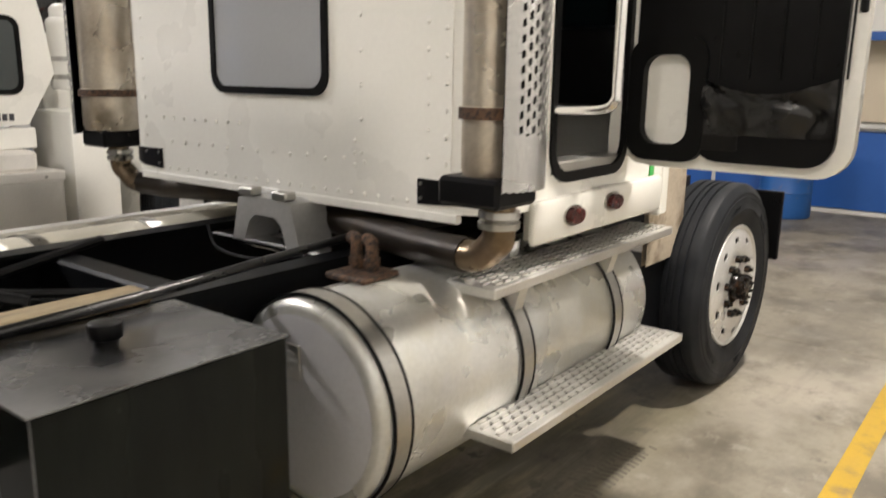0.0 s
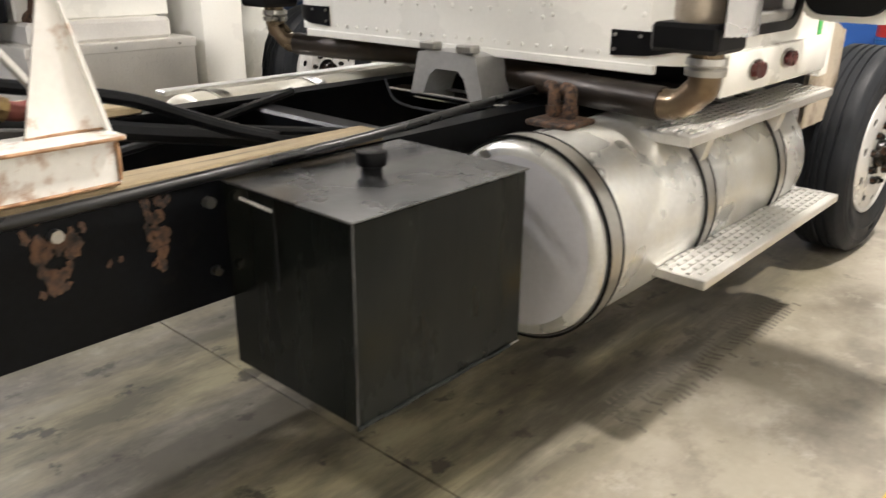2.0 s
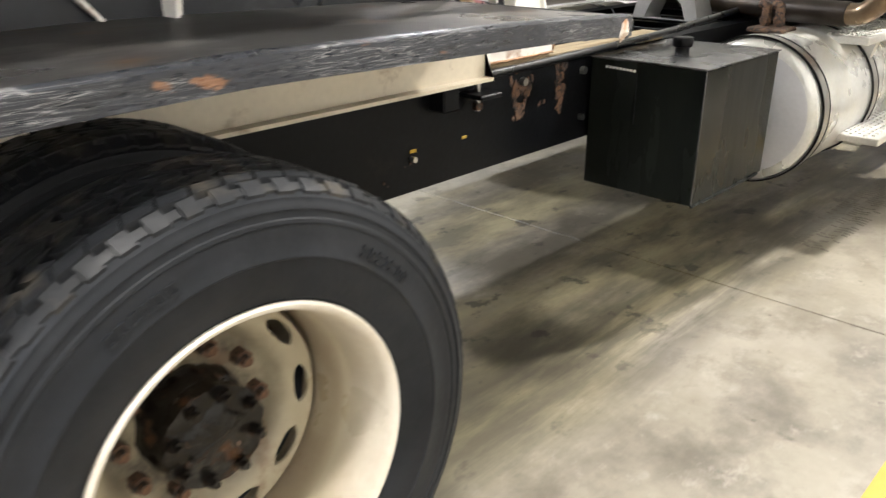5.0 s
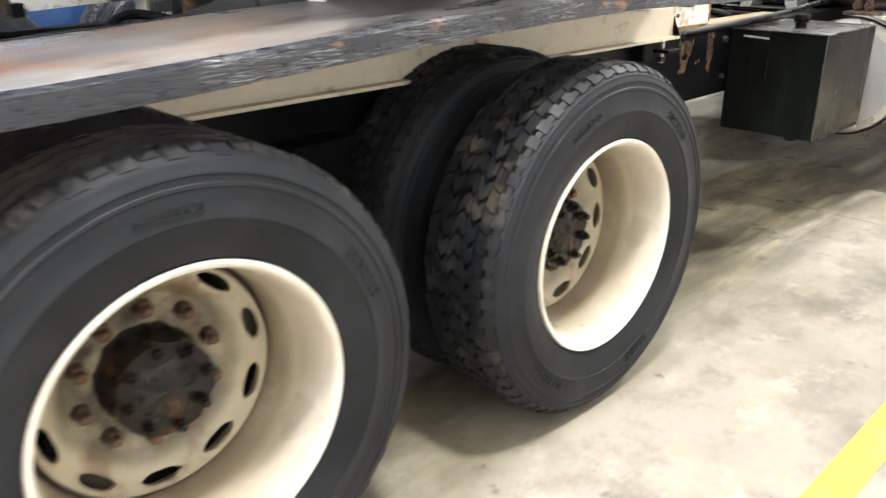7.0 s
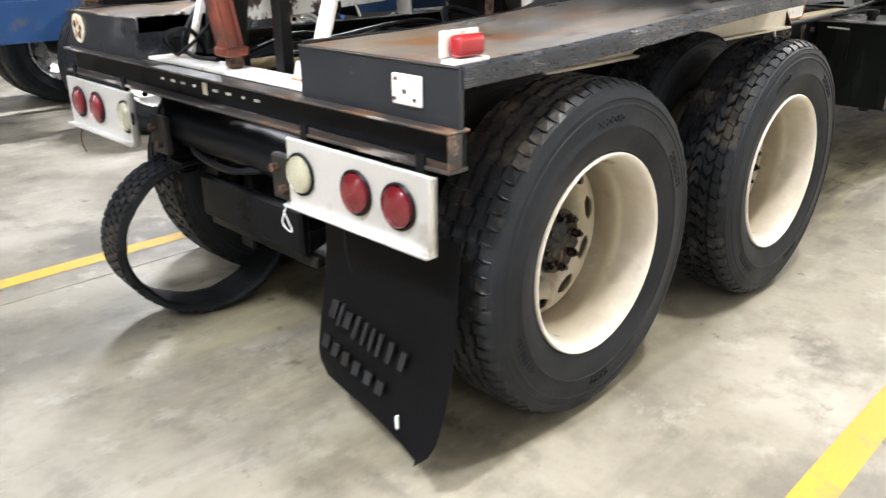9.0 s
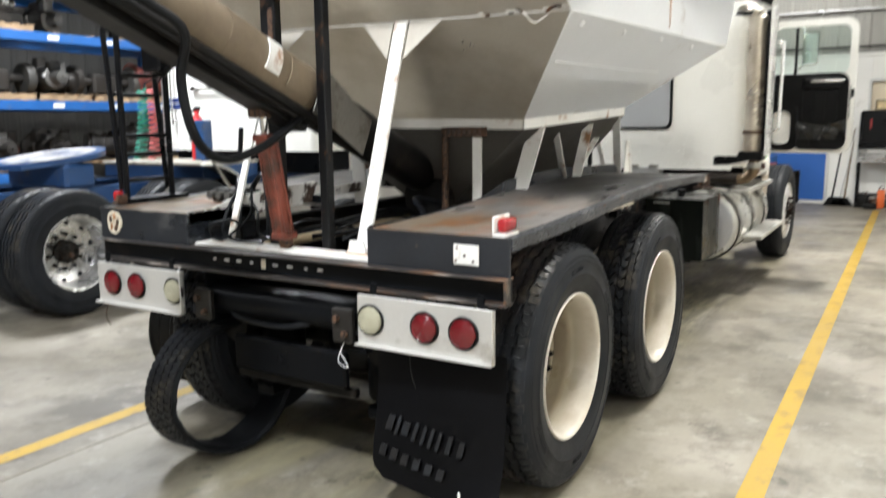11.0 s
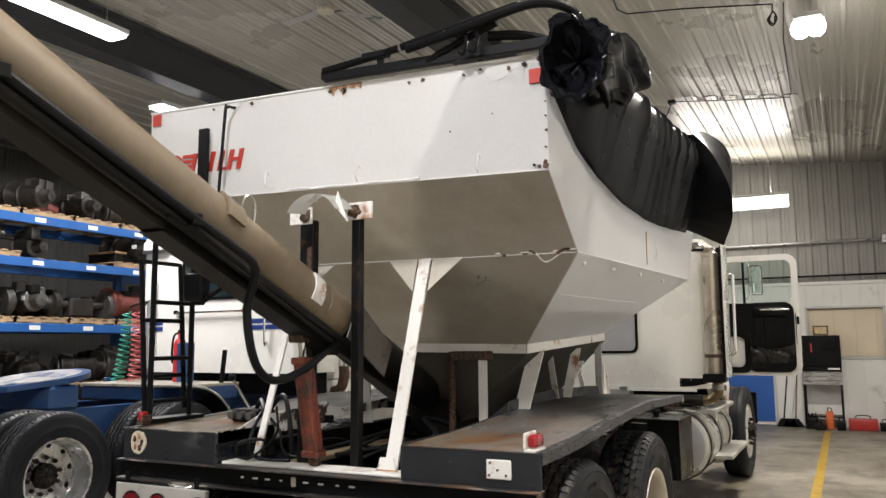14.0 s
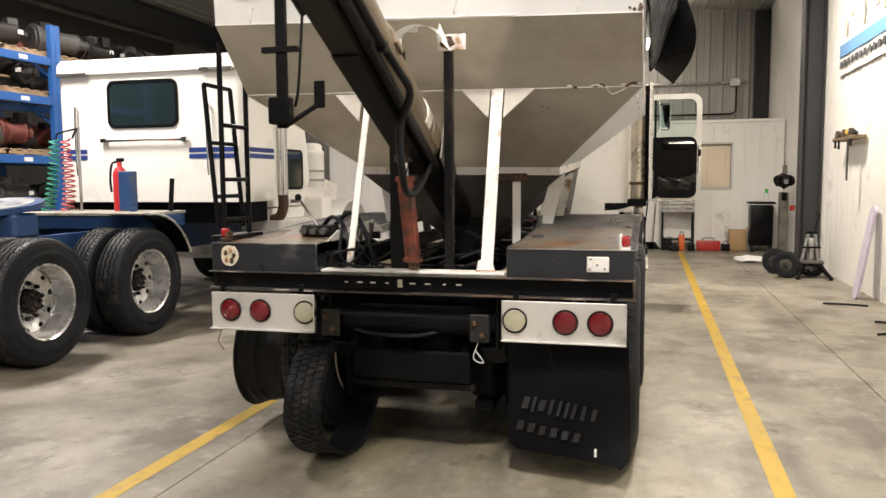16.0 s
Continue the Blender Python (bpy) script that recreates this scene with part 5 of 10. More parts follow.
# black lining and dark windscreen added so the cab inside stays dark
part("cab_lining", B(SX0 + 0.08, SX1 - 0.08, 5.385, 5.40, 1.06, 2.49, 0.002), VINYL, truck, "black cab lining")
part("windscreen", B(SX0 + 0.05, SX1 - 0.05, 6.35, 6.36, 1.7, 2.37, 0.001), DARKGLASS, truck, "dark windscreen")
part("seat", B(0.35, 0.80, 5.44, 5.6, 1.3, 2.0, 0.05, seg=3), VINYL, truck, "black cab seat back")
part("dashboard", B(SX0 + 0.08, SX1 - 0.08, 6.1, 6.34, 1.4, 1.72, 0.04, seg=2), VINYL, truck)
bm = ring_prism(bmesh.new(), rounded(5.40, 5.97, 1.17, 2.44, 0.11), rounded(5.43, 5.94, 1.205, 2.41, 0.09), "X", CX + 0.955, CX + 0.975)
part("door_seal", bm, SEAL, truck, "black rubber door seal")
part("kick_plate", B(CX + 0.86, CX + 0.962, 5.45, 5.92, 1.18, 1.24, 0.006), STEPALU, truck)

# the open door, swung forward on its front hinge
HING = Vector((1.035, 5.97, 0))
TIP = Vector((1.82, 5.94, 0))
u = (TIP - HING).normalized()
nrm = Vector((u.y, -u.x, 0))
if nrm.y > 0:
    nrm = -nrm
DM = Matrix(((u.x, nrm.x, 0, HING.x), (u.y, nrm.y, 0, HING.y), (0, 0, 1, 0), (0, 0, 0, 1)))
W = (TIP - HING).length
D0, D1 = 1.2, 2.45


def door_part(name, bm, material, parent, label=""):
    for v in bm.verts:
        v.co = DM @ v.co
    return part(name, bm, material, parent, label)


door = door_part("door", ring_prism(bmesh.new(), rounded(0, W, D0, D1, 0.11), rounded(0.06, W - 0.06, 1.94, D1 - 0.06, 0.08), "Y", -0.045, 0.0), WHITE, truck, "white cab door standing open")
VW_O, VW_I = rounded(0.0, 0.32, 1.205, 1.68, 0.06), rounded(0.075, 0.25, 1.285, 1.60, 0.06)
door_part("door_skin", prism(bmesh.new(), rounded(0.31, W, D0, 1.95, 0.11), "Y", -0.046, -0.004), WHITE, door)
door_part("door_skin", ring_prism(bmesh.new(), VW_O, VW_I, "Y", -0.045, -0.005), WHITE, door)
door_part("door_skin", B(0.0, 0.33, -0.044, -0.006, 1.67, 1.95, 0.002), WHITE, door)
door_part("lining", prism(bmesh.new(), rounded(0.27, W - 0.05, D0 + 0.035, 1.95, 0.09), "Y", -0.002, 0.028), VINYL, door, "black quilted vinyl door lining")
door_part("lining", B(0.035, 0.36, -0.003, 0.026, 1.64, 1.948, 0.006), VINYL, door)
door_part("arm_rest", B(0.34, W - 0.12, 0.028, 0.06, 1.80, 1.90, 0.02, seg=3), VINYL, door, "padded black arm rest")
for k in range(5):
    xk = 0.35 + k * 0.1
    door_part("quilt_seam", T([(xk, 0.029, 1.52), (xk, 0.029, 1.83)], 0.004, 6), SEAL, door)
# map pocket, sagging open
rows = []
for i in range(37):
    u = i / 36
    row = []
    for j in range(17):
        q = j / 16
        sag = 0.05 * math.sin(math.pi * u) * q
        crumple = 0.05 * abs(noise.noise((u * 2.6 + q * 1.6, q * 1.1 - u, 1.7))) + 0.006 * abs(noise.noise((u * 6, q * 3 + u * 4, 4.2)))
        row.append((0.30 + u * 0.43, 0.032 + 0.03 * math.sin(math.pi * u) * q + crumple * (0.4 + 0.6 * q), 1.33 + q * 0.19 - sag * q))
    rows.append(row)
bm = bmesh.new()
grid_skin(bm, rows)
door_part("map_pocket", bm, BAGVINYL, door, "crumpled black map pocket")
door_part("vent_plate", B(0.29, 0.43, 0.026, 0.036, 1.275, 1.33, 0.004), DARKSTEEL, door, "grey speaker plate")
door_part("grab_bar", T([(0.42, 0.072, 1.87), (0.70, 0.072, 1.87)], 0.012, 10), STRAP, door)
door_part("lock_box", B(W - 0.03, W - 0.005, -0.03, 0.012, 1.72, 1.80, 0.006), PLASTIC, door)
door_part("view_window_seal", ring_prism(bmesh.new(), rounded(0.02, 0.31, 1.225, 1.66, 0.075), rounded(0.075, 0.25, 1.285, 1.60, 0.06), "Y", -0.002, 0.04), SEAL, door, "black surround of the low view window")
door_part("view_window", prism(bmesh.new(), rounded(0.07, 0.255, 1.28, 1.605, 0.06), "Y", -0.026, -0.021), GLASS, door, "clear small low view window").visible_shadow = False
door_part("window_glass", prism(bmesh.new(), rounded(0.06, W - 0.06, 1.94, D1 - 0.06, 0.08), "Y", -0.026, -0.021), GLASS, door, "clear door window glass").visible_shadow = False
door_part("quarter_window_frame", B(0.25, 0.275, -0.03, 0.0, 1.95, D1 - 0.07, 0.003), SEAL, door)
door_part("mirror_arm", T(smooth_path([(0.20, -0.05, 2.40), (0.28, -0.16, 2.40), (0.30, -0.17, 2.3), (0.30, -0.17, 2.05), (0.24, -0.06, 1.98)]), 0.011, 8), CHROME, door)
door_part("mirror", B(0.29, 0.43, -0.2, -0.165, 2.04, 2.36, 0.03, seg=3), CHROME, door, "tall chrome door mirror")
door_part("mirror_face", B(0.30, 0.42, -0.162, -0.158, 2.06, 2.34, 0.001), MIRROR, door)

# exhaust stacks with guards, elbows and pipes
BLUEDPIPE = mat("heat_browned_pipe", (0.22, 0.17, 0.105), 0.28, 0.8, vary=0.4, scale=5, stain=(0.12, 0.075, 0.05), stain_amount=0.45, stain_scale=5, stain_sharp=0.2, bump=0.05)
SOOTPIPE = mat("sooty_brown_pipe", (0.022, 0.016, 0.011), 0.42, 0.5, vary=0.4, scale=6, stain=(0.05, 0.03, 0.015), stain_amount=0.3, stain_scale=5, bump=0.1)
for s in (1, -1):
    ex, ey = (1.112 if s > 0 else -1.20), (4.945 if s > 0 else 5.18)
    rr = 0.074 if s > 0 else 0.125
    bm = bmesh.new()
    lathe(bm, [(1.24, 0.03), (1.245, rr * 0.93), (1.27, rr), (1.40, rr), (1.402, rr + 0.006), (1.432, rr + 0.006), (1.434, rr), (2.35, rr), (2.352, rr + 0.006), (2.385, rr + 0.006), (2.387, rr), (2.40, rr * 0.8), (2.44 if s > 0 else 2.6, rr * 0.62)], 36, "Z")
    for v in bm.verts:
        v.co += Vector((ex, ey, 0))
    stack = part("exhaust_pipe", bm, STACK, truck, "heat-stained chrome exhaust stack")
    bm = bmesh.new()
    lathe(bm, [(1.40, rr + 0.004), (1.40, rr + 0.010), (1.432, rr + 0.010), (1.432, rr + 0.004)], 36, "Z", True)
    for v in bm.verts:
        v.co += Vector((ex, ey, 0))
    part("clamp_band", bm, RUSTY, stack, "rusty clamp band")
    # curved guard of perforated sheet on the outer side, a dark liner for inner shade
    gm = bmesh.new()
    R, n, hgt = 0.155, 30, 200
    z0, z1 = 1.22, 2.46
    a0, a1 = (-42, 75) if s > 0 else (110, 250)
    gx = ex + (0.0 if s > 0 else -0.03)

    def guard_at(i, j, r=R):
        t = radians(a0 + (a1 - a0) * i / n)
        return (gx + r * math.cos(t), ey + r * math.sin(t), z0 + (z1 - z0) * j / hgt + 0.004 * (i % 2))
    vs = [[gm.verts.new(guard_at(i, j)) for i in range(n + 1)] for j in range(hgt + 1)]
    for j in range(hgt):
        for i in range(n):
            slot = 4 <= i < n - 2 and 22 < j < hgt - 3 and i % 2 == 0 and ((j + (3 if i % 4 else 0)) % 6) in (0, 1, 2)
            if not slot:
                gm.faces.new((vs[j][i], vs[j][i + 1], vs[j + 1][i + 1], vs[j + 1][i]))
    bmesh.ops.solidify(gm, geom=gm.faces, thickness=0.003)
    guard = part("stack_guard", gm, POLISH, stack, "perforated polished heat shield", None, 30)
    lm = bmesh.new()
    vs = [[lm.verts.new(guard_at(i, j, R - 0.012)) for i in range(0, n + 1, 2)] for j in (1, hgt - 1)]
    for i in range(n // 2):
        lm.faces.new((vs[0][i], vs[0][i + 1], vs[1][i + 1], vs[1][i]))
    bmesh.ops.solidify(lm, geom=lm.faces, thickness=0.003)
    part("guard_liner", lm, DARKSTEEL, guard, "dark liner put in for the shade inside the shield")
    # elbow and pipe under the cab
    pts = smooth_path([(ex + s * 0.015, ey + 0.03, 1.22), (ex + s * 0.015, ey + 0.04, 1.08), (ex - s * 0.01, ey + 0.05, 1.045), (ex - s * 0.06, ey + 0.06, 1.005), (ex - s * 0.13, ey + 0.07, 0.997)])
    part("exhaust_elbow", T(pts, 0.047, 18), BLUEDPIPE, stack, "blued and browned exhaust elbow")
    pts = smooth_path([(ex - s * 0.115, ey + 0.07, 0.997), (ex - s * 0.4, ey + 0.12, 0.995), (ex - s * 0.8, ey + 0.22, 1.0), (CX + s * 0.05, ey + 0.25, 1.01)])
    part("exhaust_pipe", T(pts, 0.053, 16), SOOTPIPE, stack, "dark brown exhaust pipe under the cab")
    bm = bmesh.new()
    lathe(bm, [(1.10, 0.048), (1.10, 0.058), (1.118, 0.060), (1.125, 0.052), (1.132, 0.060), (1.15, 0.058), (1.15, 0.048)], 24, "Z", True)
    for v in bm.verts:
        v.co += Vector((ex + s * 0.015, ey + 0.038, 0))
    part("pipe_clamp", bm, STRAP, stack, "bright ring clamp")
    part("stack_base", B(ex - 0.10, ex + 0.10, ey - 0.10, ey + 0.10, 1.17, 1.25, 0.012), PLASTIC, stack, "black stack mount")
part("grab_rail", T(smooth_path([(1.03, 5.42, 1.41), (1.20, 5.42, 1.42), (1.245, 5.42, 1.45), (1.25, 5.42, 1.52), (1.255, 5.42, 2.15), (1.245, 5.42, 2.20), (1.19, 5.42, 2.22), (1.03, 5.42, 2.22)]), 0.016, 12), CHROME, truck, "chrome cab grab rail")

# chrome clearance lamp at the roof corner
bm = bmesh.new()
lathe(bm, [(0.0, 0.075), (0.012, 0.078), (0.03, 0.066), (0.055, 0.045), (0.068, 0.018), (0.07, 0.002)], 28, "Z")
for v in bm.verts:
    v.co = Vector((0.97 + v.co.x * 1.15, 5.12 + v.co.y, 2.455 + v.co.z + (v.co.x * -0.18)))
part("clearance_lamp", bm, CHROME, truck, "chrome domed clearance lamp")
part("lamp_bracket", B(0.90, 1.06, 5.06, 5.18, 2.43, 2.452, 0.004), PLASTIC, truck)

# cab mount, fender, flap
bm = bmesh.new()
ring_prism(bm, [(-0.03, 0.915), (0.03, 0.915), (0.26, 0.915), (0.33, 0.915), (0.29, 1.075), (0.24, 1.085), (0.06, 1.085), (0.01, 1.075)], [(0.035, 0.92), (0.06, 0.922), (0.24, 0.922), (0.262, 0.92), (0.235, 0.995), (0.205, 1.02), (0.10, 1.02), (0.068, 0.995)], "Y", 4.96, 5.12)
mount = part("cab_mount", bm, CASTLIGHT, truck, "cast aluminium arched cab mount")
for mx in (0.06, 0.24):
    part("mount_lug", B(mx - 0.04, mx + 0.04, 4.95, 5.0, 1.085, 1.115, 0.006), STRAP, mount)
part("mount_bar", B(-0.16, 0.44, 4.96, 5.06, 0.90, 0.925, 0.006), CHROME, mount)
part("cable", T(smooth_path([(-0.14, 4.93, 0.96), (-0.05, 4.9, 0.89), (0.12, 4.9, 0.875), (0.26, 4.92, 0.89), (0.36, 4.95, 0.91)]), 0.005, 6), HOSE, truck)
bm = bmesh.new()
vs = [[bm.verts.new((1.0 - 0.02 * k, 6.33 + 0.4 * i / 8, 0.72 + 0.42 * j / 6 - (0.02 * math.sin(i)) * (j == 6))) for i in range(9)] for k in (0, 1) for j in range(7)]
for k in (0, 7):
    for j in range(6):
        for i in range(8):
            bm.faces.new((vs[k + j][i], vs[k + j][i + 1], vs[k + j + 1][i + 1], vs[k + j + 1][i]))
part("splash_guard", bm, mat("dirty_grey_guard", (0.42, 0.36, 0.28), 0.6, vary=0.25, scale=5, stain=(0.16, 0.12, 0.08), stain_amount=0.4, stain_scale=6, bump=0.15), truck, "dirty cream inner fender panel")
part("battery_box", B(0.55, 0.98, 6.22, 6.62, 0.30, 0.72, 0.01), BLACK, truck, "black box ahead of the fuel tank")
part("front_flap", B(0.95, 1.2, 7.66, 7.69, 0.55, 0.93, 0.006), PLASTIC, truck, "black flap ahead of the steer wheel")
part("front_bumper_beam", B(CX - 0.9, CX + 0.9, 8.05, 8.2, 0.55, 0.85, 0.02), BLACK, truck, "black front beam")
part("engine_block", B(CX - 0.3, CX + 0.3, 6.5, 7.8, 0.7, 1.25, 0.04), DARKSTEEL, truck, "dark oily engine block")
part("inspection_sticker", B(1.036, 1.039, 6.21, 6.255, 1.13, 1.19, 0), GREENP, truck, "small green sticker")
# tangled lines between the rails
for k, pts in enumerate((((0.40, 3.0, 0.80), (0.1, 3.4, 0.90), (-0.15, 3.9, 0.86), (-0.3, 4.6, 0.93)), ((-0.3, 2.6, 0.98), (-0.1, 3.3, 1.02), (0.05, 3.9, 0.93), (0.3, 4.4, 0.86)), ((0.2, 2.8, 0.75), (0.0, 3.5, 0.77), (0.15, 4.2, 0.76), (0.3, 5.0, 0.8)), ((-0.25, 3.0, 0.72), (0.1, 3.6, 0.70), (0.2, 4.4, 0.72)))):
    part("chassis_hose", T(smooth_path(pts), (0.016, 0.028, 0.012, 0.01)[k], 8), HOSE, truck, "black hose between the rails")
for s in (-1, 1):
    part("drive_shaft", C((CX + 0.02, 2.2, 0.60), (CX, 5.2, 0.72), 0.055, 14), DARKSTEEL, truck) if s > 0 else None
part("air_tank", C((-0.15, 3.5, 0.56), (-0.15, 4.3, 0.56), 0.12, 20, 0.02), BLACK, truck, "black air tank between the rails")

# ---- hopper body on the chassis ----
hop = thing("hopper_body", CX, 1.9, 0.95, "white steel spreader hopper on legs between black decks", "hopper")
TRL, TRR = (-1.05, 0.13, 2.785), (1.19, 0.13, 2.722)
MRL, MRR = (-1.04, 0.14, 2.30), (1.19, 0.14, 2.238)
LRL, LRR = (-1.05, 0.485, 1.965), (1.195, 0.485, 1.937)
BRL, BRR = (-0.58, 1.14, 1.555), (0.697, 1.14, 1.537)
TFL, TFR = (-1.05, 3.62, 2.84), (1.19, 3.62, 2.80)
MFL, MFR = (-1.05, 3.57, 2.44), (1.19, 3.57, 2.40)
LFL, LFR = (-1.05, 3.28, 2.04), (1.19, 3.28, 2.012)
BFL, BFR = (-0.58, 2.68, 1.63), (0.697, 2.68, 1.61)


def panel(name, pts, material=HOPPER, t=0.005, label="", nx=10, ny=6, dent=0.004, parent=None):
    """A four-cornered sheet with slight oil-canning."""
    a, b, c, d = [Vector(p) for p in pts]
    nrm = (b - a).cross(d - a).normalized()
    bm = bmesh.new()
    g = []
    for j in range(ny + 1):
        row = []
        for i in range(nx + 1):
            s, q = i / nx, j / ny
            p = (a * (1 - s) + b * s) * (1 - q) + (d * (1 - s) + c * s) * q
            edge = 16 * s * (1 - s) * q * (1 - q)
            row.append(bm.verts.new(p + nrm * dent * edge * noise.noise(p * 1.7)))
        g.append(row)
    for j in range(ny):
        for i in range(nx):
            bm.faces.new((g[j][i], g[j][i + 1], g[j + 1][i + 1], g[j + 1][i]))
    bmesh.ops.solidify(bm, geom=bm.faces, thickness=t)
    return part(name, bm, material, parent or hop, label, None, 30)


def bunch_of(cx, cy, cz, rx, ry, rz, seed):
    """A small lumpy boss."""
    bm = bmesh.new()
    bmesh.ops.create_uvsphere(bm, u_segments=14, v_segments=9, radius=1)
    for v in bm.verts:
        k = 1 + 0.5 * noise.noise(v.co * 2 + Vector((seed, 0, 0)))
        v.co = Vector((cx + rx * v.co.x * k, cy + ry * v.co.y * k, cz + rz * v.co.z * k))
    return bm


rear = panel("rear_panel", (TRL, TRR, MRR, MRL), label="white upper rear panel")
panel("rear_slope", (MRL, MRR, LRR, LRL), HOPPERLOW, label="beige off-white sloping rear panel")
lowrear = panel("rear_funnel", (LRL, LRR, BRR, BRL), HOPPERLOW, label="beige off-white lower funnel panel")
panel("side_panel", (TRR, TFR, MFR, MRR), label="white upper side panel")
panel("side_slope", (MRR, MFR, LFR, LRR), label="white side panel")
panel("side_funnel", (LRR, LFR, BFR, BRR), label="white lower side funnel")
panel("side_panel", (TFL, TRL, MRL, MFL))
panel("side_slope", (MFL, MRL, LRL, LFL))
panel("side_funnel", (LFL, LRL, BRL, BFL))
panel("front_panel", (TFR, TFL, MFL, MFR))
panel("front_slope", (MFR, MFL, LFL, LFR))
panel("front_funnel", (LFR, LFL, BFL, BFR))
# rolled rim and welded seams
for a, b in ((TRL, TRR), (TRR, TFR), (TFL, TRL), (TFR, TFL)):
    part("rim_tube", T([a, b], 0.007, 8), HOPPER, hop, "rolled top rim")
for a, b in ((MRL, MRR), (LRL, LRR), (LRR, BRR), (LRL, BRL), (LRR, LFR), (MRR, LRR)):
    part("seam", T([a, b], 0.0035, 6), HOPPER, hop, "folded seam")
# skirt strip and lower trough
for a, b in ((BRL, BRR), (BRR, BFR), (BFL, BRL), (BFR, BFL)):
    a, b = Vector(a), Vector(b)
    part("skirt_strip", sheet(bmesh.new(), (a, b, b - Vector((0, 0, 0.05)), a - Vector((0, 0, 0.05))), 0.006), LEGWHITE, hop, "white strip round the funnel mouth")
d = Vector((0, 0, 0.05))
tb = [(-0.08, 1.30, 1.10), (0.22, 1.30, 1.10), (0.22, 2.9, 1.13), (-0.08, 2.9, 1.13)]
P4 = [Vector(v) - d for v in (BRL, BRR, BFR, BFL)]
for i in range(4):
    j = (i + 1) % 4
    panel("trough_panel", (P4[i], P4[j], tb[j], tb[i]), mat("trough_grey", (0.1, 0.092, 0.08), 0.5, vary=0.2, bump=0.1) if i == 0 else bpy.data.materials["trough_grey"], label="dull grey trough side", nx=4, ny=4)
part("trough_floor", T([(0.07, 1.25, 1.12), (0.07, 2.95, 1.14)], 0.15, 20), DARKSTEEL, hop, "auger trough")


def leg(p, q, w=0.062, t=0.012, label="white angle-iron leg"):
    p, q = Vector(p), Vector(q)
    ax = (q - p).normalized()
    side = Vector((1, 0, 0))
    fwd = ax.cross(side).normalized()
    bm = bmesh.new()
    pts = [(-w / 2, 0), (w / 2, 0), (w / 2, t), (-w / 2 + t, t), (-w / 2 + t, w * 0.7), (-w / 2, w * 0.7)]
    a = [bm.verts.new(p + side * u - fwd * v) for u, v in pts]
    b = [bm.verts.new(q + side * u - fwd * v) for u, v in pts]
    bm.faces.new(a)
    bm.faces.new(b[::-1])
    for i in range(6):
        bm.faces.new((a[i], a[(i + 1) % 6], b[(i + 1) % 6], b[i]))
    return part("leg", bm, LEGWHITE, hop, label)


for s, lx in ((1, 0.437), (-1, -0.295)):
    leg((lx, 0.475, 1.95), (lx + 0.005 * s, 0.13, 0.955), 0.062 if s > 0 else 0.034)
    if s > 0:
        part("leg_foot", sheet(bmesh.new(), ((lx - 0.04, 0.118, 1.008), (lx + 0.055, 0.118, 1.008), (lx + 0.035, 0.127, 1.06), (lx - 0.03, 0.127, 1.06)), 0.006), LEGWHITE, hop, "flared rusty leg foot")
        part("rust_line", T([(lx - 0.045, 0.114, 1.008), (lx + 0.06, 0.114, 1.008)], 0.005, 6), RUSTRUN, hop, "rust bleeding from the foot weld")
    for w in (-1, 1):
        part("gusset", sheet(bmesh.new(), ((lx + w * 0.04, 0.482, 1.945), (lx + w * 0.20, 0.482, 1.945), (lx + w * 0.04, 0.425, 1.79)), 0.005), HOPPERLOW, hop, "triangular beige off-white gusset")
for top, foot, w in (((0.665, 1.36, 1.495), (0.565, 1.30, 1.07), 0.09), ((0.665, 2.10, 1.51), (0.565, 2.10, 1.07), 0.06), ((0.66, 2.62, 1.54), (0.545, 3.03, 1.07), 0.05),
                     ((0.43, 1.15, 1.50), (0.43, 1.15, 1.05), 0.05), ((-0.5, 1.36, 1.51), (-0.42, 1.30, 1.07), 0.09), ((-0.5, 2.10, 1.53), (-0.42, 2.10, 1.07), 0.06), ((-0.5, 2.62, 1.56), (-0.42, 3.03, 1.07), 0.05)):
    leg(top, foot, w)
for p, q in (((0.62, 1.72, 1.46), (0.55, 2.07, 1.08)), ((0.60, 2.42, 1.42), (0.5, 2.14, 1.1)), ((-0.46, 1.72, 1.46), (-0.4, 2.07, 1.08))):
    leg(p, q, 0.038, 0.008, "thin white angle-iron brace")
part("stay_pipe", T([(0.245, 1.15, 1.50), (0.243, 1.15, 1.06)], 0.018, 12), RUSTY, hop, "rusty upright pipe under the funnel")
sign = part("sign_strip", B(0.262, 0.50, 1.128, 1.134, 1.452, 1.502, 0.002), RUSTY, hop, "rust-brown name strip under the funnel")
for k in range(7):
    part("sign_bar", B(0.272 + k * 0.03, 0.288 + k * 0.03, 1.1265, 1.129, 1.464 + 0.004 * (k % 2), 1.49, 0), CAP, sign)

# long cream subframe rails under the deck
for s in (1, -1):
    xo = CX + s * 0.56
    bm = bmesh.new()
    prism(bm, [(xo, 0.943), (xo, 1.063), (xo - s * 0.07, 1.063), (xo - s * 0.07, 1.053), (xo - s * 0.01, 1.053), (xo - s * 0.01, 0.953), (xo + s * 0.035, 0.953), (xo + s * 0.035, 0.943)], "Y", 0.12, 3.05 if s > 0 else 3.44)
    rail = part("subframe_rail", bm, CREAM if s > 0 else DARKSTEEL, hop, "cream painted subframe channel with rust stains" if s > 0 else "dark subframe channel")
    part("end_plate", B(min(xo, xo - s * 0.08), max(xo, xo - s * 0.08), 3.05 if s > 0 else 3.44, 3.062 if s > 0 else 3.452, 0.941, 1.066, 0.002), CREAM, rail)
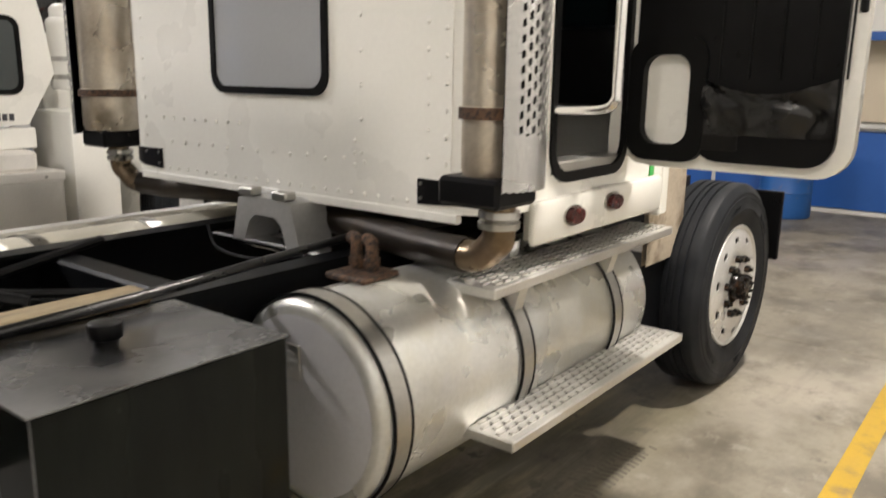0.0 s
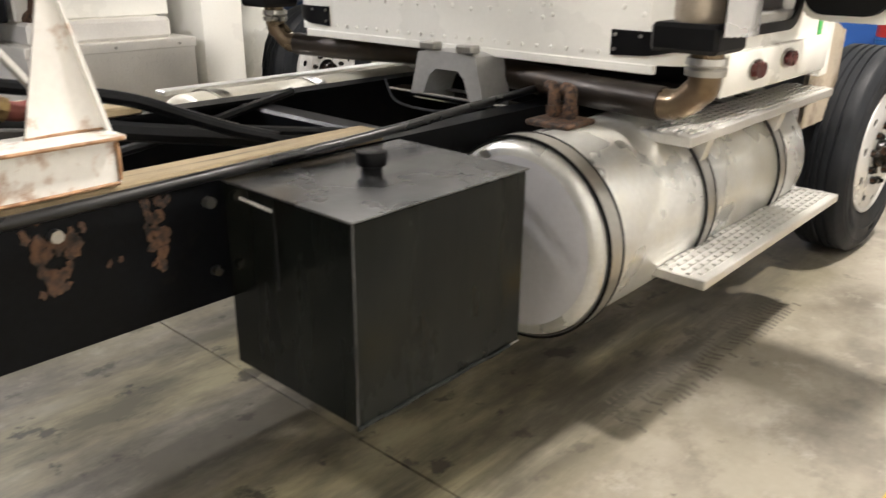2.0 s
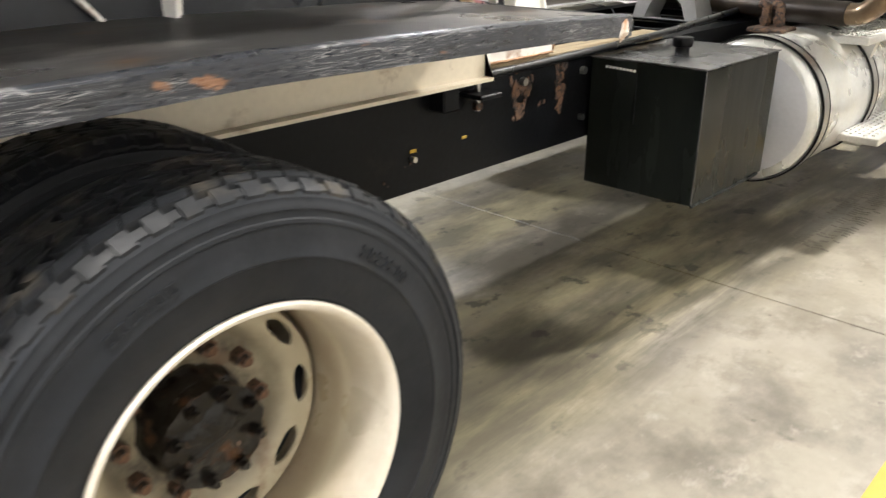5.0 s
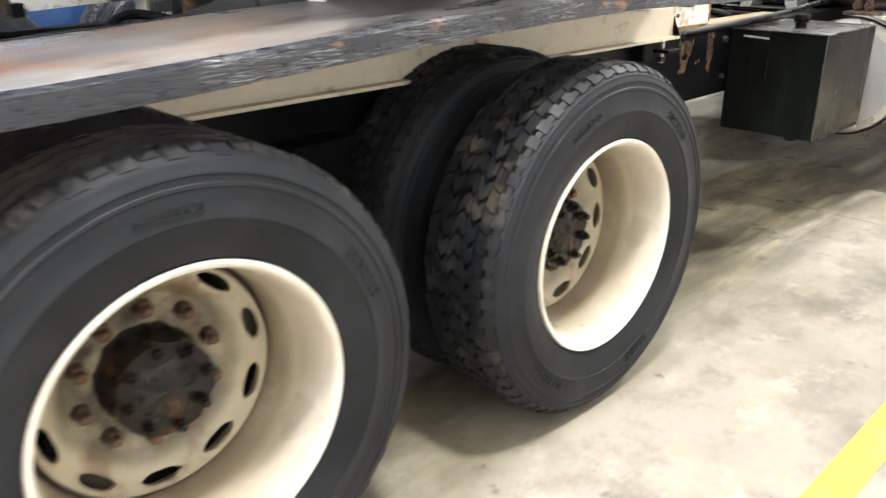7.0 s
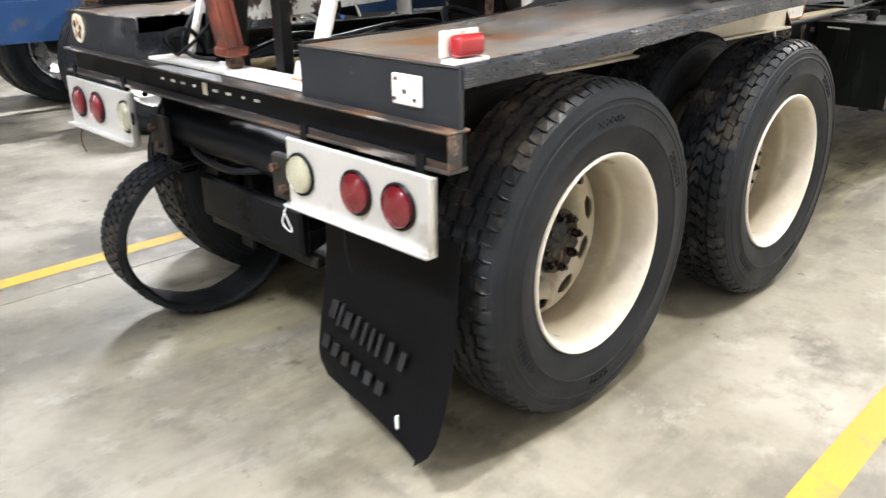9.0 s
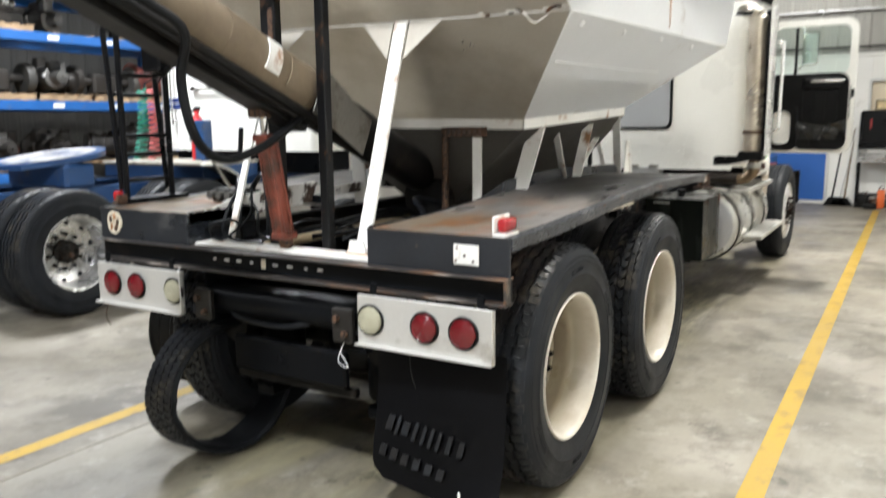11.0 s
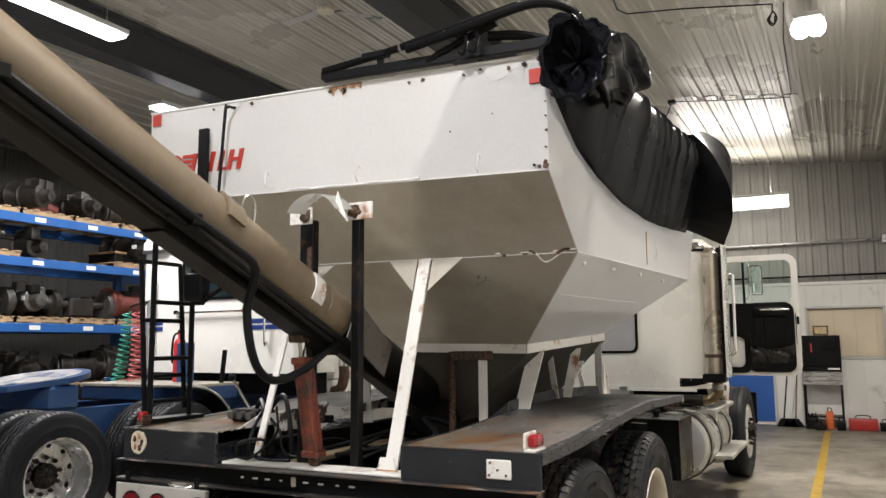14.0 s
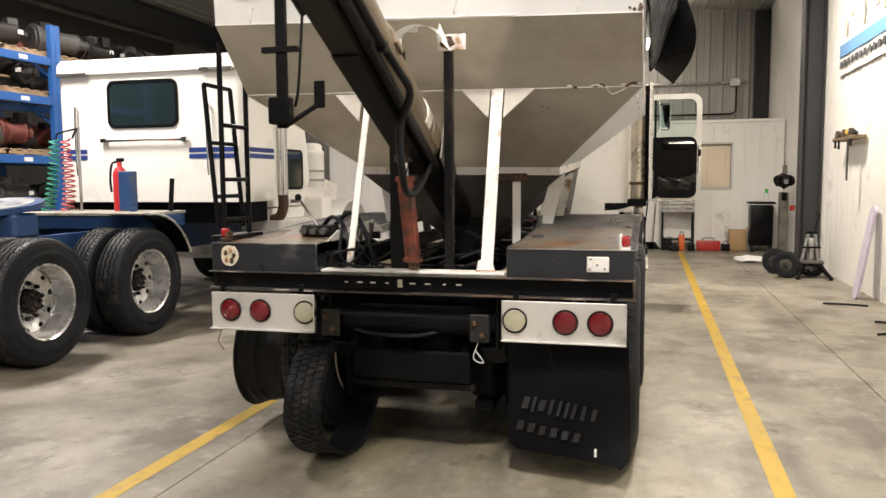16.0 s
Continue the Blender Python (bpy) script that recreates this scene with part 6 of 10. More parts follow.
# front bracket of the subframe with its gusset
bm = B(0.507, 0.535, 3.15, 3.515, 0.962, 1.058, 0.003)
fb = part("front_bracket", bm, LEGWHITE, hop, "white rust-streaked bracket plate")
part("bracket_lip", B(0.43, 0.56, 3.13, 3.525, 1.056, 1.066, 0.002), LEGWHITE, fb)
for pts in (((0.536, 3.15, 0.963), (0.536, 3.3, 0.961), (0.536, 3.51, 0.963)), ((0.475, 3.36, 1.068), (0.476, 3.44, 1.069), (0.475, 3.525, 1.068)), ((0.537, 3.512, 0.97), (0.537, 3.514, 1.02), (0.537, 3.512, 1.05)), ((0.56, 3.14, 1.061), (0.561, 3.3, 1.061), (0.56, 3.52, 1.061)), ((0.476, 3.525, 1.07), (0.476, 3.49, 1.2), (0.476, 3.456, 1.37))):
    part("rust_line", T(smooth_path(pts, 4), 0.0042, 6), RUSTRUN, fb, "rust bleeding from a joint")
part("bracket_bolt", C((0.533, 3.24, 1.01), (0.54, 3.24, 1.01), 0.009, 8), RUSTY, fb)
part("bracket_end", B(0.44, 0.535, 3.505, 3.515, 0.962, 1.056, 0.002), LEGWHITE, fb)
gus = part("upright_gusset", sheet(bmesh.new(), ((0.47, 3.36, 1.066), (0.47, 3.525, 1.066), (0.47, 3.452, 1.38), (0.47, 3.436, 1.38)), 0.008), LEGWHITE, hop, "tapering white gusset plate with rusty foot")
part("gusset_flange", sheet(bmesh.new(), ((0.44, 3.525, 1.066), (0.50, 3.525, 1.066), (0.485, 3.454, 1.38), (0.455, 3.454, 1.38)), 0.008), LEGWHITE, gus)
part("chipped_block", B(0.50, 0.568, 3.045, 3.155, 0.945, 1.085, 0.012, seg=2), LEGWHITE, hop, "chipped white steel block with rust")
part("upright_gusset", sheet(bmesh.new(), ((-0.33, 3.36, 1.066), (-0.33, 3.525, 1.066), (-0.33, 3.452, 1.38), (-0.33, 3.436, 1.38)), 0.008), LEGWHITE, hop, "tapering white gusset plate with rusty foot")
part("far_bracket", B(-0.36, -0.33, 3.10, 3.515, 0.962, 1.066, 0.003), LEGWHITE, hop, "white rust-streaked bracket plate")
for bx in (0.30, -0.16):
    part("brace_bar", B(-0.018, 0.018, -0.006, 0.006, 0, 0.62, 0.002, Matrix.Translation((bx, 3.475, 1.11)) @ pose(0, 0, 0, 35, 0, 0)), LEGWHITE, hop, "white flat brace")
part("stay_channel", sheet(bmesh.new(), ((0.30, 3.20, 1.08), (0.30, 3.44, 1.045), (0.30, 3.44, 0.99), (0.30, 3.20, 1.03)), 0.05), CASTALU, hop, "grimy grey channel")
BRASS = mat("brass", (0.34, 0.24, 0.11), 0.4, 0.8, vary=0.4, scale=30, bump=0.3, stain=(0.12, 0.07, 0.03), stain_amount=0.3, stain_scale=40)
part("black_pipe", T(smooth_path([(0.22, 2.7, 1.17), (0.25, 3.0, 1.14), (0.25, 3.21, 1.122), (0.25, 3.345, 1.11)]), 0.021, 12), HOSE, hop, "black hydraulic pipe")
part("black_pipe", T([(0.25, 3.26, 0.96), (0.25, 3.262, 1.8)], 0.017, 10), HOSE, hop, "black upright pipe")
bf = part("brass_fitting", T(smooth_path([(0.25, 3.335, 1.11), (0.25, 3.36, 1.108), (0.25, 3.385, 1.10), (0.25, 3.41, 1.09)]), 0.028, 10), BRASS, hop, "brass pipe elbow")
part("brass_nut", C((0.25, 3.378, 1.10), (0.25, 3.378, 1.152), 0.016, 6), BRASS, bf)
part("brass_nut", C((0.25, 3.345, 1.11), (0.25, 3.36, 1.108), 0.034, 6), BRASS, bf)
part("rusty_pipe", T(smooth_path([(0.25, 3.40, 1.092), (0.25, 3.44, 1.083), (0.24, 3.48, 1.088), (0.15, 3.52, 1.09)]), 0.022, 12), REDIRON, hop, "rusty red pipe")
part("black_pipe", T(smooth_path([(-0.05, 3.35, 1.13), (0.1, 3.73, 1.06), (0.22, 3.87, 1.005), (0.3, 3.95, 0.972), (0.37, 4.04, 0.945)]), 0.019, 10), HOSE, hop, "black hose dropping to the rail")
part("black_pipe", T([(0.30, 3.95, 0.974), (0.42, 4.25, 0.94)], 0.012, 8), HOSE, hop)
part("u_bolt_clamp", B(0.50, 0.58, 2.93, 3.0, 0.85, 1.08, 0.006), BLACK, hop, "black clamp over the rail")
cy = 3.10
bm = C((0.56, cy, 0.83), (0.56, cy, 0.96), 0.009, 8)
clamp = part("clamp_bolt", bm, STRAP, hop, "threaded clamp bolt")
part("clamp_plate", B(0.50, 0.62, cy - 0.05, cy + 0.05, 0.875, 0.89, 0.003), BLACK, clamp)
part("clamp_nut", C((0.56, cy, 0.835), (0.56, cy, 0.855), 0.017, 6), RUSTY, clamp)

CHIPPED = mat("chipped_white_paint", (0.72, 0.7, 0.65), 0.5, vary=0.1, stain=(0.05, 0.03, 0.02), stain_amount=0.55, stain_scale=9, stain_sharp=0.02, bump=0.15)
# decks: arched plate with a folded edge, rear box end
PROF = [(0.03, 1.128), (0.45, 1.136), (0.8, 1.153), (1.13, 1.173), (1.6, 1.192), (1.93, 1.199), (2.4, 1.189), (2.65, 1.184), (2.93, 1.171)]


def deck_z(y):
    for (a, za), (b, zb) in zip(PROF, PROF[1:]):
        if y <= b:
            return za + (zb - za) * (y - a) / (b - a)
    return PROF[-1][1]


for s, xi, xo in ((1, 0.566, 1.171), (-1, -0.43, -1.034)):
    ys = [0.03 + (2.93 - 0.03) * k / 40 for k in range(41)]
    up = 0.006 if s < 0 else 0.0
    bm = bmesh.new()
    g = [[bm.verts.new((xi + (xo - xi) * i / 8, y, deck_z(y) + up + 0.003 * noise.noise((i * 0.5, y * 2, 3)))) for i in range(9)] for y in ys]
    for j in range(40):
        for i in range(8):
            bm.faces.new((g[j][i], g[j][i + 1], g[j + 1][i + 1], g[j + 1][i]))
    bmesh.ops.solidify(bm, geom=bm.faces, thickness=0.005)
    deck = part("deck_plate", bm, DECKTOP, hop, "worn black and rust-brown deck plate", None, 30)
    # outer folded edge
    bm = bmesh.new()
    th = 0.010
    g = [[bm.verts.new((xo + s * a, y + (0.004 if y > 2.9 else 0), deck_z(y) + up + h)) for a, h in ((-0.03, 0.004), (0.0, 0.004), (0.006, 0.0), (0.007 + 0.002 * noise.noise((0, y * 9, 1)), -0.02), (0.006, -0.044), (-0.012, -0.046), (-0.012, 0.0))] for y in ys]
    for j in range(40):
        for i in range(7):
            bm.faces.new((g[j][i], g[j][(i + 1) % 7], g[j + 1][(i + 1) % 7], g[j + 1][i]))
    bm.faces.new(g[0])
    bm.faces.new(g[-1][::-1])
    part("deck_edge", bm, DECKEDGE, deck, "black cracked paint on the folded deck edge", None, 40)
    # inner upstand
    def rise(y, s=s):
        if s > 0:
            return 0.004 + 0.052 * min(1, max(0, (y - 0.95) / 0.25))
        return 0.004 + (0.05 + 0.006 * noise.noise((y * 4, 0, 0))) * min(1, max(0, (y - 0.2) / 0.1)) * min(1, max(0, (1.0 - y) / 0.1))
    bm = bmesh.new()
    g = [[bm.verts.new((xi + s * a, y, deck_z(y) + up + h)) for a, h in ((0, -0.05), (0, rise(y)), (0.006, rise(y)), (0.006, -0.05))] for y in ys]
    for j in range(40):
        for i in range(4):
            bm.faces.new((g[j][i], g[j][(i + 1) % 4], g[j + 1][(i + 1) % 4], g[j + 1][i]))
    bm.faces.new(g[0])
    bm.faces.new(g[-1][::-1])
    part("deck_upstand", bm, DECKEND if s > 0 else CHIPPED, deck, "worn slate-black inner upstand of the deck" if s > 0 else "chipped white inner upstand of the deck", None, 30)
    # front edge and rear end box
    part("deck_front", B(min(xi, xo), max(xi, xo), 2.925, 2.936, 1.12, 1.172, 0.003), DECKEDGE, deck)
    if s > 0:
        part("torn_corner", bunch_of(xo + 0.002, 2.902, 1.145, 0.009, 0.02, 0.024, 5), LEGWHITE, deck, "chipped white and rusty lump at the deck corner")
    part("deck_end", B(min(xi, xo), max(xi, xo), 0.02, 0.036, 0.985, 1.128 + up, 0.004), DECKEND, deck, "slate-black worn rear end of the deck")
    part("worn_edge", T([(min(xi, xo) + 0.003, 0.0205, 1.1285 + up), ((xi + xo) / 2, 0.0195, 1.129 + up), (max(xi, xo) - 0.003, 0.0205, 1.1285 + up)], 0.0042, 6), CAP, deck, "paint worn to rusty steel along the edge")
    part("deck_end_side", B(min(xi, xi + s * 0.008), max(xi, xi + s * 0.008), 0.03, 0.45, 0.985, 1.14, 0.003), DECKEND, deck)
    if s < 0:
        part("deck_end_side", B(xo, xo + 0.008, 0.03, 0.30, 0.99, 1.14, 0.003), DECKEND, deck)
    # cross supports under the deck
    for y in (0.9, 1.6, 2.3, 2.85):
        part("deck_support", B(min(CX + s * 0.46, xo - s * 0.05), max(CX + s * 0.46, xo - s * 0.05), y - 0.02, y + 0.02, deck_z(y) - 0.055, deck_z(y) - 0.012, 0.003), BLACK, deck)
plate = part("reflector_plate", B(0.952, 1.055, 0.010, 0.0195, 1.025, 1.099, 0.004), WHITEPLATE, hop, "white plate with rusty screw holes on the deck end")
for hx, hz in ((0.97, 1.087), (1.0, 1.06), (0.965, 1.04), (1.035, 1.042)):
    part("plate_screw", C((hx, 0.006, hz), (hx, 0.014, hz), 0.005, 8), RUSTY, plate)
rnd = random.Random(64)
bm = prism(bmesh.new(), [(-0.925 + (0.048 + 0.01 * rnd.random()) * math.cos(k * math.pi / 9), 1.07 + (0.05 + 0.01 * rnd.random()) * math.sin(k * math.pi / 9)) for k in range(18)], "Y", 0.012, 0.0195)
disc = part("worn_disc", bm, CREAM, hop, "chipped cream disc eaten by rust")
for a in range(5):
    c = Vector((-0.925 + 0.026 * math.cos(a * 1.3), 0.011, 1.07 + 0.03 * math.sin(a * 1.3)))
    part("rust_blot", bunch_of(c.x, c.y, c.z, 0.011, 0.003, 0.015, a), RUSTRUN if a % 2 else RUSTY, disc)


def marker(x, y, z, e, base=None, k=1.0):
    """A side marker lamp that faces outwards on its plate."""
    bm = bmesh.new()
    box(bm, min(x, x + e * 0.05), max(x, x + e * 0.05), y - 0.056 * k, y + 0.056 * k, z - 0.028, z - 0.014, 0.003)
    box(bm, min(x, x + e * 0.01), max(x, x + e * 0.01), y - 0.062 * k, y + 0.062 * k, z - 0.014, z + (0.046 if k == 1 else 0.02), 0.003)
    mk = part("marker_bracket", bm, base or LEGWHITE, hop, "marker lamp bracket with rust")
    bm = bmesh.new()
    box(bm, min(x + e * 0.01, x + e * 0.05), max(x + e * 0.01, x + e * 0.05), y - 0.046 * k, y + 0.046 * k, z - 0.012, z + 0.038, 0.014, seg=3)
    part("marker_lens", bm, MARKERRED, mk, "red marker lens")


marker(1.1, 0.085, 1.156, 1)
marker(-0.965, 0.10, 1.174, -1, RUSTY, 0.5)

# rear cross beam, lamp boards, flap
part("rear_beam", B(-1.03, 1.172, 0.025, 0.045, 0.905, 0.985, 0.003), BLACK, hop, "black rear cross beam")
part("beam_cap", B(-1.035, 1.175, -0.02, 0.05, 0.985, 0.992, 0.002), CAP, hop, "rusty worn steel cap of the beam")
part("beam_end", B(1.166, 1.175, -0.018, 0.025, 0.904, 0.985, 0.002), CAP, hop, "rusty end of the channel")
part("beam_lip", B(-1.035, 1.175, -0.02, 0.045, 0.894, 0.904, 0.002), CAP, hop)
# small white chips imitate light coming through the beam's slots
for k, hx in enumerate((-0.27, -0.19, -0.12, -0.05, 0.09, 0.17, 0.25, 0.33)):
    part("beam_hole", B(hx - 0.012 * (k % 3 > 0) - 0.004, hx + 0.012, 0.0215, 0.026, 0.942, 0.95, 0.001), WHITEPLATE, hop, "white chip standing in for light through a slot")
part("paint_scar", B(0.01, 0.035, 0.0215, 0.026, 0.925, 0.965, 0.001), CREAM, hop, "scraped paint spot")
part("white_sill", B(-0.42, 0.55, 0.052, 0.17, 0.992, 1.005, 0.003), LEGWHITE, hop, "white angle across the rear")


def lamp_board(x0, x1, z0, z1, lamps, label):
    bd = part("lamp_board", B(x0, x1, -0.035, -0.022, z0, z1, 0.004), PANELALU, hop, label)
    part("board_flange", B(x0, x1, -0.06, -0.022, z0 - 0.004, z0 + 0.004, 0.002), PANELALU, bd)
    part("board_flange", B(x1 - 0.006, x1, -0.05, -0.022, z0, z1, 0.002), PANELALU, bd)
    for lx, lens in lamps:
        lz = 0.79
        bm = bmesh.new()
        lathe(bm, [(-0.036, 0.061), (-0.042, 0.061), (-0.045, 0.058), (-0.043, 0.054), (-0.036, 0.053)], 36, "Y", True)
        for v in bm.verts:
            v.co += Vector((lx, 0, lz))
        part("grommet", bm, SEAL, bd, "black rubber grommet")
        bm = bmesh.new()
        lathe(bm, [(-0.034, 0.054), (-0.046, 0.052), (-0.052, 0.04), (-0.055, 0.02), (-0.056, 0.001)], 36, "Y")
        for k in range(5):
            r = 0.01 + k * 0.009
            lathe(bm, [(-0.0545 + 0.0012 * k, r), (-0.0565 + 0.0012 * k, r + 0.002), (-0.0545 + 0.0012 * k, r + 0.004)], 36, "Y")
        for v in bm.verts:
            v.co += Vector((lx, 0, lz))
        part("lamp_lens", bm, lens, bd, "round red tail lamp" if lens is REDLENS else "round clear reversing lamp")
    return bd


lamp_board(0.552, 1.14, 0.692, 0.885, ((1.02, REDLENS), (0.858, REDLENS), (0.617, CLEARLENS)), "bare aluminium tail lamp board")
lamp_board(-1.012, -0.418, 0.69, 0.882, ((-0.898, REDLENS), (-0.726, REDLENS), (-0.474, CLEARLENS)), "bare aluminium tail lamp board with a bent corner")
for x in (0.62, 1.08, -0.95, -0.5):
    part("board_hanger", B(x - 0.015, x + 0.015, -0.022, -0.012, 0.84, 0.93, 0.002), BLACK, hop)
for pts, material in ((((0.78, -0.02, 0.70), (0.79, -0.03, 0.62), (0.81, -0.03, 0.55)), SEAL), (((0.42, 0.05, 0.66), (0.40, 0.03, 0.58), (0.45, 0.03, 0.56), (0.41, 0.03, 0.62)), PAPER), (((-0.96, -0.02, 0.69), (-0.98, -0.03, 0.62), (-0.95, -0.03, 0.57)), RUSTY)):
    part("loose_wire", T(smooth_path(pts), 0.0022, 5), material, hop, "loose trailing lamp wire")
# mud flap, hanging and flared
bm = bmesh.new()
g = []
for j in range(19):
    q = j / 18
    row = []
    for i in range(11):
        s = i / 10
        z = 0.70 - q * (0.55 + 0.03 * s)
        x = 0.575 + s * (0.575 + 0.02 * q)
        if q > 0.93:
            x = min(max(x, 0.575 + (q - 0.93) * 0.6), 1.165 - (q - 0.93) * 0.6)
        y = 0.06 - 0.04 * q - 0.13 * (q ** 2) * s + 0.015 * math.sin(q * 5 + s * 4)
        row.append(bm.verts.new((x, y, z)))
    g.append(row)
for j in range(18):
    for i in range(10):
        bm.faces.new((g[j][i], g[j][i + 1], g[j + 1][i + 1], g[j + 1][i]))
bmesh.ops.solidify(bm, geom=bm.faces, thickness=0.009)
flap = part("mud_flap", bm, mat("flap_rubber", (0.006, 0.006, 0.007), 0.45, spec=0.2, vary=0.2, bump=0.15), hop, "black rubber mud flap with raised lettering", None, 40)
EMB = mat("flap_worn_emblem", (0.010, 0.012, 0.015), 0.4, vary=0.5, scale=14, bump=0.2, stain=(0.007, 0.007, 0.008), stain_amount=0.66, stain_scale=22)


def flap_y(x, z):
    s = (x - 0.575) / 0.585
    q = (0.70 - z) / (0.55 + 0.03 * s)
    return 0.06 - 0.04 * q - 0.13 * q * q * s + 0.015 * math.sin(q * 5 + s * 4) - 0.011


for x, w, z, h in [(0.665, 0.03, 0.378, 0.055), (0.705, 0.014, 0.376, 0.07), (0.745, 0.03, 0.376, 0.05), (0.79, 0.016, 0.374, 0.07), (0.83, 0.014, 0.372, 0.07), (0.865, 0.014, 0.37, 0.07), (0.90, 0.014, 0.368, 0.07), (0.945, 0.02, 0.365, 0.065), (0.995, 0.022, 0.36, 0.055)] + [(0.64 + k * 0.055, 0.03, 0.268 - 0.004 * k, 0.042) for k in range(6)]:
    bm = bmesh.new()
    z -= 0.02 * (x - 0.66) / 0.4
    sk = h * 0.25
    lo, hi = z - h / 2, z + h / 2
    c = [(x - w / 2 - sk / 2, flap_y(x, lo), lo), (x + w / 2 - sk / 2, flap_y(x, lo), lo), (x + w / 2 + sk / 2, flap_y(x, hi), hi), (x - w / 2 + sk / 2, flap_y(x, hi), hi)]
    part("raised_mark", sheet(bm, c, 0.004), EMB, flap, "", None, 0)
part("flap_tag", B(1.0, 1.01, flap_y(1.005, 0.175) - 0.001, flap_y(1.005, 0.175) + 0.006, 0.155, 0.195, 0.001), PAPER, flap)

# rear chassis clutter below the beam
part("rear_crossmember", C((-0.42, 0.14, 0.745), (0.5, 0.14, 0.745), 0.075, 18), BLACK, hop, "black round rear crossmember")
for hx in (-0.36, 0.43):
    part("tow_plate", B(hx - 0.05, hx + 0.05, 0.02, 0.05, 0.66, 0.80, 0.006), mat("tow_steel", (0.016, 0.014, 0.012), 0.5, 0.2, vary=0.3, bump=0.2) if hx < 0 else bpy.data.materials["tow_steel"], hop, "drilled steel tow plate")
    for a, b in ((-0.02, 0.76), (0.02, 0.70)):
        part("tow_bolt", C((hx + a, 0.0, b), (hx + a, 0.025, b), 0.014, 6), RUSTY, hop)
part("drawbar_box", B(-0.28, 0.36, 0.12, 0.16, 0.42, 0.58, 0.01), BLACK, hop, "black plate low between the rails")
part("low_bar", B(-0.3, 0.38, 0.16, 0.2, 0.37, 0.41, 0.006), DARKSTEEL, hop)
part("air_line_coil", T(smooth_path([(-0.3, 0.12, 0.72), (-0.2, 0.08, 0.68), (0.05, 0.06, 0.67), (0.2, 0.1, 0.69)]), 0.012, 8), HOSE, hop)

# red squares, logo shapes, scuffs on the rear panel
def rear_y(z):
    return 0.13 + (2.75 - z) * 0.02 - 0.0095


def rear_mark(name, pts, material, label):
    bm = bmesh.new()
    a = [bm.verts.new((x, rear_y(z) - 0.0015, z)) for x, z in pts]
    b = [bm.verts.new((x, rear_y(z) + 0.006, z)) for x, z in pts]
    n = len(pts)
    bm.faces.new(a)
    bm.faces.new(b[::-1])
    for i in range(n):
        bm.faces.new((a[i], a[(i + 1) % n], b[(i + 1) % n], b[i]))
    return part(name, bm, material, rear, label, None, 0)


for cx, cz in ((1.147, 2.632), (-1.0, 2.74)):
    rear_mark("red_reflector", [(cx - 0.028, cz - 0.03), (cx + 0.028, cz - 0.03), (cx + 0.028, cz + 0.03), (cx - 0.028, cz + 0.03)], REDDECAL, "square red reflector tape")
rnd = random.Random(58)
for k in range(11):
    cx = 0.12 + 0.017 * k + 0.006 * rnd.random()
    run = 0.012 + 0.035 * rnd.random() ** 2
    rear_mark("rust_run", [(cx - 0.008, 2.744), (cx + 0.009, 2.744), (cx + 0.004, 2.744 - run), (cx - 0.002, 2.744 - run)], RUSTRUN, "rust run below the bow")
lz0, lz1 = 2.445, 2.565


def lg(x0, x1, z0, z1):
    """A slanted bar of the emblem; the whole sinks slightly to the right."""
    f = lambda x, z: (x + (z - 2.5) * 0.25, z - (x + 0.66) * 0.03)
    rear_mark("emblem_bar", [f(x0, z0), f(x1, z0), f(x1, z1), f(x0, z1)], REDDECAL, "red emblem bar")


rear_mark("emblem_disc", [(-0.862 + 0.056 * math.cos(k * math.pi / 14), 2.478 + 0.056 * math.sin(k * math.pi / 14)) for k in range(28)], REDDECAL, "red emblem disc")
bm_w = rear_mark("emblem_cut", [(-0.895, 2.495), (-0.83, 2.495), (-0.83, 2.486), (-0.854, 2.486), (-0.866, 2.44), (-0.878, 2.44), (-0.866, 2.486), (-0.895, 2.486)], WHITEPLATE, "white figure on the disc")
for v in bm_w.data.vertices:
    v.co.y -= 0.003
for x0, x1, z0, z1 in [(-0.81, -0.735, 2.425 + k * 0.027, 2.441 + k * 0.027) for k in range(4)] + [(-0.80 + k * 0.062, -0.775 + k * 0.062, 2.425, 2.525) for k in range(1, 7)] + [(-0.72, -0.64, 2.51, 2.525), (-0.545, -0.50, 2.425, 2.44), (-0.47, -0.42, 2.47, 2.485)]:
    lg(x0, x1, z0, z1)
for cx, cz, r, sd in ((1.10, 2.69, 0.014, 3), (1.03, 2.685, 0.012, 4), (1.165, 2.70, 0.022, 5), (0.82, 2.69, 0.008, 6), (0.55, 2.70, 0.01, 8), (0.2, 2.72, 0.02, 9), (0.13, 2.725, 0.016, 10), (1.178, 2.27, 0.016, 11), (1.13, 2.26, 0.012, 12), (-0.35, 2.74, 0.012, 13), (1.182, 2.33, 0.008, 14), (1.186, 2.40, 0.011, 16), (1.18, 2.255, 0.022, 17), (1.15, 2.253, 0.016, 19), (1.184, 2.46, 0.007, 20), (1.185, 2.52, 0.006, 22), (0.62, 2.70, 0.012, 25), (0.9, 2.70, 0.007, 26), (-0.6, 2.745, 0.008, 28), (0.75, 2.45, 0.004, 29), (0.95, 2.50, 0.004, 31)):
    rnd = random.Random(sd)
    r *= 0.6 if cx > 1.12 else 0.85
    rear_mark("rust_chip", [(cx + r * (0.5 + 0.7 * rnd.random()) * math.cos(k * math.pi / 6), cz + r * (0.5 + 0.6 * rnd.random()) * math.sin(k * math.pi / 6)) for k in range(12)], RUSTY if sd % 3 else DARKSTEEL, "rust chip in the paint")
